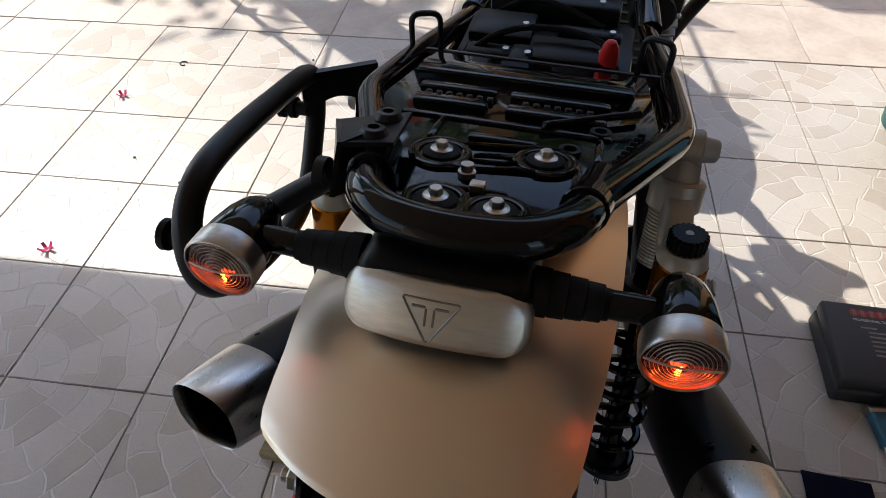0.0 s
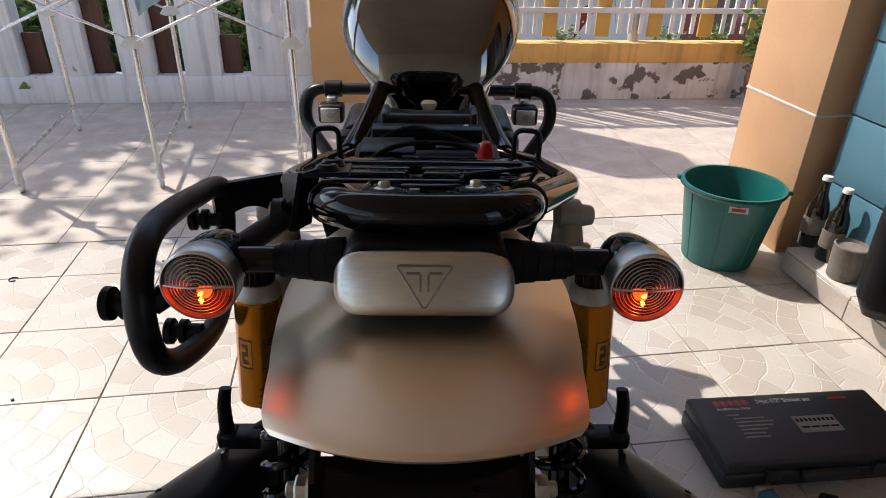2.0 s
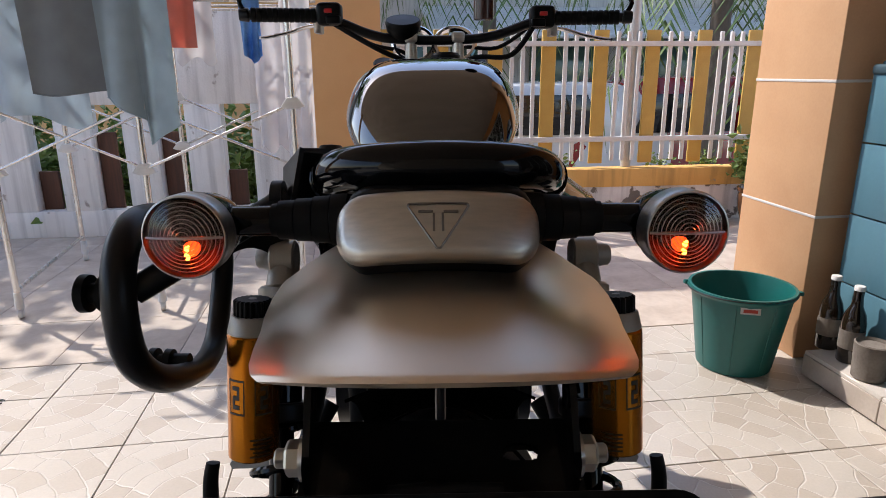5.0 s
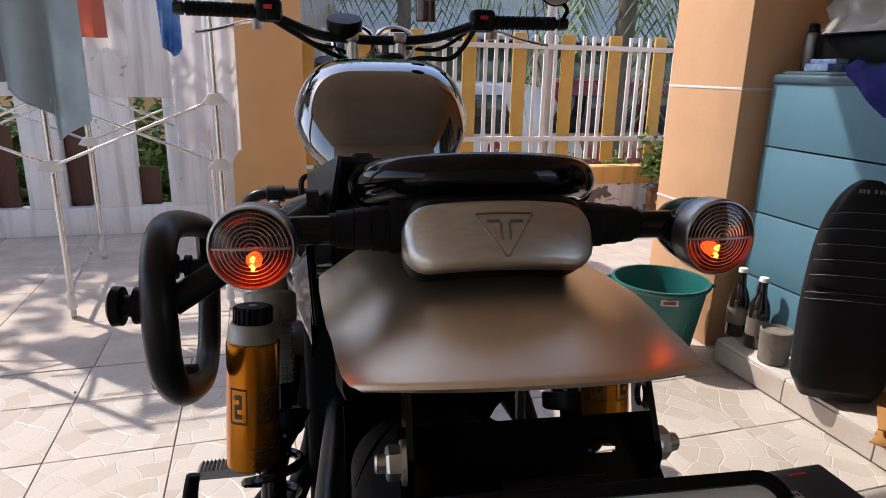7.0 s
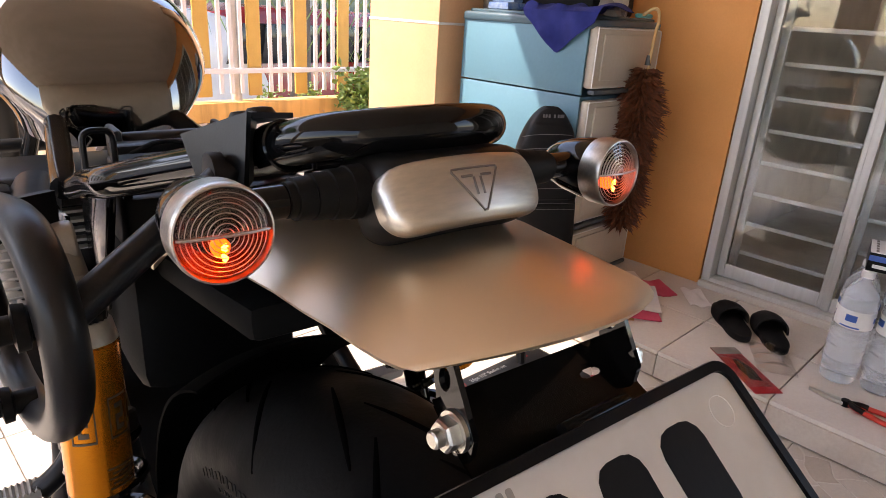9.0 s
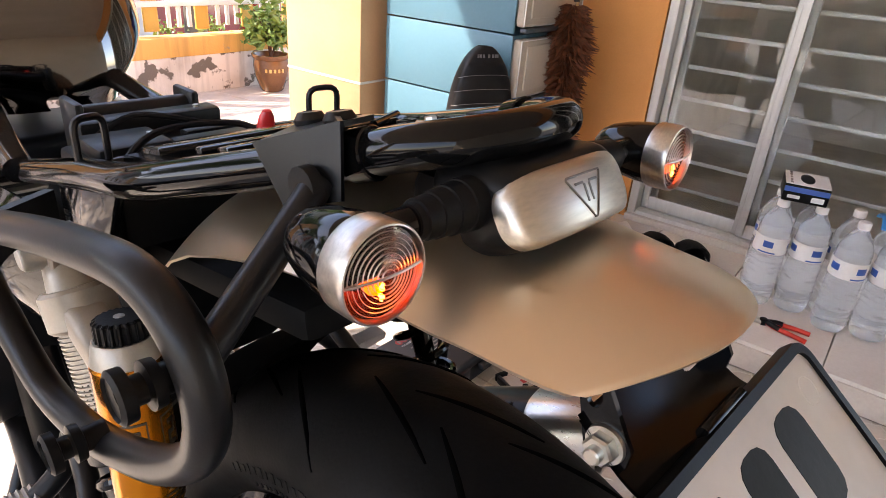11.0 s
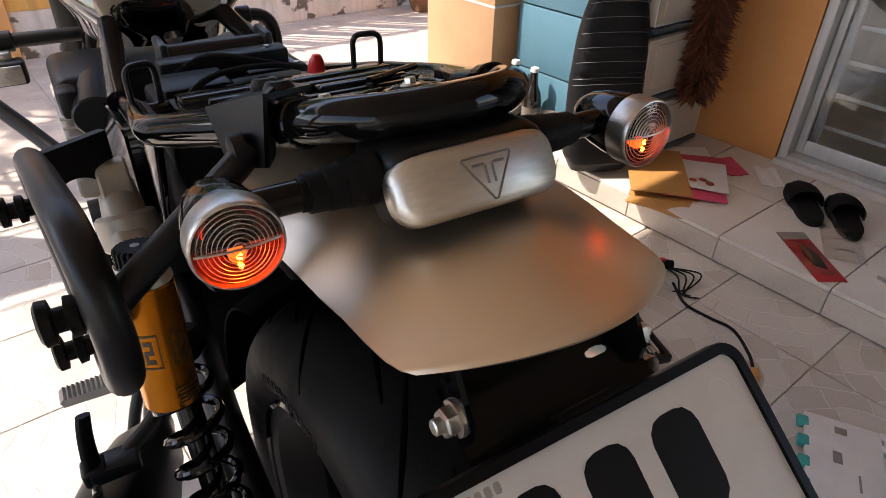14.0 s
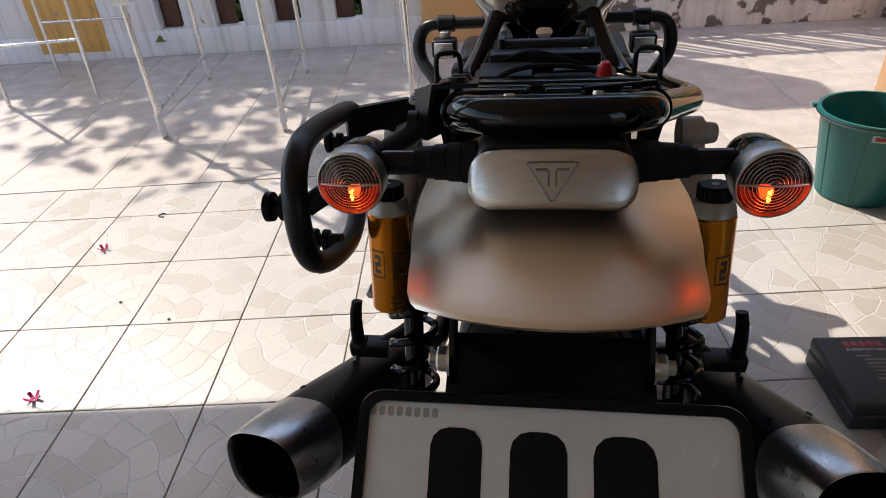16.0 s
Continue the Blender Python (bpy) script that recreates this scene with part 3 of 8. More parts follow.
part("strut", Geo().tube([(-0.094, 0.093, 0.858), (-0.104, 0.089, 0.851), (-0.182, 0.056, 0.808)], 0.0085, 14, False, 0).lathe([(0.0002, 0), (0.011, 0.001), (0.011, 0.008), (0.0002, 0.009)], (-0.096, 0.094, 0.857), (-1, 0, 0), 14), M_BLACKSATIN, bag)
part("front_strut", Geo().sheet(lambda a, b: (-0.214 + 0.062 * a, 0.286 + 0.050 * a, (0.752 - 0.020 * a + 0.022 * math.sin(math.pi * a)) * (1 - b) + (0.797 - 0.006 * a) * b), 12, 4, 0.007), M_BLACKSATIN, bag)
for x, y, z in ((-0.222, 0.2855, 0.760), (-0.1965, 0.059, 0.806), (-0.2075, 0.156, 0.7135)):
    part("mount_knob", Geo().lathe([(0.0070, -0.008), (0.0070, 0.004), (0.0105, 0.005), (0.0110, 0.010), (0.0065, 0.011), (0.0065, 0.016), (0.0115, 0.017), (0.0118, 0.022), (0.0095, 0.0235), (0.0090, 0.022), (0.004, 0.021), (0.0035, 0.018), (0.0002, 0.018)], (x + 0.004, y, z), (-1, 0, 0), 20), M_BLACKPLASTIC, bag)


# rear shocks
def shock(s):
    top, bot = Vector((0.157 * s, 0.332, 0.747)), Vector((0.152 * s, 0.160, 0.370))
    d = (bot - top).normalized()
    body = part("shock_absorber", Geo().cyl(top + d * 0.05, bot - d * 0.02, 0.012, 0.012, 16).cyl(top + d * 0.10, top + d * 0.165, 0.0195, 0.0195, 20, 0.002), M_BLACKGLOSS, bike, "twin rear shock absorber with remote canister")
    sh = Geo().lathe([(0.0165, -0.013), (0.0185, -0.011), (0.0185, 0.011), (0.0165, 0.013)], top, (1, 0, 0), 24).cyl(top, top + d * 0.045, 0.015, 0.020, 20, 0.002).cyl(top + d * 0.030, top + d * 0.062, 0.026, 0.026, 26, 0.003)
    part("shock_head", sh, M_CASTLIGHT, body, "pale grey cast shock head")
    bridge = Geo().box(tuple(top + d * 0.046 + Vector((0.002 * s, -0.038, -0.008))), (0.030, 0.066, 0.030), 0.009, Matrix.Rotation(radians(16), 4, "X"), 3)
    part("shock_bridge", bridge, M_CASTLIGHT, body)
    pr = [(0.018, 0.0)]
    for k in range(17):
        pr += [(0.0215, 0.0012 + 0.0036 * k), (0.0215, 0.0026 + 0.0036 * k), (0.0195, 0.0032 + 0.0036 * k), (0.0195, 0.0044 + 0.0036 * k)]
    part("threaded_body", Geo().lathe(pr + [(0.018, 0.0645)], top + d * 0.060, d, 26), M_CASTLIGHT, body)
    part("shock_bolt", Geo().cyl(top + Vector((0.010 * s, 0, 0)), top + Vector((0.028 * s, 0, 0)), 0.013, 0.011, 16, 0.002), M_CASTGREY, body)
    pts = []
    a = top + d * 0.165
    Ls = (bot - a).length - 0.03
    q = d.to_track_quat("Z", "Y").to_matrix()
    for i in range(0, 145):
        t = i / 144
        w = 2 * math.pi * 6.5 * t
        pts.append(a + q @ Vector((0.0265 * math.cos(w), 0.0265 * math.sin(w), Ls * t)))
    part("coil_spring", Geo().tube(pts, 0.0048, 8, False, 0), M_BLACKGLOSS, body, "black coil spring")
    part("damper_rod", Geo().cyl(a, bot, 0.0065, 0.0065, 12), M_CHROME, body)
    part("spring_collar", Geo().cyl(a - d * 0.018, a, 0.030, 0.030, 24, 0.002), M_BLACKSATIN, body)
    part("spring_seat", Geo().cyl(bot - d * 0.04, bot - d * 0.028, 0.031, 0.031, 24, 0.002), M_BLACKSATIN, body)
    ct, cb = Vector((0.161 * s, 0.214, 0.714)), Vector((0.1655 * s, 0.199, 0.602))
    e = (cb - ct).normalized()
    can = part("canister", Geo().cyl(ct, cb, 0.0225, 0.0225, 28, 0.0015), M_GOLD, body, "gold anodised canister with dark print")
    part("canister_neck", Geo().cyl(ct - e * 0.016, ct, 0.019, 0.022, 24, 0.001), M_CASTLIGHT, body)
    vs, fs, nk = [], [], 84
    q2 = e.to_track_quat("Z", "Y").to_matrix()
    for h, ro in ((-0.030, -0.002), (-0.0285, 0.0), (-0.0155, 0.0), (-0.014, -0.001)):
        for k in range(nk):
            t = 2 * math.pi * k / nk
            r = 0.0158 + ro + (0.0009 if (k // 2) % 2 else -0.0005)
            vs.append(ct + q2 @ Vector((r * math.cos(t), r * math.sin(t), h)))
    for a2 in range(3):
        for k in range(nk):
            fs.append((a2 * nk + k, a2 * nk + (k + 1) % nk, (a2 + 1) * nk + (k + 1) % nk, (a2 + 1) * nk + k))
    fs.append(tuple(range(nk)))
    kn = part("adjuster_knob", Geo().add(vs, fs), M_BLACKPLASTIC, body, angle=30)
    part("knob_screw", Geo().cyl(ct - e * 0.0305, ct - e * 0.0295, 0.0035, 0.0035, 14), M_CASTGREY, kn)
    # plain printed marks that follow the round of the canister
    def printed(a0, a1, z0, z1, name="print"):
        def at(u, v):
            t = radians(a0 + (a1 - a0) * u)
            p = ct.lerp(cb, z0 + (z1 - z0) * v)
            return p + q2 @ Vector((0.0228 * math.cos(t), 0.0228 * math.sin(t), 0))
        return Geo().sheet(at, 6, 1, 0.0)
    fwd = q2.inverted() @ Vector((0, -1, 0))
    base = math.degrees(math.atan2(fwd.y, fwd.x))
    left = (q2.inverted() @ Vector((-1, 0, 0)))
    turn = 1 if (math.degrees(math.atan2(left.y, left.x)) - base) % 360 < 180 else -1
    for off in (s * 38, -s * 26):
        m0 = base + turn * off
        g = Geo()
        for p0, p1, z0, z1 in ((-21, 21, 0.33, 0.345), (-21, 21, 0.595, 0.61), (-21, -18.5, 0.33, 0.61), (18.5, 21, 0.33, 0.61), (-9, 9, 0.38, 0.415), (-9, 9, 0.455, 0.49), (-9, 9, 0.53, 0.565), (-9, -3, 0.38, 0.49), (3, 9, 0.455, 0.565)):
            h = printed(m0 + p0, m0 + p1, z0, z1)
            g.add(h.v, h.f)
        part("print", g, M_INKGOLD, can)
    g = Geo()
    for k in range(5):
        h = printed(base + turn * s * 30 - 26, base + turn * s * 30 + 24 - 6 * (k % 2), 0.80 + 0.034 * k, 0.813 + 0.034 * k)
        g.add(h.v, h.f)
    part("small_print", g, M_INKGOLD, can)


both(shock)

# rear wheel
AX = Vector((0.004, 0.070, 0.287))
WR = 0.0443                             # what the wheel is larger than its drawn profile
TW, TR, TH = 0.083, 0.276 + WR, 0.055        # half width, radius of the widest place, height of the crown over it
SIDE = [(0.270, 0.064), (0.279, 0.0715), (0.291, 0.0795), (0.304, 0.0835)]
prof = [(r, -x) for r, x in SIDE] + [(TR + TH * math.cos(radians(a)), TW * math.sin(radians(a))) for a in range(-88, 89, 8)] + [(r, x) for r, x in reversed(SIDE)]
wheel = part("rear_wheel", Geo().lathe([(0.03, -0.03), (0.05, -0.03), (0.05, 0.03), (0.03, 0.03)], AX, (1, 0, 0), 24), M_BLACKSATIN, bike)
tyre = part("tyre", Geo().lathe(prof, AX, (1, 0, 0), 96, caps=False), M_TYRE, wheel, "worn black road tyre")
part("rim", Geo().lathe([(r, x) for r, x in ((0.257, -0.066), (0.273, -0.073), (0.278, -0.064), (0.250, -0.050), (0.220, -0.02), (0.220, 0.02), (0.250, 0.050), (0.278, 0.064), (0.273, 0.073), (0.257, 0.066), (0.220, 0.02), (0.220, -0.02), (0.257, -0.066))], AX, (1, 0, 0), 64, caps=False), M_BLACKPLASTIC, wheel)
for i in range(7):
    a = 2 * math.pi * i / 7
    o = Vector((0, math.cos(a), math.sin(a)))
    part("spoke", Geo().tube([AX + o * 0.04, AX + o * 0.12, AX + o * 0.232], lambda t: 0.016 - 0.005 * t, 10, False, 3, 0.6), M_BLACKSATIN, wheel)
for x in (-0.0725, 0.0725):
    part("rim_lip", Geo().lathe([(r, x) for r, x in ((0.2690, 0.0), (0.2735, 0.0035), (0.2775, 0.0), (0.2735, -0.0035), (0.2690, 0.0))], AX + Vector((x, 0, 0)), (1, 0, 0), 72, caps=False), M_BLACKGLOSS, wheel)
# slanted tread grooves: near-black strips laid on the tread, their shade put into colour
def tread(u, th, r=0.0):
    a = math.asin(max(-1, min(1, u / TW)))
    R = TR + TH * math.cos(a) + r
    return AX + Vector((u, R * math.cos(th), R * math.sin(th)))


for i in range(28):
    for s in (-1, 1):
        t0 = 2 * math.pi * i / 28 + (0.11 if s > 0 else 0)
        ln = 0.060 if i % 2 else 0.040
        u0 = 0.003 + 0.010 * (i % 3)
        gr = Geo().tube([tread(s * (u0 + (ln) * k / 5 * 0.95), t0 + 0.26 * k / 5, 0.0004) for k in range(6)], lambda t: 0.0026 * (0.35 + 1.3 * t * (1 - t) * 2), 6, False, 2, 0.25)
        part("tread_groove", gr, M_SOOTSHADE, tyre)
for k, (th0, cnt, hgt) in enumerate(((0.95, 12, 0.010), (1.35, 5, 0.010), (2.0, 9, 0.008))):
    for j in range(cnt):
        th = th0 + j * 0.035
        R = 0.308
        o = AX + Vector((-0.0830, R * math.cos(th), R * math.sin(th)))
        part("sidewall_mark", Geo().box(tuple(o), (0.0022, 0.0030 + 0.0040 * ((j * 7) % 3) / 2, hgt * (0.7 + 0.3 * (j % 2))), 0.0003, Matrix.Rotation(th - math.pi / 2, 4, "X"), 1), M_RUBBER, tyre)

for j in range(16):
    th = 1.05 + j * 0.030
    o = AX + Vector((-0.0800, 0.2925 * math.cos(th), 0.2925 * math.sin(th)))
    part("sidewall_mark", Geo().box(tuple(o), (0.0022, 0.0022 + 0.0016 * (j % 3), 0.0045), 0.0003, Matrix.Rotation(th - math.pi / 2, 4, "X"), 1), M_RUBBER, tyre)

# mudguard stay, plate carrier and licence plate
def stay(s):
    hole = [(-0.0600 + 0.0042 * math.cos(a), 0.7935 + 0.0060 * math.sin(a)) for a in (math.pi / 2 - 2 * math.pi * k / 12 for k in range(13))]
    rim_ = [(-0.056, 0.8075), (-0.063, 0.806), (-0.082, 0.775), (-0.081, 0.765), (-0.070, 0.760), (-0.059, 0.767), (-0.048, 0.808), (-0.056, 0.8075)]
    g = Geo().prism(rim_ + hole, -0.0015, 0.0015, Matrix(((0, 0, 1, 0.0560 * s), (1, 0, 0, 0), (0, 1, 0, 0.003), (0, 0, 0, 1))), 0.0)
    st = part("stay", g, M_BLACKGLOSS, bike)
    n = part("nut", Geo().lathe([(0.0078, 0), (0.0078, 0.0058), (0.0068, 0.0070), (0.0002, 0.0070)], (0.0590 * s, -0.070, 0.776), (s, 0, 0), 6), M_STEEL, st, "zinc nut and washer", smooth=False)
    part("thread_end", Geo().lathe([(0.0042, 0.0068), (0.0042, 0.0110), (0.0034, 0.0118), (0.0002, 0.0118)], (0.0590 * s, -0.070, 0.776), (s, 0, 0), 14), M_STEEL, n)
    part("nut_washer", Geo().cyl((0.0575 * s, -0.070, 0.776), (0.0595 * s, -0.070, 0.776), 0.0100, 0.0096, 22), M_STEEL, n)


both(stay)


def carrier_at(a, b):
    return Vector((-0.060 + 0.120 * b, -0.055 - 0.053 * a, 0.784 - 0.040 * a + 0.028 * a ** 4))


def slotted(fn, n=96, m=140, a0=0.17, a1=0.285, b0=0.720, b1=0.850):
    """A bent strip of sheet metal with a round-ended slot through it."""
    g = Geo()
    for i in range(n):
        for j in range(m):
            a, b = (i + 0.5) / n, (j + 0.5) / m
            if a0 < a < a1 and b0 < b < b1 and abs((a - (a0 + a1) / 2) / (a1 - a0) * 2) ** 2.5 + abs((b - (b0 + b1) / 2) / (b1 - b0) * 2) ** 3 < 1.0:
                continue
            for h in (0.0, -0.0025):
                g.add([fn(p / n, q / m) + Vector((0, h * 0.5, h)) for p, q in ((i, j), (i + 1, j), (i + 1, j + 1), (i, j + 1))], [(0, 1, 2, 3)])
    return g


carrier = part("plate_carrier", slotted(carrier_at), M_CARRIER, bike, "glossy black plate carrier")
part("carrier_label", Geo().box((-0.020, -0.0775, 0.7605), (0.014, 0.0006, 0.009), 0, pose(0, 0, 0, 55)), M_CASTGREY, carrier)
part("carrier_lip", Geo().cyl((-0.056, -0.101, 0.7600), (0.056, -0.101, 0.7600), 0.0055, 0.0055, 14, 0.001), M_BLACKGLOSS, carrier)
part("carrier_tab", Geo().tube([(-0.021, -0.0985, 0.7785), (0.0, -0.0985, 0.7793), (0.023, -0.0985, 0.7788)], 0.0036, 12, False, 3).box((0.001, -0.0975, 0.769), (0.042, 0.003, 0.018), 0.001), M_CARRIER, carrier)
part("carrier_post", Geo().cyl((0.0, -0.050, 0.782), (0.0, -0.046, 0.818), 0.0025, 0.0025, 8), M_BLACKSATIN, carrier)
PM = pose(-0.0015, -0.1979, 0.7022, 38.4, 0, 0)       # plate: x right, y up its slope, z out
PW, PH = 0.200, 0.243
plate = part("licence_plate", Geo().prism(rrect(PW - 0.006, PH - 0.006, 0.009), -0.0008, 0.0008, PM, 0.0003), M_WHITEPL, bike, "white licence plate in a black frame")
fr = Geo()
ring_o, ring_i = rrect(PW + 0.006, PH + 0.006, 0.013), rrect(PW - 0.006, PH - 0.006, 0.009)
n = len(ring_o)
vs = [PM @ Vector((x, y, -0.006)) for x, y in ring_o] + [PM @ Vector((x, y, 0.001)) for x, y in ring_o] + [PM @ Vector((x * 0.995, y * 0.995, 0.0030)) for x, y in ring_o] + [PM @ Vector((x, y, 0.0030)) for x, y in ring_i] + [PM @ Vector((x, y, 0.0004)) for x, y in ring_i]
fs = [(j * n + i, j * n + (i + 1) % n, (j + 1) * n + (i + 1) % n, (j + 1) * n + i) for j in range(4) for i in range(n)]
fs.append(tuple(reversed(range(n))))
part("plate_frame", Geo().add(vs, fs), M_BLACKPLASTIC, plate)


def bar_on_plate(x, y, w, h, name="plate_bar", z=0.0012, m=None):
    g = Geo().prism(rrect(w, h, min(w, h) * 0.35, 3), 0.0005, z, PM @ Matrix.Translation((x * 0.95, y + 0.0375, 0)), 0.0)
    part(name, g, m if m else M_INK, plate)


for x, w in ((-0.0505, 0.028), (-0.0045, 0.030), (0.042, 0.032)):
    bar_on_plate(x, 0.043, w, 0.051)
for x, w in ((-0.028, 0.028), (0.010, 0.034), (0.044, 0.018)):
    bar_on_plate(x, -0.004, w, 0.020)
for x in (-0.066, -0.022, 0.022, 0.066):
    bar_on_plate(x, -0.050, 0.026, 0.050)
for k in range(8):
    bar_on_plate(-0.100 + 0.0052 * k, 0.0755, 0.0034, 0.0052, "serial_mark", 0.0009, M_CASTGREY)
part("plate_seal", Geo().lathe([(0.0076, 0.0006), (0.0081, 0.0010), (0.0086, 0.0006)], PM @ Vector((0.078, 0.1005, 0)), (PM.to_3x3() @ Vector((0, 0, 1))), 24, caps=False), M_WHITEPL, plate)


# silencers
def silencer(s):
    a, b = Vector((0.309 * s, 0.082, 0.453)), Vector((0.195 * s, 0.50, 0.265))
    d = (b - a).normalized()
    out = Vector((s, 0, 0)) - d * (s * d.x)
    out.normalize()
    rise = d.cross(out) * (-s if d.cross(out).z * -s > 0 else s)

    def loft(prof, power=0.72, cut=0.0):
        """Rounded-square sections along the axis; cut slants the mouth."""
        vs, fs, n = [], [], 40
        for r, h in prof:
            for i in range(n):
                t = 2 * math.pi * i / n
                u, v = (math.copysign(abs(f) ** power, f) for f in (math.cos(t), math.sin(t)))
                slant = cut * max(0.0, 1 - h / 0.075)
                vs.append(a + out * (u * r * 1.08) + rise * (v * r * 1.06) + d * (h - slant * v * 0.26 * r))
        for j in range(len(prof) - 1):
            for i in range(n):
                fs.append((j * n + i, j * n + (i + 1) % n, (j + 1) * n + (i + 1) % n, (j + 1) * n + i))
        return Geo().add(vs, fs)

    body = part("silencer", loft([(0.040, 0.070), (0.0485, 0.078), (0.050, 0.11), (0.050, 0.30), (0.042, 0.40), (0.024, 0.47), (0.020, 0.50)], 0.80), M_EXHAUST, bike, "black silencer with a brushed steel tip")
    part("silencer_tip", loft([(0.040, 0.060), (0.0415, 0.010), (0.0422, 0.001), (0.0435, -0.001), (0.0447, 0.002), (0.0478, 0.040), (0.0495, 0.080), (0.0488, 0.084)], 0.76, 1.0), M_TIP, body, "brushed steel tip")
    part("tip_bore", loft([(0.0412, 0.012), (0.039, 0.05), (0.0002, 0.051)], 0.76, 1.0), M_SOOTSHADE, body)
    for k in (-0.6, 0.5, 1.6):
        q = d.to_track_quat("Z", "Y").to_matrix()
        o = a + d * 0.105 + q @ Vector((0.0505 * 0.94 * math.sin(k), 0.0505 * 1.22 * math.cos(k), 0))
        part("rivet", Geo().lathe([(0.004, -0.001), (0.0038, 0.001), (0.0002, 0.002)], o, q @ Vector((math.sin(k), math.cos(k), 0)), 12), M_BLACKSATIN, body)
    part("header", Geo().tube([a + d * 0.49, Vector((0.15 * s, 0.80, 0.235)), Vector((0.13 * s, 1.15, 0.30)), Vector((0.11 * s, 1.25, 0.42)), Vector((0.08 * s, 1.16, 0.52))], 0.020, 14), M_EXHAUST, body)


both(silencer)


# footpegs and levers
def peg(s):
    ly, lz = 0.306, 0.522                                     # head of the folded lever
    x0 = 0.255 * s
    hanger = part("peg_hanger", Geo().tube([(0.150 * s, 0.50, 0.56), (0.170 * s, ly + 0.06, lz - 0.06), (0.222 * s, ly + 0.012, lz - 0.088)], 0.011, 10).box((0.236 * s, ly + 0.006, lz - 0.088), (0.050, 0.030, 0.020), 0.004), M_BLACKSATIN, bike)
    part("peg_lever", Geo().tube([(x0, ly + 0.004, lz - 0.076), (x0 - 0.002 * s, ly, lz - 0.05), (x0 - 0.006 * s, ly - 0.004, lz - 0.02), (x0 - 0.010 * s, ly - 0.002, lz)], lambda t: 0.0095 - 0.002 * t, 12, False, 6, 0.6), M_BLACKSATIN, hanger)
    part("peg_clamp", Geo().box((x0, ly + 0.006, lz - 0.088), (0.026, 0.026, 0.024), 0.005, None, 3), M_BLACKSATIN, hanger)
    part("clamp_bolt", Geo().cyl((x0 + 0.004 * s, ly - 0.004, lz - 0.104), (x0 + 0.004 * s, ly - 0.012, lz - 0.104), 0.005, 0.005, 8), M_STEEL, hanger)
    teeth = []
    for k in range(14):
        teeth += [(0.0055 * k, 0.0065), (0.0055 * k + 0.0028, 0.0100)]
    outline = [(0.0, -0.006)] + [(0.077, -0.004)] + [(0.080, 0.004)] + [(x, z) for x, z in reversed(teeth)]
    m = Matrix(((s, 0, 0, 0.200 * s), (0.30, 1, 0, 0.436), (-0.25, 0, 1, 0.438), (0, 0, 0, 1))) @ Matrix(((1, 0, 0, 0), (0, 0, 1, 0), (0, 1, 0, 0), (0, 0, 0, 1)))
    part("footpeg", Geo().prism(outline, -0.012, 0.012, m, 0.0), M_CASTGREY, hanger, "grey ribbed metal footpeg", smooth=False)
    part("peg_bracket", Geo().tube([(0.20 * s, 0.436, 0.436), (0.17 * s, 0.44, 0.46), (0.14 * s, 0.47, 0.50)], 0.012, 12), M_BLACKSATIN, hanger)


both(peg)

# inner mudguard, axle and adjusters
# guard and added filler box coloured near-black as the deep shade under the fender
part("inner_mudguard", Geo().sheet(lambda a, b: (0.004 + 0.090 * (2 * b - 1), AX.y + (0.405 - 0.02 * (2 * b - 1) ** 2) * math.cos(radians(8 + 58 * a)), AX.z + (0.405 - 0.02 * (2 * b - 1) ** 2) * math.sin(radians(8 + 58 * a))), 20, 10, 0.003), M_SOOTSHADE, bike)
part("under_seat_tray", Geo().box((0.010, 0.185, 0.762), (0.085, 0.22, 0.034), 0.010, None, 3), M_SOOTSHADE, bike)
part("pivot_casting", Geo().box((0, 0.72, 0.36), (0.30, 0.09, 0.46), 0.02, None, 3), M_MATTBLACK, bike)
part("axle", Geo().cyl((-0.150, AX.y, AX.z), (0.155, AX.y, AX.z), 0.010, 0.010, 14), M_STEEL, bike)
for s in (-1, 1):
    ad = part("chain_adjuster", Geo().box((0.134 * s, AX.y - 0.010, AX.z), (0.016, 0.070, 0.044), 0.006, None, 3), M_CASTGREY, bike)
    part("axle_block", Geo().box((0.146 * s, AX.y + 0.030, AX.z + 0.004), (0.012, 0.040, 0.034), 0.005, None, 3), M_CASTGREY, ad)
    part("axle_nut", Geo().lathe([(0.0185, 0), (0.0185, 0.012), (0.016, 0.014), (0.0002, 0.014)], (0.143 * s, AX.y, AX.z), (s, 0, 0), 6), M_STEEL, ad, smooth=False)
    part("adjuster_bolt", Geo().cyl((0.134 * s, AX.y - 0.046, AX.z), (0.134 * s, AX.y - 0.070, AX.z), 0.006, 0.006, 8), M_STEEL, ad)

# chain run and swingarm
part("swingarm", Geo().tube([(-0.110, 0.055, 0.287), (-0.110, 0.40, 0.34), (-0.09, 0.70, 0.38)], 0.024, 12, False, 4, 1.3).tube([(0.110, 0.055, 0.287), (0.110, 0.40, 0.34), (0.09, 0.70, 0.38)], 0.024, 12, False, 4, 1.3), M_BLACKSATIN, bike)
ch = Geo()
for i in range(46):
    y = 0.22 + 0.0105 * i
    ch.box((0.088 if i % 2 else 0.092, y, 0.395 + 0.0002 * i), (0.006, 0.013, 0.008), 0.002)
part("chain", ch, M_STEEL, bike)
part("under_tray", Geo().box((0, 0.30, 0.70), (0.13, 0.30, 0.03), 0.01, pose(0, 0, 0, -10)).box((0, 0.52, 0.62), (0.19, 0.22, 0.20), 0.03), M_MATTBLACK, bike)

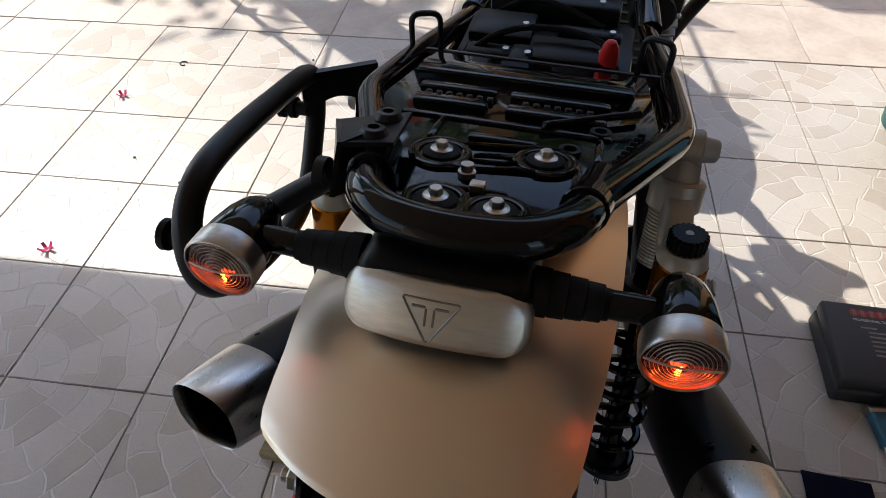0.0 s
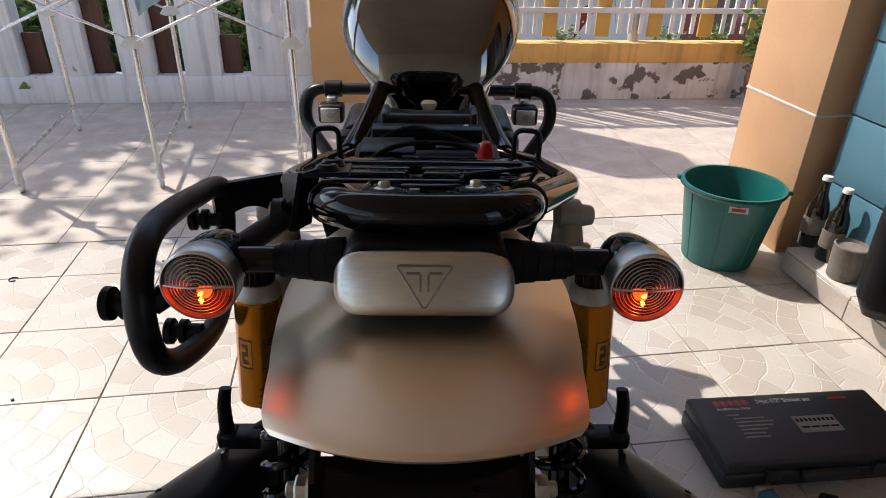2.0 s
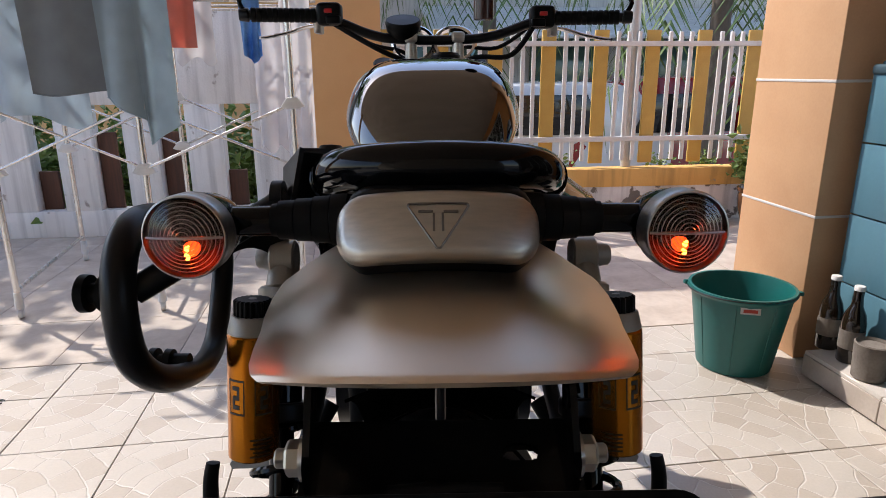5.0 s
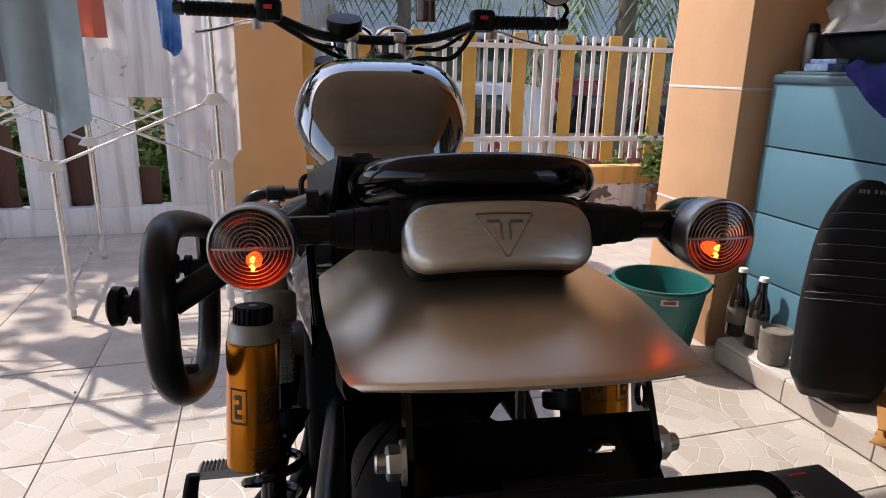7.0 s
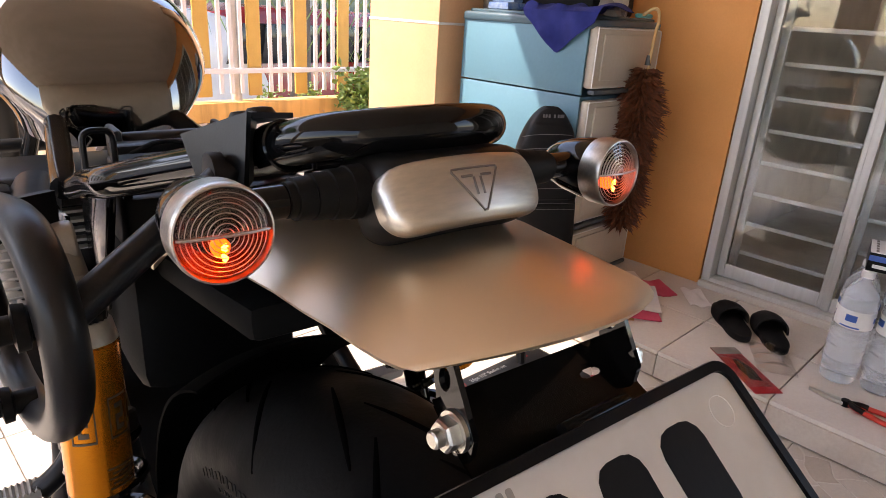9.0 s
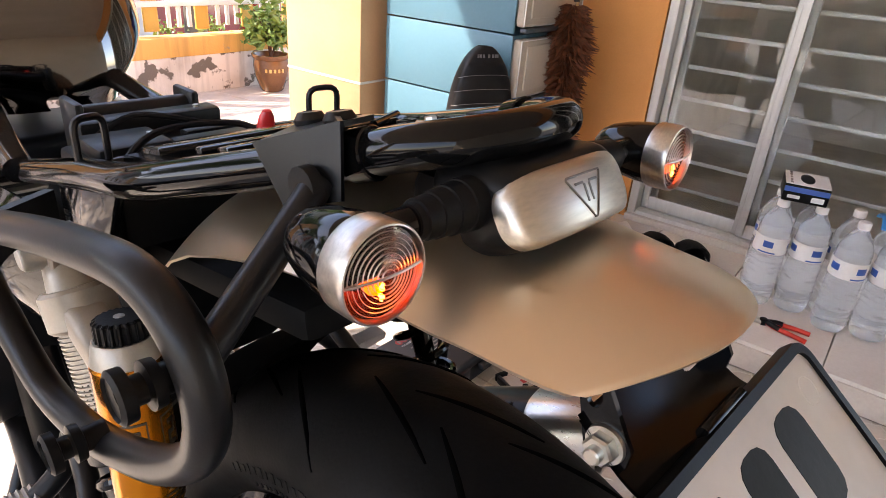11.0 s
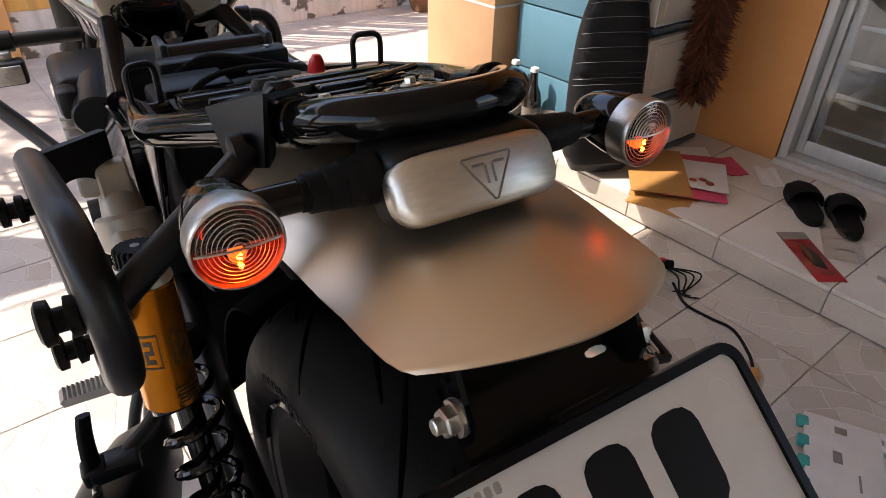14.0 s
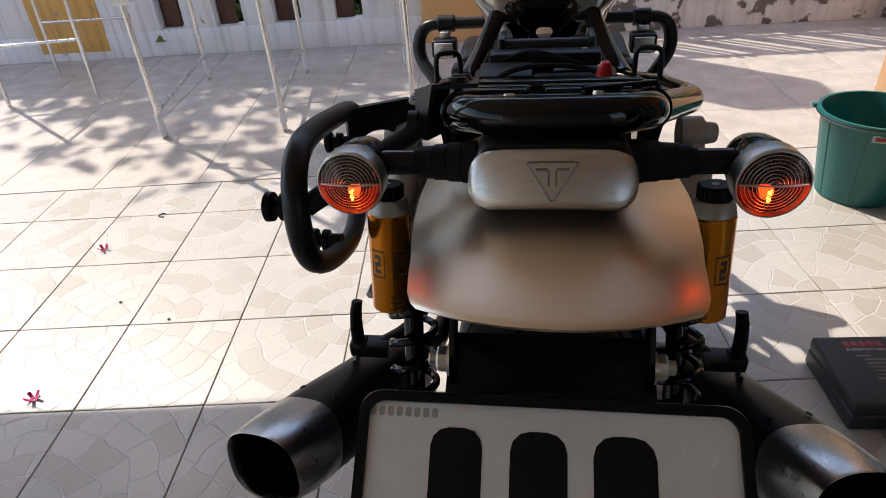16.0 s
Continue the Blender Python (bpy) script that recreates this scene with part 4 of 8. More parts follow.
# frame, engine and front end
part("frame", Geo().tube([(-0.11, 0.60, 0.722), (-0.09, 0.75, 0.74), (-0.04, 1.10, 0.82)], 0.015, 12).tube([(0.11, 0.60, 0.722), (0.09, 0.75, 0.74), (0.04, 1.10, 0.82)], 0.015, 12).tube([(-0.04, 1.12, 0.80), (-0.11, 1.18, 0.50), (-0.12, 1.05, 0.22), (-0.11, 0.7, 0.24)], 0.015, 12).tube([(0.04, 1.12, 0.80), (0.11, 1.18, 0.50), (0.12, 1.05, 0.22), (0.11, 0.7, 0.24)], 0.015, 12), M_BLACKGLOSS, bike)
eng = part("engine", Geo().box((0, 0.90, 0.36), (0.30, 0.40, 0.22), 0.05, None, 4).lathe([(0.11, -0.17), (0.11, 0.17)], (0, 0.80, 0.36), (1, 0, 0), 28), M_BLACKSATIN, bike)
for i in range(9):
    part("cylinder_fin", Geo().box((0, 0.98, 0.46 + 0.018 * i), (0.34, 0.20, 0.006), 0.002), M_CASTGREY, eng)
part("cylinder_head", Geo().box((0, 0.98, 0.64), (0.33, 0.20, 0.06), 0.02, None, 3).box((0, 0.98, 0.53), (0.30, 0.16, 0.18), 0.01), M_BLACKSATIN, eng)


def cover_(s):
    part("side_panel", Geo().sheet(lambda a, b: (s * (0.118 + 0.030 * math.sin(math.pi * a) * math.sin(math.pi * b)), 0.46 + 0.24 * a, 0.56 + 0.16 * b - 0.04 * a), 10, 8, 0.004), M_BLACKGLOSS, bike)
    part("throttle_body", Geo().cyl((0.12 * s, 0.76, 0.62), (0.10 * s, 0.90, 0.63), 0.035, 0.032, 18, 0.003).box((0.15 * s, 0.83, 0.63), (0.03, 0.05, 0.05), 0.01), M_BLACKSATIN, bike)


both(cover_)

# tank
def tank_at(a, b):
    """a: from the tail end to the head; b: round the section from the left foot over the top to the right."""
    y = 0.850 + 0.520 * a
    e = max(0.0, 1 - (1 - min(1, a / 0.55)) ** 3.0)
    wv = 0.189 * max(e, 0.0001) ** 0.27 * (1.0 - 0.30 * max(0, a - 0.6) ** 1.5 / 0.25)
    top = 0.735 + 0.228 * e ** 0.50
    base = 0.716 + 0.014 * a
    t = math.pi * (1 - b)
    c, s_ = math.cos(t), math.sin(t)
    x = wv * math.copysign(abs(c) ** 0.50, c)
    z = base + (top - base) * abs(s_) ** 0.62
    if b < 0.14 or b > 0.86:
        k = (0.14 - b if b < 0.14 else b - 0.86) / 0.14
        x *= 1 - 0.34 * k * k
    return (0.0015 + 0.010 * a + x, y, z)


def tank_near(a, z, side):
    """A place just off the tank's flank, at the height z."""
    lo, hi = 0.0, 0.5
    for _ in range(24):
        m_ = (lo + hi) / 2
        lo, hi = (m_, hi) if tank_at(a, m_)[2] < z else (lo, m_)
    p = tank_at(a, lo if side < 0 else 1 - lo)
    return (p[0] + 0.0030 * side, p[1], p[2])


M_STRIPE = mat("silver_stripe", (0.62, 0.61, 0.58), 0.3, 0.3)
tank = part("fuel_tank", Geo().sheet(lambda a, b: tank_at(a * a * 0.6 + a * 0.4, b), 60, 64, 0.0), M_GREYPAINT, bike, "glossy dark grey fuel tank")
for sx in (-1, 1):
    part("tank_stripe", Geo().sheet(lambda a, b: tank_near(0.16 + 0.42 * a, 0.783 + 0.007 * (b if sx > 0 else 1 - b), sx), 24, 2, 0.0), M_STRIPE, tank, "pale stripe")
part("filler_cap", Geo().lathe([(0.032, 0), (0.034, 0.006), (0.030, 0.012), (0.0002, 0.013)], (0.035, 1.20, 0.962), (0, 0.1, 1), 28), M_BLACKSATIN, tank)

# handlebar and controls
hb = part("handlebar", Geo().tube(rounded([(-0.365, 1.08, 1.047), (-0.215, 1.105, 1.046), (-0.11, 1.13, 0.995), (0.012, 1.135, 0.990), (0.13, 1.13, 0.995), (0.24, 1.105, 1.042), (0.395, 1.08, 1.038)], 0.05, 5), 0.0115, 14, False, 0), M_BLACKSATIN, bike)
for s, x0, x1, z in ((-1, -0.235, -0.365, 1.047), (1, 0.262, 0.395, 1.039)):
    pr = []
    for i in range(12):
        pr += [(0.0150, 0.010833 * i), (0.0165, 0.010833 * i + 0.0012), (0.0165, 0.010833 * i + 0.0090), (0.0150, 0.010833 * i + 0.0100)]
    part("grip", Geo().lathe(pr, (x0, 1.105, z), (x1 - x0, -0.025, 0), 18), M_RUBBER, hb)
    part("bar_end", Geo().cyl((x1, 1.08, z), (x1 + 0.02 * s, 1.077, z), 0.016, 0.014, 16, 0.002), M_BLACKSATIN, hb)
    xs = x0 - 0.03 * s
    sw_ = part("switch_box", Geo().box((xs, 1.10, z + 0.002), (0.050, 0.05, 0.052), 0.010, None, 3).box((xs - 0.01 * s, 1.075, z - 0.012), (0.03, 0.02, 0.02), 0.005), M_BLACKPLASTIC, hb)
    part("switch", Geo().box((xs, 1.072, z + 0.008), (0.016, 0.008, 0.010), 0.002), M_RED, sw_)
    part("lever_bracket", Geo().box((x0 - 0.002 * s, 1.13, z - 0.01), (0.016, 0.05, 0.062), 0.005), M_BRUSHED, hb)
    part("lever", Geo().tube([(x0 - 0.01 * s, 1.15, z - 0.018), (x0 + 0.03 * s, 1.165, z - 0.022), ((x0 + x1) / 2, 1.165, z - 0.034), (x1 - 0.02 * s, 1.15, z - 0.046), (x1 - 0.005 * s, 1.14, z - 0.048)], lambda t: 0.0075 - 0.002 * t, 10, False, 6, 0.7), M_CHROME, hb, "bright alloy lever")
for x in (-0.040, 0.060):
    part("riser", Geo().cyl((x, 1.135, 0.93), (x, 1.135, 1.0), 0.0135, 0.0125, 16, 0.002).box((x, 1.135, 0.998), (0.028, 0.036, 0.026), 0.006), M_BRUSHED, hb)
part("gauge", Geo().lathe([(0.026, -0.03), (0.036, -0.012), (0.038, 0.006), (0.035, 0.012), (0.0002, 0.013)], (-0.056, 1.115, 1.026), (0.0, -0.45, 1), 28), M_BLACKPLASTIC, bike, "round black instrument")
part("brake_reservoir", Geo().cyl((0.112, 1.10, 1.035), (0.112, 1.10, 1.085), 0.021, 0.021, 20, 0.002), mat("smoked_fluid_cup", (0.05, 0.012, 0.010), 0.2, c2=(0.03, 0.008, 0.007)), bike, "dark red-brown fluid cup with a black lid")
part("reservoir_lid", Geo().cyl((0.112, 1.10, 1.083), (0.112, 1.10, 1.094), 0.0235, 0.0235, 20, 0.002), M_BLACKPLASTIC, bike)
for pts, r in (([(-0.20, 1.13, 1.04), (-0.13, 1.17, 0.985), (-0.05, 1.22, 0.96), (0.0, 1.24, 0.88)], 0.005), ([(0.22, 1.13, 1.03), (0.15, 1.18, 0.975), (0.06, 1.23, 0.97), (0.03, 1.24, 0.86)], 0.005), ([(-0.2, 1.10, 1.03), (-0.1, 1.10, 0.965), (-0.02, 1.16, 0.93)], 0.006), ([(0.22, 1.09, 1.03), (0.17, 1.08, 0.955), (0.10, 1.1, 0.95), (0.05, 1.15, 0.93)], 0.006)):
    part("cable", Geo().tube(pts, r, 8), M_RUBBER, bike)
mir = part("mirror", Geo().tube([(0.405, 1.078, 1.04), (0.42, 1.08, 1.07), (0.41, 1.09, 1.09)], 0.005, 8).lathe([(0.0002, -0.008), (0.030, -0.006), (0.036, 0.0), (0.034, 0.003)], (0.395, 1.09, 1.115), (0, -1, 0.1), 28), M_BLACKGLOSS, bike)
part("mirror_glass", Geo().lathe([(0.033, 0.0032), (0.0002, 0.0034)], (0.395, 1.09, 1.115), (0, -1, 0.1), 28), M_CHROME, mir)
part("mirror", Geo().tube([(-0.375, 1.078, 1.045), (-0.39, 1.08, 1.075), (-0.38, 1.09, 1.095)], 0.005, 8).lathe([(0.0002, -0.008), (0.030, -0.006), (0.036, 0.0), (0.0002, 0.003)], (-0.372, 1.09, 1.12), (0, -1, 0.1), 28), M_BLACKGLOSS, bike)
part("triple_clamp", Geo().box((0.005, 1.16, 0.925), (0.24, 0.06, 0.03), 0.012, None, 3), M_CASTGREY, bike)
for s in (-1, 1):
    fk = part("fork_leg", Geo().cyl((0.105 * s, 1.14, 0.97), (0.105 * s, 1.36, 0.55), 0.024, 0.024, 18, 0.003).cyl((0.105 * s, 1.355, 0.56), (0.105 * s, 1.50, 0.31), 0.030, 0.028, 18, 0.003), M_BLACKSATIN, bike)
    part("headlamp_rim", Geo().lathe([(0.045, -0.03), (0.050, 0.0), (0.046, 0.006), (0.040, 0.004)], (0.045 * s + 0.01, 1.20, 0.985), (0, -1, 0.35), 24, caps=False), M_CHROME, bike)
part("headlamp", Geo().lathe([(0.0002, -0.02), (0.05, 0.0), (0.075, 0.05), (0.085, 0.10), (0.088, 0.12), (0.0002, 0.125)], (0.005, 1.25, 0.86), (0, 1, -0.1), 32), M_BLACKGLOSS, bike)
FA = Vector((0.002, 1.83, 0.2805))
fw = part("front_wheel", Geo().lathe([(0.03, -0.03), (0.05, -0.03), (0.05, 0.03), (0.03, 0.03)], FA, (1, 0, 0), 24), M_BLACKSATIN, bike)
pf = [(0.215 + 0.049, -0.05)] + [(0.311 + 0.058 * math.cos(radians(a)), 0.062 * math.sin(radians(a))) for a in range(-95, 96, 10)] + [(0.215 + 0.049, 0.05)]
part("tyre", Geo().lathe(pf, FA, (1, 0, 0), 64, caps=False), M_TYRE, fw)
part("rim", Geo().lathe([(r + 0.049, x) for r, x in ((0.200, -0.05), (0.222, -0.054), (0.205, -0.03), (0.205, 0.03), (0.222, 0.054), (0.200, 0.05), (0.195, 0), (0.200, -0.05))], FA, (1, 0, 0), 48, caps=False), M_BLACKSATIN, fw)
for i in range(7):
    a = 2 * math.pi * i / 7
    o = Vector((0, math.cos(a), math.sin(a)))
    part("spoke", Geo().tube([FA + o * 0.04, FA + o * 0.12, FA + o * 0.254], 0.010, 8, False, 3), M_BLACKSATIN, fw)
part("front_fender", Geo().sheet(lambda a, b: (0.002 + 0.07 * (2 * b - 1), FA.y + 0.394 * math.cos(radians(40 + 110 * a)), FA.z + (0.394 - 0.02 * (2 * b - 1) ** 2) * math.sin(radians(40 + 110 * a))), 18, 8, 0.003), M_SATIN, bike)


# crash bar with driving lamps
CX = 0.0
cb = part("crash_bar", Geo().tube(rounded([(-0.13 + CX, 1.00, 0.36), (-0.205 + CX, 1.16, 0.44), (-0.300 + CX, 1.28, 0.545), (-0.285 + CX, 1.285, 0.625), (0.285 + CX, 1.285, 0.625), (0.300 + CX, 1.28, 0.545), (0.205 + CX, 1.16, 0.44), (0.13 + CX, 1.00, 0.36)], 0.055, 7), 0.0155, 14, False, 0), M_BLACKSATIN, bike, "black tubular crash bar with driving lamps")
for s in (-1, 1):
    dl = part("driving_lamp", Geo().box((0.226 * s + CX, 1.235, 0.575), (0.058, 0.05, 0.048), 0.008, None, 3), M_BLACKSATIN, cb)
    part("lamp_clamp", Geo().cyl((0.205 * s + CX, 1.285, 0.625), (0.245 * s + CX, 1.285, 0.625), 0.022, 0.022, 16, 0.002), M_BLACKSATIN, dl)
    part("clamp_arm", Geo().box((0.226 * s + CX, 1.262, 0.604), (0.022, 0.05, 0.02), 0.003), M_BRUSHED, dl)
    part("lamp_back", Geo().box((0.226 * s + CX, 1.208, 0.575), (0.044, 0.006, 0.038), 0.003), M_BRUSHED, dl)
    part("lamp_eye", Geo().lathe([(0.0002, 0.001), (0.008, 0.0), (0.009, -0.003)], (0.226 * s + CX, 1.204, 0.575), (0, -1, 0), 16), M_CASTGREY, dl)
part("side_stand", Geo().tube([(-0.14, 0.80, 0.24), (-0.22, 0.74, 0.10), (-0.27, 0.72, GZ + 0.012)], 0.011, 10).box((-0.272, 0.72, GZ + 0.006), (0.05, 0.06, 0.012), 0.004), M_BLACKSATIN, bike)

# the front end, ahead of the seat frame
AHEAD = {"handlebar": (1.16, 0.200, 0.018), "gauge": (1.16, 0.215, 0.020), "brake_reservoir": (1.16, 0.200, 0.018), "cable": (1.16, 0.200, 0.018), "mirror": (1.14, 0.200, 0.018),
         "triple_clamp": (1.16, 0.200, 0.012), "fork_leg": (1.10, 0.200, -0.010), "headlamp_rim": (1.16, 0.200, 0.018), "headlamp": (1.15, 0.200, 0.012), "crash_bar": (1.13, 0.110, -0.009),
         "engine": (1.12, 0.110, -0.030), "throttle_body": (1.12, 0.110, -0.010), "side_panel": (1.05, 0.060, -0.010)}
for ob in list(bike.children):
    kind = ob.name.split(".")[0]
    if kind in AHEAD:
        kx, dy, dz = AHEAD[kind]
        ob.matrix_local = Matrix.Translation((0, dy, dz)) @ Matrix.Diagonal((kx, 1, 1, 1))
    if kind == "frame":
        ob.matrix_local = Matrix.Translation((0, -0.15, 0)) @ Matrix.Diagonal((1.05, 1.25, 1, 1))

# ---- setting materials ----
def crazed_tile():
    """Off-white glazed porch tile printed with a fan of cobbles round the corner at its origin."""
    m, nt, b = nodes_of("crazy_paving_tile")

    def calc(op, *args):
        n_ = nt.nodes.new("ShaderNodeMath")
        n_.operation = op
        for k_, q in enumerate(args):
            if isinstance(q, (int, float)):
                n_.inputs[k_].default_value = q
            else:
                nt.links.new(q, n_.inputs[k_])
        return n_.outputs[0]

    def span(q, a0, a1, b0, b1):
        n_ = nt.nodes.new("ShaderNodeMapRange")
        for k_, v_ in zip(("From Min", "From Max", "To Min", "To Max"), (a0, a1, b0, b1)):
            n_.inputs[k_].default_value = v_
        nt.links.new(q, n_.inputs[0])
        return n_.outputs[0]

    co, oi = nt.nodes.new("ShaderNodeTexCoord"), nt.nodes.new("ShaderNodeObjectInfo")
    geo = nt.nodes.new("ShaderNodeNewGeometry")
    warp = nt.nodes.new("ShaderNodeTexNoise")
    warp.noise_dimensions = "4D"
    warp.inputs["Scale"].default_value, warp.inputs["Detail"].default_value = 11.0, 1.5
    nt.links.new(co.outputs["Object"], warp.inputs["Vector"])
    nt.links.new(calc("FLOOR", calc("MULTIPLY", oi.outputs["Random"], 5.0)), warp.inputs["W"])
    wm, sep = nt.nodes.new("ShaderNodeVectorMath"), nt.nodes.new("ShaderNodeSeparateXYZ")
    wm.operation, wm.inputs[1].default_value = "MULTIPLY_ADD", (0.050, 0.050, 0)
    nt.links.new(warp.outputs["Color"], wm.inputs[0])
    off = nt.nodes.new("ShaderNodeVectorMath")
    off.operation, off.inputs[1].default_value = "SUBTRACT", (0.025, 0.025, 0)
    nt.links.new(co.outputs["Object"], off.inputs[0])
    nt.links.new(off.outputs[0], wm.inputs[2])
    nt.links.new(wm.outputs[0], sep.inputs[0])
    x, y, w = sep.outputs[0], sep.outputs[1], 0.060
    r = calc("SQRT", calc("ADD", calc("MULTIPLY", x, x), calc("MULTIPLY", y, y)))
    rw = calc("DIVIDE", r, w)
    ring, fr = calc("FLOOR", rw), calc("FRACT", rw)
    cnt = calc("ADD", ring, 1.0)
    ang = calc("ADD", calc("MULTIPLY", calc("DIVIDE", calc("ARCTAN2", y, x), math.pi / 2), cnt), calc("FRACT", calc("MULTIPLY", ring, 0.377)))
    fa = calc("FRACT", ang)
    arc = calc("DIVIDE", calc("MULTIPLY", r, math.pi / 2), cnt)
    dr_ = calc("MULTIPLY", calc("MINIMUM", fr, calc("SUBTRACT", 1.0, fr)), w)
    da_ = calc("MULTIPLY", calc("MINIMUM", fa, calc("SUBTRACT", 1.0, fa)), arc)
    line = span(calc("MINIMUM", dr_, da_), 0.0008, 0.0026, 0.0, 1.0)
    key, wn_ = nt.nodes.new("ShaderNodeCombineXYZ"), nt.nodes.new("ShaderNodeTexWhiteNoise")
    nt.links.new(ring, key.inputs[0])
    nt.links.new(calc("FLOOR", ang), key.inputs[1])
    nt.links.new(calc("MULTIPLY", oi.outputs["Random"], 50.0), key.inputs[2])
    nt.links.new(key.outputs[0], wn_.inputs["Vector"])
    hue = nt.nodes.new("ShaderNodeValToRGB")
    cr = hue.color_ramp
    cr.elements[0].position, cr.elements[0].color = 0.0, (0.520, 0.475, 0.420, 1)
    cr.elements[1].position, cr.elements[1].color = 1.0, (0.440, 0.385, 0.325, 1)
    for ps, c_ in ((0.68, (0.500, 0.455, 0.400, 1)), (0.76, (0.462, 0.408, 0.350, 1))):
        cr.elements.new(ps).color = c_
    nt.links.new(wn_.outputs["Value"], hue.inputs[0])
    grain = nt.nodes.new("ShaderNodeTexNoise")
    grain.inputs["Scale"].default_value, grain.inputs["Detail"].default_value = 160.0, 4
    nt.links.new(geo.outputs["Position"], grain.inputs["Vector"])
    dirt = nt.nodes.new("ShaderNodeTexNoise")
    dirt.inputs["Scale"].default_value, dirt.inputs["Detail"].default_value = 3.0, 8
    nt.links.new(geo.outputs["Position"], dirt.inputs["Vector"])
    soil = calc("MULTIPLY", span(dirt.outputs[0], 0.35, 0.75, 1.0, 0.86), span(grain.outputs[0], 0.3, 0.7, 0.95, 1.03))
    mx, mul = nt.nodes.new("ShaderNodeMix"), nt.nodes.new("ShaderNodeMix")
    mx.data_type = mul.data_type = "RGBA"
    mul.blend_type = "MULTIPLY"
    mul.inputs["Factor"].default_value = 1.0
    mx.inputs["A"].default_value = (0.60, 0.56, 0.505, 1)
    nt.links.new(line, mx.inputs["Factor"])
    nt.links.new(hue.outputs[0], mx.inputs["B"])
    nt.links.new(mx.outputs["Result"], mul.inputs["A"])
    nt.links.new(soil, mul.inputs["B"])
    nt.links.new(mul.outputs["Result"], b.inputs["Base Color"])
    nt.links.new(span(dirt.outputs[0], 0.3, 0.7, 0.28, 0.42), b.inputs["Roughness"])
    bp = nt.nodes.new("ShaderNodeBump")
    bp.inputs["Strength"].default_value, bp.inputs["Distance"].default_value = 0.6, 0.0018
    nt.links.new(calc("ADD", line, calc("MULTIPLY", grain.outputs[0], 0.06)), bp.inputs["Height"])
    nt.links.new(bp.outputs[0], b.inputs["Normal"])
    return m


M_TILE = crazed_tile()
M_TILE2 = mat("marbled_yard_tile", (0.56, 0.495, 0.425), 0.42, c2=(0.41, 0.345, 0.285), scale=7, fine=45, bump=0.1, dist=0.001, rvar=0.25)
M_GROUT = mat("grout", (0.30, 0.27, 0.235), 0.9, c2=(0.20, 0.17, 0.15), fine=200, bump=0.3)
M_LEDGETILE = mat("white_glazed_tile", (0.64, 0.60, 0.55), 0.22, c2=(0.55, 0.50, 0.45), scale=3, bump=0.03)
M_ORANGE = mat("orange_wall_paint", (0.76, 0.43, 0.18), 0.75, c2=(0.69, 0.38, 0.155), scale=3, fine=160, bump=0.12, dist=0.001)
M_HOUSEORANGE = mat("house_orange_paint", (0.66, 0.285, 0.088), 0.75, c2=(0.58, 0.245, 0.072), scale=3, fine=160, bump=0.12, dist=0.001)
M_PEACH = mat("peach_pillar_paint", (0.63, 0.375, 0.205), 0.7, c2=(0.56, 0.32, 0.17), scale=4, fine=140, bump=0.12, dist=0.001)
M_GROOVE = mat("white_groove_paint", (0.70, 0.68, 0.66), 0.6)
M_CEIL = mat("cream_ceiling_boards", (0.64, 0.545, 0.435), 0.8, c2=(0.56, 0.47, 0.37), scale=2)
M_HOUSE = mat("cream_house_paint", (0.70, 0.61, 0.49), 0.8, c2=(0.62, 0.54, 0.43), scale=2)


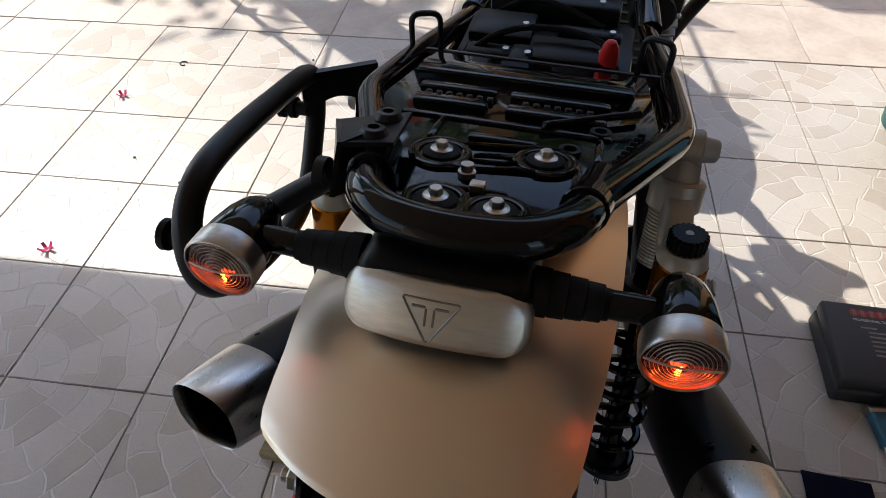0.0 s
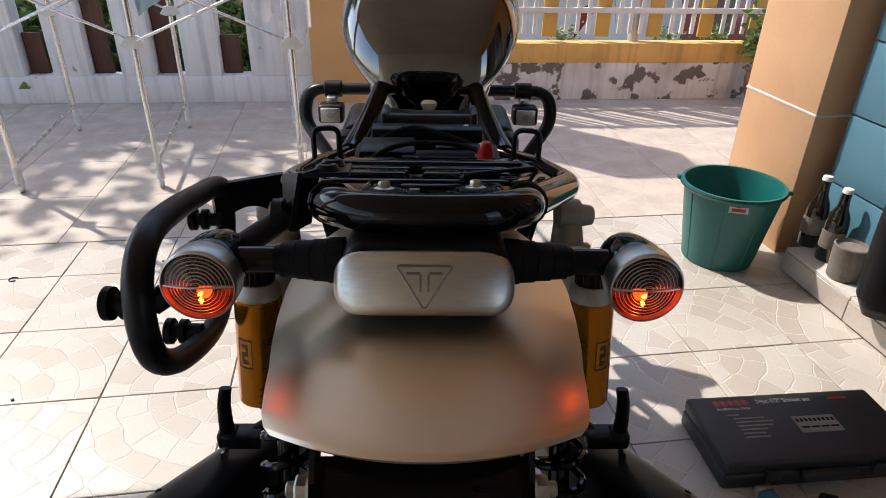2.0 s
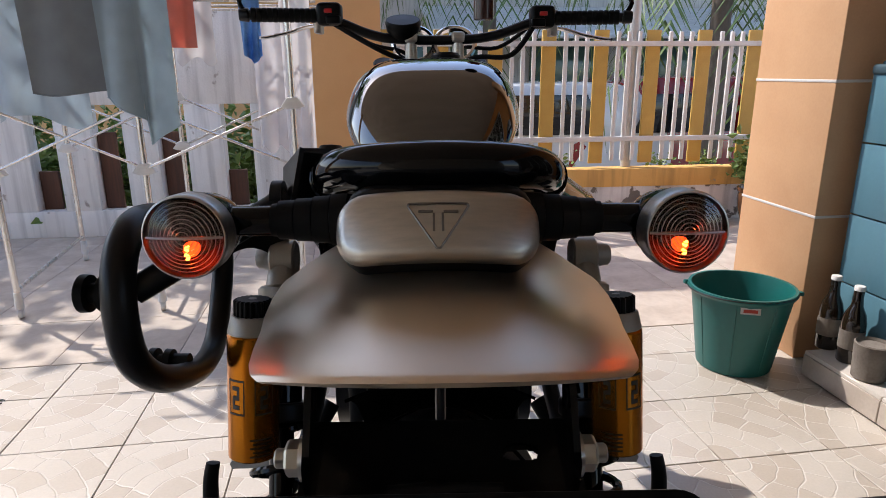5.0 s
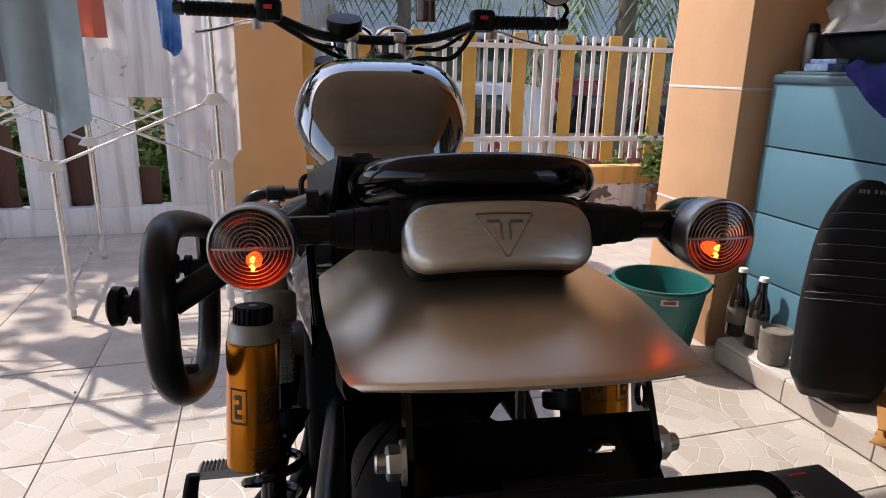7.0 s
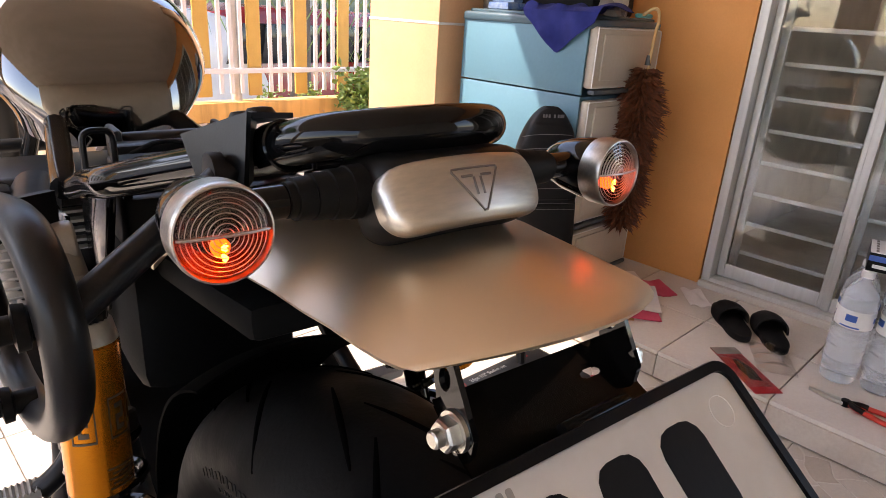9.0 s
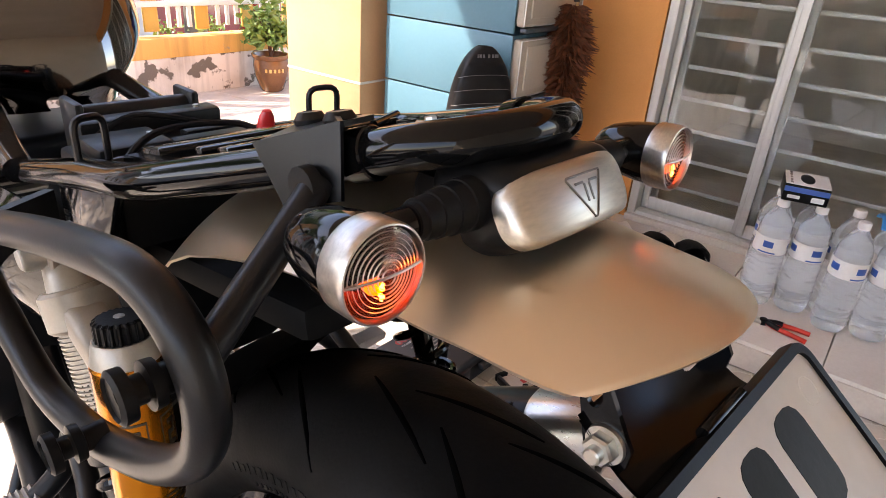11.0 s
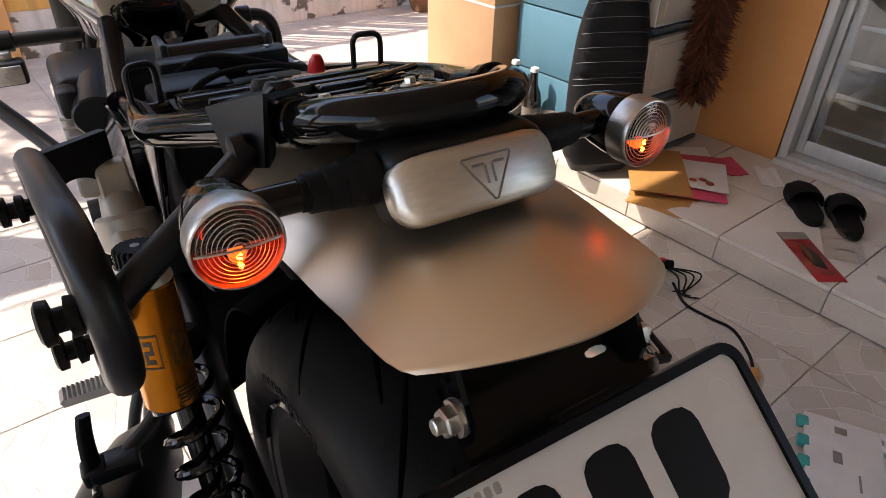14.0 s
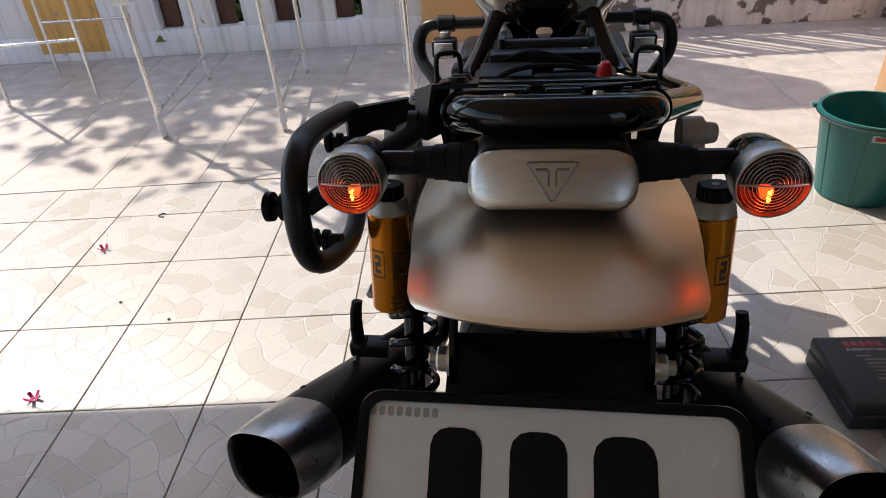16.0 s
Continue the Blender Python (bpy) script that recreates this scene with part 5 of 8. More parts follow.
def grimy(name, base, dark, flake, peel=0.665):
    """Old masonry paint with peeling patches and grime along the foot."""
    m, nt, b = nodes_of(name)
    geo = nt.nodes.new("ShaderNodeNewGeometry")
    n1, n2, n3 = (nt.nodes.new("ShaderNodeTexNoise") for _ in range(3))
    for n_, s_, d_ in ((n1, 3.0, 9), (n2, 9.0, 10), (n3, 90.0, 6)):
        n_.inputs["Scale"].default_value, n_.inputs["Detail"].default_value = s_, d_
        nt.links.new(geo.outputs["Position"], n_.inputs["Vector"])
    r1 = nt.nodes.new("ShaderNodeValToRGB")
    r1.color_ramp.elements[0].position, r1.color_ramp.elements[1].position = 0.45, 0.72
    r1.color_ramp.elements[0].color, r1.color_ramp.elements[1].color = rgb(base), rgb(dark)
    nt.links.new(n1.outputs[0], r1.inputs[0])
    st = nt.nodes.new("ShaderNodeTexNoise")
    sm = nt.nodes.new("ShaderNodeMapping")
    sm.inputs["Scale"].default_value = (26, 26, 1.6)
    st.inputs["Scale"].default_value, st.inputs["Detail"].default_value = 1.0, 8
    nt.links.new(geo.outputs["Position"], sm.inputs[0])
    nt.links.new(sm.outputs[0], st.inputs["Vector"])
    sr = nt.nodes.new("ShaderNodeMapRange")
    sr.inputs["From Min"].default_value, sr.inputs["From Max"].default_value = 0.48, 0.72
    sr.inputs["To Min"].default_value, sr.inputs["To Max"].default_value = 1.0, 0.72
    nt.links.new(st.outputs[0], sr.inputs[0])
    stain = nt.nodes.new("ShaderNodeMix")
    stain.data_type, stain.blend_type = "RGBA", "MULTIPLY"
    stain.inputs["Factor"].default_value = 1.0
    nt.links.new(r1.outputs[0], stain.inputs["A"])
    nt.links.new(sr.outputs[0], stain.inputs["B"])
    r2 = nt.nodes.new("ShaderNodeMapRange")
    r2.inputs["From Min"].default_value, r2.inputs["From Max"].default_value = peel, peel + 0.035
    nt.links.new(n2.outputs[0], r2.inputs[0])
    mx = nt.nodes.new("ShaderNodeMix")
    mx.data_type = "RGBA"
    nt.links.new(r2.outputs[0], mx.inputs["Factor"])
    nt.links.new(stain.outputs["Result"], mx.inputs["A"])
    mx.inputs["B"].default_value = rgb(flake)
    nt.links.new(mx.outputs["Result"], b.inputs["Base Color"])
    b.inputs["Roughness"].default_value = 0.85
    bp = nt.nodes.new("ShaderNodeBump")
    bp.inputs["Strength"].default_value, bp.inputs["Distance"].default_value = 0.5, 0.004
    ad = nt.nodes.new("ShaderNodeMath")
    ad.operation = "ADD"
    nt.links.new(n3.outputs[0], ad.inputs[0])
    nt.links.new(r2.outputs[0], ad.inputs[1])
    nt.links.new(ad.outputs[0], bp.inputs["Height"])
    nt.links.new(bp.outputs[0], b.inputs["Normal"])
    return m


M_WHITEWALL = grimy("weathered_white_masonry", (0.86, 0.85, 0.84), (0.76, 0.74, 0.72), (0.46, 0.42, 0.39))
M_FOOTWALL = grimy("peeling_white_masonry", (0.74, 0.70, 0.66), (0.46, 0.41, 0.36), (0.15, 0.125, 0.105), 0.555)
M_COPING = grimy("ochre_masonry_paint", (0.74, 0.43, 0.13), (0.64, 0.35, 0.10), (0.40, 0.30, 0.20))
M_FENCEWHITE = mat("white_fence_enamel", (0.75, 0.74, 0.72), 0.4, c2=(0.62, 0.60, 0.57), scale=6)
M_FENCEYELLOW = mat("yellow_fence_slat", (0.62, 0.40, 0.10), 0.5, c2=(0.50, 0.31, 0.07), scale=6)
M_BROWNBOARD = mat("brown_wood_stain", (0.075, 0.032, 0.020), 0.6, c2=(0.13, 0.055, 0.032), stretch=(30, 30, 2), scale=2, fine=30, bump=0.25)
M_LEAF = mat("leaf_green", (0.11, 0.19, 0.035), 0.45, c2=(0.17, 0.25, 0.05), scale=5)
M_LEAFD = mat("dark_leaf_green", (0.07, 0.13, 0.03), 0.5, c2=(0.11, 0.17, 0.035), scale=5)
M_ASPHALT = mat("worn_concrete_road", (0.24, 0.23, 0.21), 0.9, c2=(0.18, 0.172, 0.158), scale=2, fine=120, bump=0.4)

M_CONCRETE = mat("pale_concrete", (0.50, 0.47, 0.42), 0.85, c2=(0.40, 0.37, 0.33), scale=2, fine=80, bump=0.2)

# ---- floor ----
ROW_END = 2.03
T = 0.2978
FLOOR = pose(-0.902, 1.2, 0, 0, 0, 0.45)          # a joint crossing, and how the rows lie


def slab(cx, cy, sx, sy, h=0.008, bev=0.0012):
    return Geo().box((cx, cy, -h / 2), (sx, sy, h), bev, None, 1)


solid("ground", Geo().box((0, 15, -0.95), (400, 400, 0.2)), M_ASPHALT, "pale worn concrete street beyond the yard wall", "street", kind="structure")
floor = solid("floor", Geo().box((0.35, 0.65, -0.434), (6.7, 6.75, 0.86)), M_GROUT, "cream crazy-paving porch tiles and brown yard tiles", "floor", kind="structure")
me_tile = mesh_of("tile", slab(T / 2, T / 2, T - 0.003, T - 0.003), M_TILE)
me_edge = [mesh_of("tile", slab(sx * T / 2, 0.115, T - 0.003, 0.227), M_TILE) for sx in (1, -1)]
me_big = mesh_of("tile", slab(0, 0, 0.3983, 0.3983), M_TILE2)


def lay(me, x, y, turn=0):
    ob = new("tile", me)
    ob.parent = floor
    ob.matrix_local = FLOOR @ pose(x, y, random.uniform(-0.0004, 0.0004), 0, 0, turn)


# ---- porch roof and house walls ----
solid("ceiling", Geo().box((-0.6, -0.3, 2.62), (5.6, 5.4, 0.12)), M_CEIL, "flat cream boarded porch ceiling", "ceiling", kind="structure")
solid("wall_south", Geo().box((-0.4, -2.75, 1.3), (5.2, 0.15, 2.6)), M_HOUSE, "cream house wall behind", "wall", kind="structure")
# unseen west side, added: low wall lets sky in, pale ground bounces sun
solid("wall_west", Geo().box((-6.0, 0.5, 0.4), (0.15, 6.6, 0.8)), M_HOUSE, "unseen low cream wall, added far out on the open west side", "wall", kind="structure")
solid("side_yard", Geo().box((-4.55, 0.65, -0.434), (3.1, 6.75, 0.86)), M_CONCRETE, "unseen pale ground, added to bounce sunlight into the porch", "floor", kind="structure")
solid("porch_post", Geo().box((-3.1, 1.9, 1.28), (0.3, 0.3, 2.56), 0.004), M_PEACH, "peach painted porch post", "pillar", kind="structure")

# house wall with the window opening to the ground
WX = 1.98
solid("wall_east", Geo().box((WX + 0.075, 1.60, 1.3), (0.15, 1.48, 2.6)), M_HOUSEORANGE, "orange painted house wall", "wall", kind="structure", smooth=False)
solid("wall_east_above_window", Geo().box((WX + 0.075, -0.93, 2.35), (0.15, 3.58, 0.5)), M_HOUSEORANGE, "orange painted wall above the window", "wall", kind="structure", smooth=False)
solid("wall_north_of_cabinet", Geo().box((2.2, 2.30, 1.3), (0.7, 0.10, 2.6)), M_HOUSEORANGE, "orange house wall end", "wall", kind="structure", smooth=False)
# pillar
pl = Geo().box((1.62, 1.905, 1.28), (0.36, 0.385, 2.56), 0.004)
solid("pillar", pl, M_PEACH, "peach painted square porch pillar with white grooves", "pillar", kind="structure")
for z in (0.482, 0.895, 1.31):
    solid("pillar_groove", Geo().box((1.62, 1.905, z), (0.3635, 0.3885, 0.0085), 0.001), M_GROOVE, "white groove line round the pillar", "trim", kind="structure")
# raised ledge
LZ = 0.085
solid("ledge", Geo().box((1.69, -0.55, 0.0365), (0.60, 4.12, 0.073), 0.002), M_GROUT, "white tiled ledge along the house wall", "ledge", kind="structure")
M_RISER = mat("worn_riser_tile", (0.52, 0.46, 0.40), 0.4, c2=(0.40, 0.34, 0.29), scale=6)
ledge_parent = bpy.data.objects["ledge"]
for j in range(14):
    y = -2.5 + 0.3 * j
    if y > 1.5:
        continue
    for i, w in ((0, 0.30), (1, 0.288)):
        g = Geo().box((0, 0, 0), (w - 0.003, 0.297, 0.012), 0.0015, None, 1)
        ob = new("tile", mesh_of("tile", g, M_LEDGETILE))
        ob.parent = ledge_parent
        ob.location = (1.385 + 0.15 + 0.294 * i, y + 0.05, LZ - 0.006)
    g = Geo().box((0, 0, 0), (0.010, 0.297, 0.066), 0.0015, None, 1)
    ob = new("riser_tile", mesh_of("riser_tile", g, M_RISER))
    ob.parent = ledge_parent
    ob.location = (1.388, y + 0.05, 0.040)

# ---- yard wall and fence, along a slightly slanting line ----
YW = pose(0, 3.765, 0, 0, 0, -2.12)


def wall_piece(name, x0, x1, z0, z1, material, label, y0=0.0, y1=0.12, category="wall"):
    return solid(name, Geo().box(((x0 + x1) / 2, (y0 + y1) / 2, (z0 + z1) / 2), (x1 - x0, y1 - y0, z1 - z0), 0.004), material, label, category, kind="structure", m=YW)


OPEN = [(-1.81, -1.655, 0.38), (-1.46, -1.285, 0.60), (-1.10, -0.935, 0.60), (-0.735, -0.565, 0.37)]
wall_piece("yard_wall_foot", -6.0, -0.215, 0, 0.155, M_WHITEWALL, "weathered white yard wall with slot openings")
wall_piece("yard_wall_head", -6.0, -0.215, 0.758, 1.26, M_WHITEWALL, "weathered white yard wall")
solid("neighbour_wall", Geo().box((-3.85, 11.0, 1.2), (6.3, 0.3, 4.1)), M_ORANGE, "orange painted house wall across the street", "wall", kind="structure")
xs = [-2.16] + [v for o in OPEN for v in o[:2]] + [-0.215]
for a, b in zip(xs[0::2], xs[1::2]):
    wall_piece("yard_wall_pier", a, b, 0.155, 0.758, M_WHITEWALL, "weathered white pier between openings", 0.001, 0.119)
wall_piece("yard_wall_panel", -2.60, -2.16, 0.05, 1.19, M_COPING, "peeling ochre painted wall panel", -0.006, 0.1)
wall_piece("yard_wall_left", -6.0, -2.60, 0.155, 0.758, M_WHITEWALL, "weathered white yard wall", 0.001, 0.119)
for a, b, h in OPEN:
    g = Geo().box((a + 0.055, 0.085, 0.155 + (h - 0.155) / 2), (0.105, 0.022, h - 0.155), 0.003)
    solid("board", g, M_BROWNBOARD, "dark brown stained board in a wall opening", "board", "boards in the yard wall", m=YW)
wall_piece("gate_pier", -0.215, 0.195, 0, 2.3, M_ORANGE, "orange painted gate pier", -0.02, 0.30)
wall_piece("fence_foot_wall", 0.195, 4.2, 0, 0.226, M_FOOTWALL, "peeling white foot wall below the fence")
wall_piece("fence_foot_coping", 0.195, 4.2, 0.226, 0.337, M_COPING, "ochre painted top of the foot wall", -0.006, 0.126)

# fence: rails, white pickets and yellow slats
fence = thing("fence", YW, "white steel fence with yellow slats on the foot wall", "fence")
for z in (0.519, 1.085):
    part("rail", Geo().box((2.2, 0.05, z), (4.0, 0.028, 0.030), 0.002), M_FENCEWHITE, fence)
me_bar = mesh_of("picket", Geo().box((0, 0, 0.77), (0.022, 0.020, 0.77), 0.002, None, 1), M_FENCEWHITE)
me_slat = mesh_of("slat", Geo().box((0, 0, 0.765), (0.088, 0.018, 0.80), 0.003, None, 1), M_FENCEYELLOW)
for i in range(12):
    x = 0.222 + 0.3245 * i
    ob = new("slat", me_slat)
    ob.parent, ob.location = fence, (x, 0.078, 0)
    for k in range(3):
        ob = new("picket", me_bar)
        ob.parent, ob.location = fence, (x + 0.096 + 0.066 * k, 0.052, 0)
solid("post", Geo().cyl((1.73, 0.10, 0.33), (1.73, 0.10, 2.4), 0.032, 0.030, 16), mat("galvanised_pipe", (0.55, 0.55, 0.54), 0.5, 0.4), "grey galvanised pipe post behind the fence", "post", m=YW)

# ---- things ----
# bucket
M_TEAL = mat("teal_plastic", (0.004, 0.120, 0.110), 0.38, c2=(0.003, 0.095, 0.088), scale=4, fine=60, bump=0.06)
M_WIRE = mat("dark_wire", (0.05, 0.05, 0.05), 0.4, 0.6)
M_LABELRED = mat("red_print", (0.45, 0.05, 0.03), 0.4)
M_LABELWHITE = mat("white_print", (0.70, 0.69, 0.67), 0.45)
bucket = thing("bucket", pose(1.222, 1.712, 0), "teal plastic bucket with a thin wire handle", "bucket")
prof = [(0.0002, 0.006), (0.100, 0.006), (0.108, 0.0), (0.113, 0.004), (0.150, 0.252), (0.158, 0.254), (0.163, 0.262), (0.160, 0.271), (0.151, 0.271), (0.147, 0.260), (0.110, 0.014), (0.0002, 0.011)]
bb = part("bucket_body", Geo().lathe(prof, (0, 0, 0), (0, 0, 1), 48), M_TEAL, bucket)
for k in range(8):
    a = radians(45 * k + 8)
    part("rib", Geo().tube([(math.cos(a) * 0.1135, math.sin(a) * 0.1135, 0.01), (math.cos(a) * 0.1495, math.sin(a) * 0.1495, 0.245)], 0.0016, 6, False, 0), M_TEAL, bb)
part("handle", Geo().tube([(0.162 * math.cos(radians(a)), 0.162 * math.sin(radians(a)) * 0.98, 0.262 - 0.004 * math.sin(radians(a))) for a in range(150, 332, 12)], 0.0028, 8), M_WIRE, bucket, "wire bail handle")
for a in (150, 330):
    part("ear", Geo().box((0.166 * math.cos(radians(a)), 0.166 * math.sin(radians(a)), 0.262), (0.016, 0.016, 0.014), 0.004), M_TEAL, bucket)
lab = pose(0, 0, 0, 0, 0, -22) @ pose(0, -0.149, 0.236, 82)
part("maker_label", Geo().box((0, 0, 0), (0.056, 0.020, 0.0012), 0, lab), M_LABELWHITE, bucket)
part("label_mark", Geo().box((0, 0, 0), (0.040, 0.010, 0.0022), 0, lab), M_LABELRED, bucket)

# cabinet with drawers
M_BLUEPL = mat("blue_grey_plastic", (0.090, 0.205, 0.27), 0.42, c2=(0.075, 0.178, 0.235), scale=2, fine=90, bump=0.05)
M_CREAMPL = mat("cream_plastic", (0.48, 0.425, 0.355), 0.42, c2=(0.41, 0.36, 0.295), scale=3, fine=90, bump=0.05)
M_DARKPL = mat("dark_grey_plastic", (0.06, 0.075, 0.085), 0.5)
cab = thing("drawer_cabinet", pose(1.512, 1.150, LZ), "blue-grey plastic cabinet with cream drawers on the ledge", "cabinet")
CW, CD, CH = 0.400, 0.510, 0.851
M_LID = mat("dark_blue_grey_plastic", (0.050, 0.095, 0.125), 0.38, c2=(0.042, 0.080, 0.105), scale=2, fine=90, bump=0.05)
for k in range(4):
    z0 = -0.011 + k * 0.215
    part("cabinet_side", Geo().prism([(0.0, 0.0), (0.010, 0.0), (0.010, CD), (0.0, CD)], max(0.013, z0 + 0.0025), z0 + 0.2125, None, 0.002).box((CW / 2 + 0.004, CD / 2 + 0.004, z0 + 0.118), (CW - 0.010, CD - 0.010, 0.184), 0.004), M_BLUEPL, cab)
    part("cabinet_side", Geo().box((CW - 0.003, CD / 2, z0 + 0.119), (0.010, CD, 0.188), 0.002), M_BLUEPL, cab)
    d = part("drawer", Geo().box((CW / 2, -0.010, z0 + 0.112), (CW - 0.020, 0.034, 0.180), 0.012, None, 3).box((CW / 2, -0.029, z0 + 0.115), (CW - 0.09, 0.008, 0.135), 0.004, None, 2), M_CREAMPL, cab)
    part("drawer_edge", Geo().tube(rounded([(0.014, -0.026, z0 + 0.026), (CW - 0.014, -0.026, z0 + 0.026), (CW - 0.014, -0.026, z0 + 0.198), (0.014, -0.026, z0 + 0.198)], 0.012, 3), 0.0022, 6, True, 0), M_LABELWHITE, d)
    part("drawer_pull", Geo().box((CW / 2, -0.024, max(0.02, z0 + 0.013)), (CW * 0.92, 0.026, 0.014), 0.005), M_DARKPL, d)
part("cabinet_top", Geo().box((CW / 2, CD / 2 - 0.004, CH - 0.008), (CW + 0.014, CD + 0.016, 0.030), 0.010, None, 3).box((CW / 2, CD / 2 - 0.004, CH + 0.010), (CW - 0.02, CD - 0.02, 0.012), 0.005), M_LID, cab)
for x in (0.03, CW - 0.03):
    for y in (0.04, CD - 0.04):
        part("foot", Geo().cyl((x, y, 0.0), (x, y, 0.014), 0.018, 0.018, 12), M_DARKPL, cab)
CT = LZ + CH + 0.016       # top of the cabinet

# motorcycle seat leaning on the cabinet
M_VINYL = mat("black_vinyl", (0.005, 0.005, 0.006), 0.45, spec=0.22, c2=(0.009, 0.009, 0.010), fine=420, bump=0.3, dist=0.0006)
M_STITCH = mat("grey_stitching", (0.15, 0.15, 0.155), 0.6)
SEATM = Matrix.Translation((1.418, 1.165, LZ + 0.012)) @ Matrix.Rotation(radians(-30), 4, "Z") @ Matrix.Rotation(radians(-4), 4, "X")
saddle = thing("saddle", SEATM, "black ribbed vinyl motorcycle saddle stood on end", "motorcycle seat")


def seat_at(a, b):
    z = 0.590 * a
    w = 0.110 * (1 - max(0, (a - 0.45) / 0.55) ** 2.6 * 0.97) ** 0.5
    w *= min(1, 0.80 + a * 2.5) * (1 + 0.04 * math.sin(math.pi * min(1, a / 0.6)))
    t = math.pi * 2 * b
    x = w * math.copysign(abs(math.cos(t)) ** 0.72, math.cos(t))
    th = (0.055 if a < 0.5 else 0.048) * (1 - 0.55 * max(0, (a - 0.72) / 0.28) ** 2) * min(1, 0.6 + a * 8)
    y = th * math.copysign(abs(math.sin(t)) ** 0.6, math.sin(t))
    rib = 0.0045 * abs(math.sin((a - 0.5) * 44)) ** 0.5 if (math.sin(t) < -0.15 and 0.52 < a < 0.92) else 0.0
    return (x, y - rib + 0.012 * math.sin(math.pi * a), z)


cv = part("seat_cover", Geo().sheet(seat_at, 150, 48, 0), M_VINYL, saddle)
part("seat_base", Geo().box((0, 0.035, 0.15), (0.16, 0.05, 0.30), 0.02, None, 3), M_BLACKPLASTIC, saddle)
for a in (0.455, 0.485, 0.565, 0.635, 0.705, 0.775, 0.845):
    part("seam", Geo().tube([Vector(seat_at(a + 0.018 * math.sin(math.pi * k / 24), 0.52 + 0.46 * k / 24)) * 1.002 + Vector((0, -0.001, 0)) for k in range(25)], 0.0009, 5, False, 0), M_STITCH, cv)
for k in range(7):
    p = Vector(seat_at(0.955, 0.66 + 0.028 * k + 0.01)) + Vector((0, -0.0015, 0))
    g = Geo().box(tuple(p), (0.0055, 0.002, 0.010), 0)
    part("lettering_bar", g, M_STITCH, cv)

# things on top of the cabinet
M_BAG = mat("white_plastic_bag", (0.31, 0.295, 0.275), 0.30, c2=(0.23, 0.215, 0.20), scale=14)
M_BLUECLOTH = mat("blue_microfibre", (0.003, 0.011, 0.135), 0.9, c2=(0.002, 0.007, 0.090), scale=20, fine=500, bump=0.4)
M_GREYCLOTH = mat("grey_rag", (0.24, 0.21, 0.19), 0.9, c2=(0.17, 0.15, 0.13), scale=16, fine=300, bump=0.4)
b = bmesh.new()
bmesh.ops.create_icosphere(b, subdivisions=4, radius=1.0)
for v in b.verts:
    q = v.co.copy()
    k = 1 + 0.30 * noise.noise(q * 2.2) + 0.14 * abs(noise.noise(q * 6.0))
    v.co = Vector((q.x * 0.13 * k, q.y * 0.21 * k, max(-0.02, q.z * 0.125 * k)))
solid("plastic_bag", Geo().bm(b), M_BAG, "crumpled white plastic bag on top of a box", "plastic bag", m=pose(1.695, 1.43, CT + 0.128))
solid("storage_box", Geo().box((0, 0, 0.055), (0.24, 0.40, 0.108), 0.01), M_BLACKPLASTIC, "low black plastic box on the cabinet", "box", m=pose(1.71, 1.40, CT))
solid("printed_packet", Geo().box((0, 0, 0.012), (0.14, 0.11, 0.022), 0.003).box((0.01, 0.01, 0.030), (0.12, 0.10, 0.012), 0.002, pose(0, 0, 0, 0, 0, 8)), mat("blue_print_paper", (0.03, 0.09, 0.26), 0.3, c2=(0.22, 0.28, 0.36), scale=30), "blue printed packet lying on the cabinet", "packet", m=pose(1.60, 1.515, CT, 0, 0, -12))
can_ = thing("spray_can", pose(1.605, 1.63, CT), "slim dark grey metal spray can with black cap", "spray can")
part("can_body", Geo().lathe([(0.021, 0), (0.024, 0.004), (0.024, 0.105), (0.020, 0.116), (0.014, 0.120)], (0, 0, 0), (0, 0, 1), 24), M_BADGE, can_)
part("can_cap", Geo().lathe([(0.014, 0.119), (0.015, 0.135), (0.010, 0.142), (0.0002, 0.142)], (0, 0, 0), (0, 0, 1), 20), M_BLACKPLASTIC, can_)


def drape(a, b):
    """Cloth over the cabinet's upper edge; a runs from the top down the side."""
    u = (b - 0.5)
    if a < 0.45:
        x, z = 0.16 - 0.36 * a, CT + 0.012 + 0.015 * math.sin(9 * b + 5 * a) ** 2 + 0.010 * math.sin(16 * b)
    else:
        k = (a - 0.45) / 0.55
        x, z = -0.010 - 0.010 * math.sin(7 * b) ** 2, CT + 0.008 - 0.125 * k * (1 - 1.6 * abs(u + 0.02))
    return (1.512 + x, 1.255 + 0.30 * u * (1 - 0.15 * a), z)


solid("cleaning_cloth", Geo().sheet(drape, 28, 28, 0.002), M_BLUECLOTH, "deep blue microfibre cloth hanging over the cabinet edge", "cloth")
b = bmesh.new()
bmesh.ops.create_icosphere(b, subdivisions=3, radius=1.0)
for v in b.verts:
    q = v.co.copy()
    k = 1 + 0.5 * noise.noise(q * 2.5)
    v.co = Vector((q.x * 0.06 * k, q.y * 0.06 * k, max(-0.005, q.z * 0.045 * k)))
solid("rag", Geo().bm(b), M_GREYCLOTH, "crumpled grey rag on the cabinet", "rag", m=pose(1.66, 1.205, CT + 0.004))
pb = thing("pump_bottle", pose(1.735, 1.205, CT) @ Matrix.Scale(1.28, 4), "white plastic bottle with a green cap and green mark", "bottle")
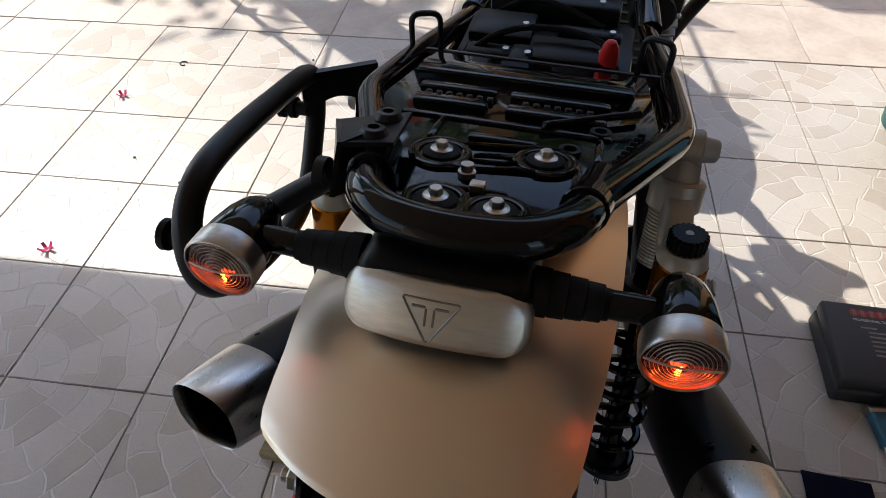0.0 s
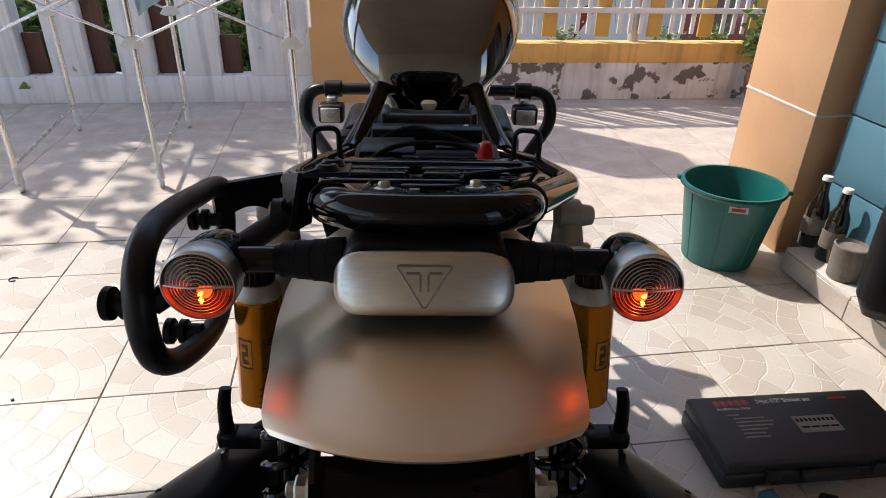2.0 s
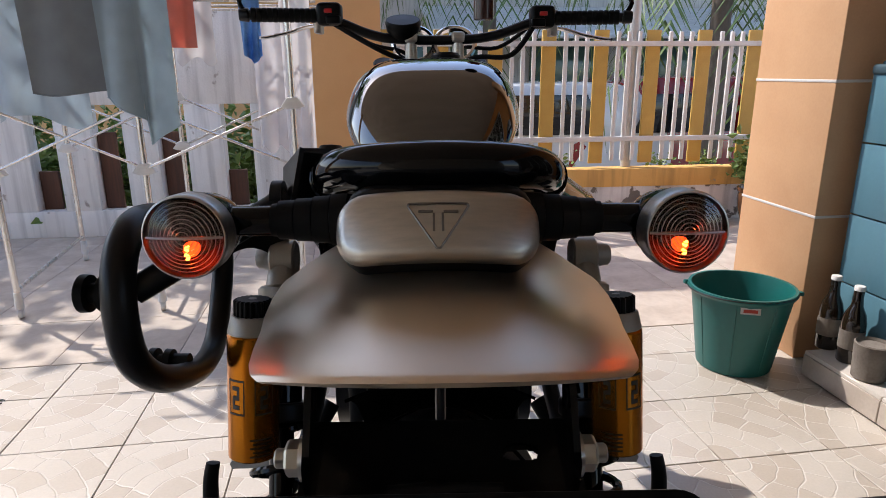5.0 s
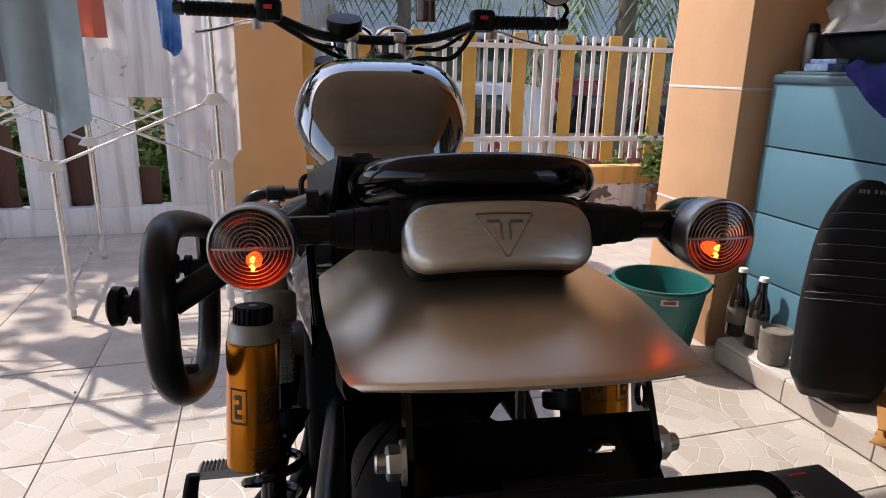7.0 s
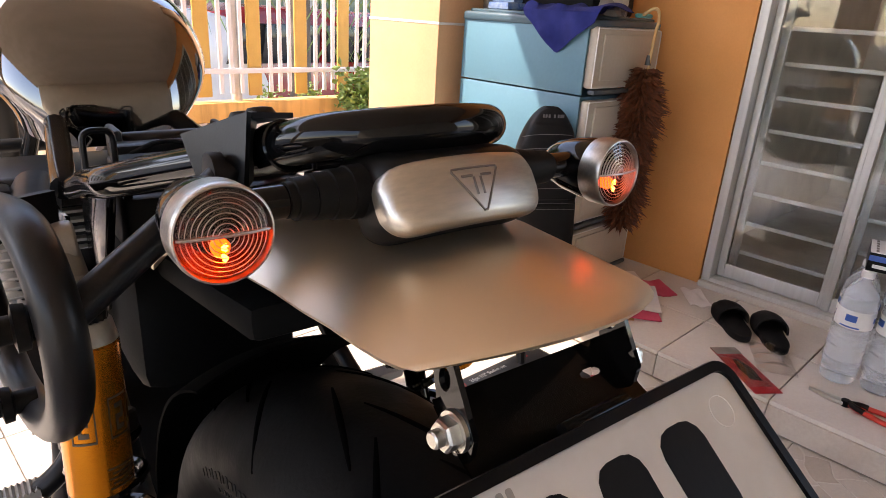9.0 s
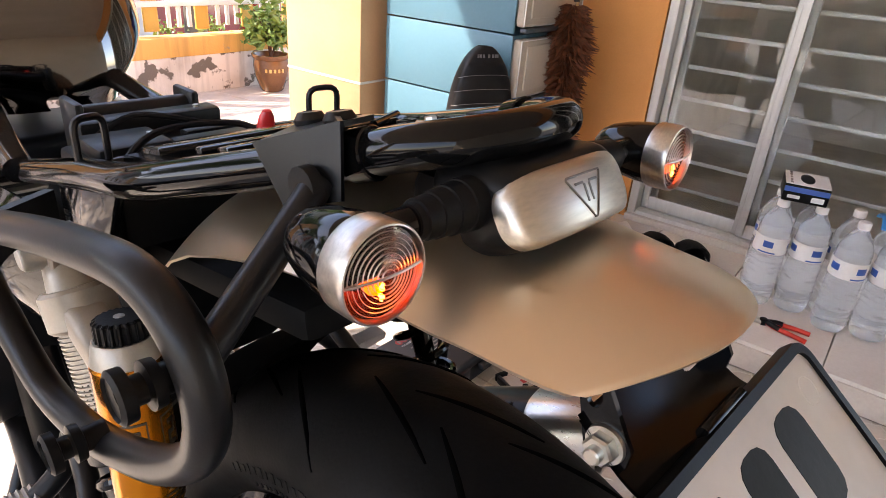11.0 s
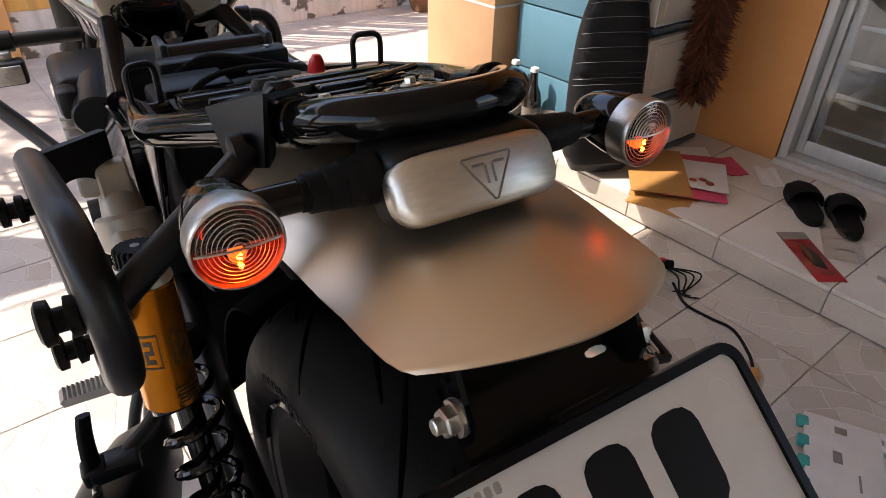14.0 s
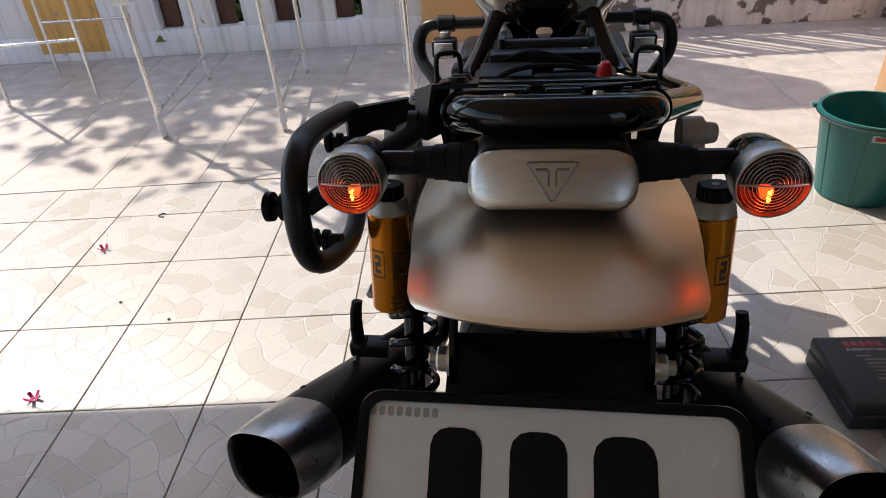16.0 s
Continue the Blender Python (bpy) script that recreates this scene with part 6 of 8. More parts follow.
part("bottle_body", Geo().lathe([(0.030, 0), (0.034, 0.004), (0.034, 0.105), (0.026, 0.128), (0.014, 0.140), (0.014, 0.146)], (0, 0, 0), (0, 0, 1), 28, 1.0, 0.7), mat("pearly_plastic", (0.46, 0.44, 0.40), 0.4, c2=(0.40, 0.38, 0.345)), pb)
M_GREEN = mat("green_plastic", (0.01, 0.11, 0.05), 0.4)
part("bottle_cap", Geo().lathe([(0.015, 0.145), (0.016, 0.165), (0.008, 0.172), (0.005, 0.188), (0.0002, 0.189)], (0, 0, 0), (0, 0, 1), 18), M_GREEN, pb)
part("round_mark", Geo().lathe([(0.0002, 0.0), (0.014, 0.0), (0.014, 0.001), (0.0002, 0.001)], (-0.020, -0.0225, 0.065), (-0.45, -0.9, 0), 20), M_GREEN, pb)
solid("box_upright", Geo().box((0, 0, 0.12), (0.03, 0.13, 0.24), 0.004), M_BLACKPLASTIC, "black cardboard box stood on the cabinet", "box", m=pose(1.83, 1.28, CT))
solid("brush_head", Geo().box((0, 0, 0.008), (0.10, 0.022, 0.014), 0.006, None, 3), mat("turquoise_plastic", (0.10, 0.42, 0.45), 0.4), "turquoise plastic brush lying on the cabinet", "brush", m=pose(1.84, 1.165, CT, 0, 0, 6))

# feather duster hanging on the cabinet front
M_FEATHER = mat("brown_feather", (0.055, 0.015, 0.006), 0.6, c2=(0.21, 0.060, 0.020), scale=60, fine=160)
M_CANE = mat("pale_cane", (0.55, 0.36, 0.16), 0.5)
dus = thing("feather_duster", pose(1.748, 1.078, 0), "brown feather duster hanging by its cane handle", "feather duster")
part("cane", Geo().tube([(-0.005, 0.035, CT + 0.010), (0.0, 0.0, CT + 0.030), (0.006, -0.015, CT), (0.0, -0.01, 0.84), (0.0, 0.0, 0.30)], 0.005, 8), M_CANE, dus)
part("collar", Geo().cyl((0, -0.005, 0.815), (0, -0.005, 0.845), 0.010, 0.007, 12), M_WIRE, dus)
vs, fs = [], []
rf = random.Random(5)
for k in range(3200):
    t = rf.random()
    z = 0.290 + 0.515 * t
    a = rf.random() * 2 * math.pi
    lean = rf.uniform(-0.9, 0.25)
    d = Vector((math.cos(a + rf.uniform(-0.5, 0.5)), math.sin(a + rf.uniform(-0.5, 0.5)), lean)).normalized()
    R = (0.060 + 0.016 * math.sin(9.0 * t + 1.0) * 0.4) * (0.7 + 0.55 * rf.random()) * min(1.0, 0.55 + 3.0 * min(t, 1 - t))
    o = Vector((0, 0, z)) + Vector((math.cos(a), math.sin(a), 0)) * 0.010
    w = 0.0035 + 0.0035 * rf.random()
    sd_ = d.cross(Vector((rf.uniform(-1, 1), rf.uniform(-1, 1), rf.uniform(-1, 1)))).normalized() * w
    curl = Vector((rf.uniform(-0.4, 0.4), rf.uniform(-0.4, 0.4), -0.35)) * R * 0.35
    mid, tip = o + d * R * 0.65, o + d * R * 1.15 + curl
    i = len(vs)
    vs += [o + sd_ * 0.4, o - sd_ * 0.4, mid + sd_, mid - sd_, tip]
    fs += [(i, i + 1, i + 3, i + 2), (i + 2, i + 3, i + 4)]
fe = part("plumage", Geo().add(vs, fs), M_FEATHER, dus, "ragged brown plumage", smooth=False)
fe["kind"] = "stuff"

# beer bottles and cement pot by the pillar
M_BROWNGLASS = mat("dark_bottle_glass", (0.012, 0.007, 0.004), 0.06, c2=(0.02, 0.012, 0.006), coat=0.5, bump=0)
M_CEMENT = mat("cement", (0.20, 0.175, 0.15), 0.9, c2=(0.12, 0.10, 0.085), scale=18, fine=150, bump=0.4)
for x, y in ((1.468, 1.615), (1.462, 1.515)):
    bt = thing("beer_bottle", pose(x, y, LZ), "dark brown glass bottle with pale cap beside the pillar", "bottle", "glass bottles by the pillar")
    part("bottle_glass", Geo().lathe([(0.030, 0), (0.033, 0.004), (0.033, 0.125), (0.028, 0.150), (0.0165, 0.175), (0.0135, 0.200), (0.0135, 0.226)], (0, 0, 0), (0, 0, 1), 26), M_BROWNGLASS, bt)
    part("bottle_cap", Geo().cyl((0, 0, 0.222), (0, 0, 0.236), 0.0155, 0.0145, 18, 0.001), M_LABELWHITE, bt)
    part("worn_label", Geo().lathe([(0.0333, 0.045), (0.0335, 0.047), (0.0335, 0.10), (0.0333, 0.102)], (0, 0, 0), (0, 0, 1), 26, caps=False), M_CEMENT, bt)
solid("cement_pot", Geo().lathe([(0.038, 0), (0.043, 0.004), (0.048, 0.105), (0.044, 0.108), (0.041, 0.098), (0.0002, 0.090)], (0, 0, 0), (0, 0, 1), 26), M_CEMENT, "small stained cement pot on the ledge", "pot", m=pose(1.435, 1.405, LZ))

# envelopes and parcels
M_KRAFT = mat("kraft_paper", (0.43, 0.215, 0.062), 0.7, c2=(0.36, 0.175, 0.048), scale=10)
M_PINKP = mat("pink_paper", (0.60, 0.07, 0.14), 0.6, c2=(0.52, 0.05, 0.11))
M_PAPER = mat("white_paper", (0.68, 0.65, 0.63), 0.6, c2=(0.60, 0.56, 0.54), scale=12)
for nm, x, y, z, w, h, rz, mt, lb in (("envelope", 1.615, 0.945, 0.003, 0.20, 0.30, -62, M_KRAFT, "brown kraft envelope lying on the ledge"), ("envelope", 1.60, 0.985, 0.024, 0.18, 0.30, -48, M_KRAFT, "brown kraft envelope on top of the pile"),
                                  ("parcel_bag", 1.68, 0.915, 0.010, 0.19, 0.30, -50, M_PINKP, "pink and white mailing bag in the pile"), ("parcel_bag", 1.70, 0.885, 0.017, 0.15, 0.19, -55, M_PAPER, "white mailing bag with dark red spots"), ("envelope", 1.545, 0.905, 0.001, 0.17, 0.26, -70, M_KRAFT, "brown kraft envelope under the pile"), ("flyer", 1.78, 0.975, 0.005, 0.16, 0.22, -40, M_PAPER, "white printed paper under the pile")):
    e = thing(nm, pose(x - 0.065, y + 0.035, LZ + z, rz * 0 + 1.5, 1, rz), lb, nm.replace("_", " "), "mail on the ledge")
    part("sheet", Geo().sheet(lambda a, b, w=w, h=h: ((a - 0.5) * w, (b - 0.5) * h, 0.002 * math.sin(5 * a) * math.cos(4 * b) + 0.003), 8, 8, 0.003), mt, e)
    if nm == "parcel_bag" and mt is M_PAPER:
        for sx, sy in ((-0.03, -0.05), (0.0, -0.04), (0.02, -0.06)):
            part("spot", Geo().lathe([(0.012, 0.0058), (0.0002, 0.0062)], (sx, sy, 0), (0, 0, 1), 16), M_LABELRED, e)
solid("mailing_bag", Geo().sheet(lambda a, b: ((a - 0.5) * 0.09, (b - 0.5) * 0.13, 0.004 + 0.003 * math.sin(8 * a)), 8, 8, 0.003), M_PINKP, "bright red mailing bag by the wall", "mailing bag", m=pose(1.79, 0.925, LZ, 0, 0, -35))
solid("folded_paper", Geo().sheet(lambda a, b: ((a - 0.5) * 0.07, (b - 0.5) * 0.14, 0.004 + 0.004 * math.sin(9 * a) * math.cos(6 * b)), 12, 12, 0.001), M_PAPER, "small folded white paper on the ledge", "paper", m=pose(1.83, 0.80, LZ, 0, 0, -50))

# slippers
M_SLIPPER = mat("black_foam_rubber", (0.007, 0.0065, 0.0065), 0.75, spec=0.2, fine=260, bump=0.3)
for x, y in ((1.730, 0.640), (1.750, 0.532)):
    sl = thing("slipper", pose(x, y, LZ, 0, 0, -50 if y > 0.6 else -56), "black foam slipper on the ledge", "slipper", "pair of slippers")
    out = []
    for k in range(36):
        t = 2 * math.pi * k / 36
        sy = math.sin(t)
        wv = 0.045 if sy > 0 else 0.039
        out.append((wv * math.copysign(abs(math.cos(t)) ** 0.75, math.cos(t)) * (1 - 0.10 * math.exp(-((sy + 0.15) / 0.3) ** 2)), 0.120 * math.copysign(abs(sy) ** 0.85, sy)))
    part("sole", Geo().prism(out, 0.0, 0.022, None, 0.004), M_SLIPPER, sl)
    part("upper", Geo().sheet(lambda a, b: (0.047 * math.cos(math.pi * b) * (1 - 0.55 * max(0, a - 0.55) ** 1.5 / 0.30), -0.015 + 0.128 * a * (1 - 0.12 * abs(math.cos(math.pi * b))), 0.016 + 0.048 * math.sin(math.pi * b) ** 0.7 * (1 - 0.70 * a ** 2.5)), 14, 18, 0.005), M_SLIPPER, sl)

# blister pack and pliers
M_REDCARD = mat("red_card", (0.40, 0.02, 0.025), 0.4, c2=(0.30, 0.015, 0.02), scale=30)
bp_ = thing("blister_pack", pose(1.485, 0.500, LZ, 0, 0, 52), "opened red card blister pack with clear plastic", "blister pack")
part("card", Geo().box((0, 0, 0.002), (0.23, 0.075, 0.002), 0.0008), M_REDCARD, bp_)
part("card_header", Geo().box((0.095, 0, 0.0035), (0.036, 0.075, 0.0012), 0.0), M_GREYCLOTH, bp_)
part("hole_shape", Geo().prism([(-0.06, -0.015), (0.0, -0.022), (0.05, -0.008), (0.05, 0.006), (0.0, 0.016), (-0.05, 0.012)], 0.003, 0.0042), M_INK, bp_)
o = part("blister", Geo().sheet(lambda a, b: (-0.09 + 0.16 * a, -0.030 + 0.075 * b, 0.006 + 0.018 * math.sin(math.pi * a) * math.sin(math.pi * b)), 12, 8, 0.0008), M_FILM, bp_)
o.visible_shadow = False
o = solid("clear_film", Geo().sheet(lambda a, b: ((a - 0.5) * 0.17, (b - 0.5) * 0.10, 0.006 + 0.020 * math.sin(3 * math.pi * a) ** 2 * math.sin(math.pi * b)), 20, 10, 0.0008), M_FILM, "crumpled clear plastic film on the ledge", "plastic film", m=pose(1.60, 0.47, LZ, 0, 0, 30))
o.visible_shadow = False
M_REDGRIP = mat("red_grip", (0.55, 0.035, 0.02), 0.4)
pz = thing("pliers", pose(1.515, 0.265, LZ + 0.006, 0, 0, -92), "cutting pliers with red and black grips", "pliers")
part("jaw", Geo().prism([(-0.085, 0.001), (-0.02, 0.013), (0.0, 0.010), (0.0, -0.010), (-0.02, -0.012), (-0.085, -0.001)], -0.004, 0.006, None, 0.001), M_STEEL, pz)
part("pivot", Geo().cyl((0, 0, -0.006), (0, 0, 0.010), 0.011, 0.011, 16, 0.001), M_BLACKPLASTIC, pz)
for s in (-1, 1):
    part("grip", Geo().tube([(0.005, -0.004 * s, 0.002), (0.03, 0.012 * s, 0.002), (0.07, 0.020 * s, 0.002), (0.112, 0.024 * s, 0.0)], 0.0065, 10), M_REDGRIP, pz)
    part("grip_inlay", Geo().tube([(0.004, -0.003 * s, 0.004), (0.026, 0.011 * s, 0.005), (0.045, 0.016 * s, 0.004)], 0.0072, 10), M_BLACKPLASTIC, pz)

# water bottles in two packs
M_BLUELABEL = mat("blue_print", (0.02, 0.08, 0.32), 0.4)


def bottle(x, y, rz=0):
    b = thing("water_bottle", pose(x, y, LZ, 0, 0, rz), "large clear plastic water bottle with a white label", "water bottle", "water bottles on the ledge")
    prof = [(0.0002, 0.004), (0.026, 0.0), (0.038, 0.004), (0.042, 0.014)]
    for k in range(8):
        z = 0.022 + 0.0165 * k
        prof += [(0.0432, z), (0.0435, z + 0.007), (0.0405, z + 0.0115), (0.0405, z + 0.0125)]
    prof += [(0.0432, 0.158), (0.0432, 0.212), (0.041, 0.218), (0.0425, 0.226), (0.040, 0.243), (0.030, 0.266), (0.018, 0.284), (0.0135, 0.292), (0.0135, 0.304)]
    o = part("bottle_body", Geo().lathe(prof, (0, 0, 0), (0, 0, 1), 30), M_PET, b)
    o.visible_shadow = False
    lb = part("label", Geo().lathe([(0.0434, 0.162), (0.0437, 0.164), (0.0437, 0.208), (0.0434, 0.210)], (0, 0, 0), (0, 0, 1), 30, caps=False), M_LABELWHITE, b)
    for a0, w, zz, h in ((200, 34, 0.190, 0.018), (200, 60, 0.1665, 0.004), (290, 30, 0.188, 0.014), (110, 34, 0.190, 0.018)):
        part("label_mark", Geo().sheet(lambda u, v: (0.0440 * math.cos(radians(a0 + w * (u - 0.5))), 0.0440 * math.sin(radians(a0 + w * (u - 0.5))), zz + h * (v - 0.5)), 6, 2, 0.0002), M_BLUELABEL, lb)
    part("cap", Geo().cyl((0, 0, 0.292), (0, 0, 0.312), 0.0155, 0.015, 22, 0.002), M_LABELWHITE, b)


for k, (x, y) in enumerate(((1.645, 0.322), (1.668, 0.231), (1.738, 0.342), (1.761, 0.251), (1.628, 0.128), (1.652, 0.037), (1.721, 0.148), (1.745, 0.057))):
    bottle(x, y, 37 * k % 50 - 20)
solid("pack_handle", Geo().tube([(1.640, 0.083, 0.385), (1.672, 0.088, 0.402), (1.720, 0.098, 0.400), (1.742, 0.103, 0.385)], 0.010, 8, False, 5, 0.3), mat("blue_tape", (0.02, 0.22, 0.55), 0.4), "blue carrying tape over a pack of bottles", "tape")
bx = thing("carton", pose(1.703, 0.290, LZ + 0.313, 0, 0, 12), "small black white and blue carton on the bottles", "carton")
part("box_body", Geo().box((0, 0, 0.024), (0.125, 0.110, 0.048), 0.002), M_BLACKPLASTIC, bx)
part("box_top", Geo().box((0, 0, 0.0487), (0.124, 0.109, 0.002), 0.0005), M_LABELWHITE, bx)
part("picture_mark", Geo().prism([(0.045 * math.cos(k * math.pi / 12), 0.018 * math.sin(k * math.pi / 12)) for k in range(24)], 0.0495, 0.0505), M_INK, bx)
part("blue_band", Geo().box((-0.0626, 0, 0.034), (0.0014, 0.109, 0.014), 0), M_BLUELABEL, bx)
part("bar_code", Geo().box((-0.0626, -0.030, 0.014), (0.0014, 0.030, 0.014), 0), M_LABELWHITE, bx)
for k in range(5):
    part("print_bar", Geo().box((-0.048 + 0.024 * k, 0.040, 0.0499), (0.016, 0.006, 0.0008), 0), M_GREYCLOTH, bx)
part("print_bar", Geo().box((-0.0626, 0.028, 0.014), (0.0014, 0.030, 0.009), 0), M_LABELWHITE, bx)

# window
M_ALU = mat("window_aluminium", (0.56, 0.55, 0.53), 0.42, 0.3, c2=(0.48, 0.47, 0.45), stretch=(20, 20, 1), scale=3)
M_GRILLE = mat("white_grille_enamel", (0.66, 0.65, 0.62), 0.4)
M_ROOM = mat("dim_room_paint", (0.62, 0.57, 0.50), 0.8)
win = thing("window_1", pose(WX, 0.85, LZ), "aluminium sliding window with a white grille behind glass", "window", kind="structure")
WW, WH = 2.0, 1.98


def wbar(name, y0, y1, z0, z1, x0=0.0, x1=0.05, mt=None):
    return part(name, Geo().box(((x0 + x1) / 2, -(y0 + y1) / 2, (z0 + z1) / 2), (x1 - x0, y1 - y0, z1 - z0), 0.003), mt or M_ALU, win)


wbar("jamb", 0.0, 0.030, 0.0, WH, -0.015, 0.085)
wbar("jamb", WW - 0.03, WW, 0.0, WH, -0.015, 0.085)
wbar("window_sill", 0.03, WW - 0.03, 0.0, 0.035, -0.015, 0.085)
wbar("head", 0.03, WW - 0.03, WH - 0.04, WH, -0.015, 0.085)
for k, (a, bq) in enumerate(((0.032, 0.384), (0.376, 0.806), (0.798, 1.24), (1.232, 1.965))):
    xo = 0.014 if k % 2 else 0.030
    for y0, y1 in ((a, a + 0.024), (bq - 0.024, bq)):
        wbar("stile", y0, y1, 0.036, WH - 0.041, xo, xo + 0.014)
    wbar("bottom_rail", a + 0.024, bq - 0.024, 0.036, 0.085, xo + 0.001, xo + 0.013)
    wbar("top_rail", a + 0.024, bq - 0.024, WH - 0.085, WH - 0.041, xo + 0.001, xo + 0.013)
    o = part("pane", Geo().box((xo + 0.007, -(a + bq) / 2, WH / 2), (0.004, bq - a - 0.056, WH - 0.165)), M_PANE, win)
    o.visible_shadow = False
grl = part("grille", Geo().box((0.115, -0.40, WH / 2), (0.016, 0.022, WH), 0.002), M_GRILLE, win, "white horizontal bar grille")
for y in (0.05, 0.80, 1.20, 1.60):
    part("grille_upright", Geo().box((0.115, -y, WH / 2), (0.018, 0.024, WH - 0.01), 0.002), M_GRILLE, grl)
for k in range(17):
    part("grille_bar", Geo().box((0.130, -WW / 2, 0.11 + 0.108 * k), (0.010, WW - 0.05, 0.014), 0.002), M_GRILLE, grl)
solid("room_beyond_window", Geo().box((3.2, -0.15, -0.0), (2.0, 2.4, 0.06)), M_ROOM, "dim room floor behind the window", "floor", kind="structure")
solid("room_wall", Geo().box((4.2, -0.15, 1.3), (0.1, 2.4, 2.6)).box((3.2, -1.4, 1.3), (2.0, 0.1, 2.6)).box((3.2, 1.1, 1.3), (2.0, 0.1, 2.6)), M_ROOM, "dim walls of the room behind the window", "wall", kind="structure")
solid("room_ceiling", Geo().box((3.2, -0.15, 2.6), (2.2, 2.6, 0.06)), M_CEIL, "ceiling of the room behind the window", "ceiling", kind="structure")
solid("window_curb", Geo().box((WX - 0.02, -0.15, LZ + 0.010), (0.035, 2.0, 0.022), 0.003), M_LEDGETILE, "white tile curb below the window", "trim", kind="structure")

# tool case and things beside it
M_CASE = mat("black_case_plastic", (0.014, 0.014, 0.015), 0.5, c2=(0.022, 0.022, 0.023), fine=300, bump=0.2, dist=0.0008)
case = thing("tool_case", pose(0.722, 0.772, 0, 0, 0, -2.0) @ Matrix.Diagonal((1, 1.14, 1, 1)), "flat black plastic socket set case on the tiles", "tool case")
lid = part("lid", Geo().box((0.215, 0.087, 0.056), (0.43, 0.172, 0.030), 0.007, None, 3), M_CASE, case)
part("tray", Geo().box((0.215, 0.087, 0.020), (0.43, 0.172, 0.040), 0.007, None, 3), M_CASE, case)
part("carry_handle", Geo().box((0.215, -0.008, 0.040), (0.12, 0.016, 0.020), 0.005), M_CASE, case)
for x in (0.10, 0.33):
    part("latch", Geo().box((x, -0.003, 0.040), (0.035, 0.008, 0.030), 0.002), M_CASE, case)
M_REDINK = mat("red_ink", (0.42, 0.02, 0.02), 0.4)
for k in range(5):
    part("logo_oval", Geo().prism([(0.058 + 0.0165 * k + 0.0088 * math.cos(t * math.pi / 10), 0.150 + 0.0088 * math.sin(t * math.pi / 10)) for t in range(20)], 0.0708, 0.0714), M_REDINK, lid)
    part("logo_bar", Geo().box((0.058 + 0.0165 * k, 0.150, 0.0717), (0.006, 0.010, 0.0006), 0), M_GREYCLOTH, lid)
ob = writing("lettering", '24pc 1/2" Socket set', 0.0155, M_LABELWHITE, pose(0.150, 0.146, 0.0713), lid)
ob = writing("lettering", "PROFESSIONAL TOOLS", 0.0075, M_LABELWHITE, pose(0.052, 0.132, 0.0713), lid)
part("print_bar", Geo().box((0.345, 0.150, 0.0712), (0.045, 0.006, 0.0006), 0), M_REDINK, lid)
for k, w in enumerate((0.030, 0.070, 0.085, 0.080, 0.060, 0.050, 0.055)):
    part("print_bar", Geo().box((0.062 + w / 2 + (0.012 if k else 0), 0.118 - 0.0095 * k, 0.0712), (w, 0.0035, 0.0005), 0), M_GREYCLOTH, lid)
part("picture_panel", Geo().box((0.250, 0.085, 0.0712), (0.095, 0.042, 0.0006), 0), M_GREYCLOTH, lid)
for k in range(9):
    part("picture_mark", Geo().box((0.210 + 0.010 * k, 0.095, 0.0717), (0.006, 0.008, 0.0004), 0), M_INK, lid)
for k in range(4):
    part("picture_mark", Geo().box((0.218 + 0.022 * k, 0.077, 0.0717), (0.018, 0.004, 0.0004), 0), M_INK, lid)

M_BLUEGRIP = mat("blue_grip", (0.008, 0.10, 0.16), 0.4)
hx = thing("hex_key_set", pose(0.800, 0.715, 0, 0, 0, 96), "blue folding hex key set with steel keys", "hex keys")
part("holder", Geo().box((0, 0, 0.014), (0.075, 0.032, 0.024), 0.006, None, 3), M_BLUEGRIP, hx)
part("end_plate", Geo().box((0.036, 0, 0.014), (0.016, 0.036, 0.027), 0.004), M_STEEL, hx)
for k in range(4):
    part("key", Geo().cyl((-0.03, -0.011 + 0.0075 * k, 0.014), (-0.095 - 0.006 * k, -0.014 + 0.011 * k, 0.008), 0.0024, 0.0024, 6), M_STEEL, hx)
M_KRAFTGREY = mat("buff_card", (0.40, 0.34, 0.29), 0.7)
cd = thing("bit_case", pose(0.922, 0.628, 0, 0, 0, -23), "open black screwdriver bit case with a red mark", "bit case")
for x, y, w, h in ((-0.040, 0.081, 0.034, 0.010), (0.040, 0.081, 0.034, 0.010), (0.0, -0.081, 0.116, 0.012), (-0.053, 0.0, 0.010, 0.152), (0.053, 0.0, 0.010, 0.152)):
    part("case_rim", Geo().box((x, y, 0.012), (w, h, 0.022), 0.004), M_BLACKSATIN, cd)
part("hinge_bar", Geo().box((0, 0.006, 0.013), (0.098, 0.008, 0.018), 0.003), M_BLACKSATIN, cd)
part("tray", Geo().box((0, 0, 0.005), (0.098, 0.152, 0.008), 0.001), M_LABELWHITE, cd)
part("lid_card", Geo().box((0, 0.044, 0.012), (0.094, 0.062, 0.004), 0.001), M_KRAFTGREY, cd)
part("red_mark", Geo().box((0.012, 0.040, 0.0145), (0.042, 0.014, 0.0008), 0), M_REDINK, cd)
for r in range(2):
    part("bit_strip", Geo().box((0.006 * r, -0.030 - 0.030 * r, 0.011), (0.086, 0.007, 0.007), 0.002), M_BLACKPLASTIC, cd)
    for k in range(8):
        d = ((k * 5 + r * 3) % 4) * 0.003
        part("bit", Geo().cyl((-0.038 + 0.0108 * k, -0.010 - 0.030 * r + d, 0.014), (-0.038 + 0.0108 * k, -0.034 - 0.030 * r, 0.014), 0.0034, 0.0028, 6), M_STEEL if (k + r) % 3 else M_BLACKSATIN, cd)
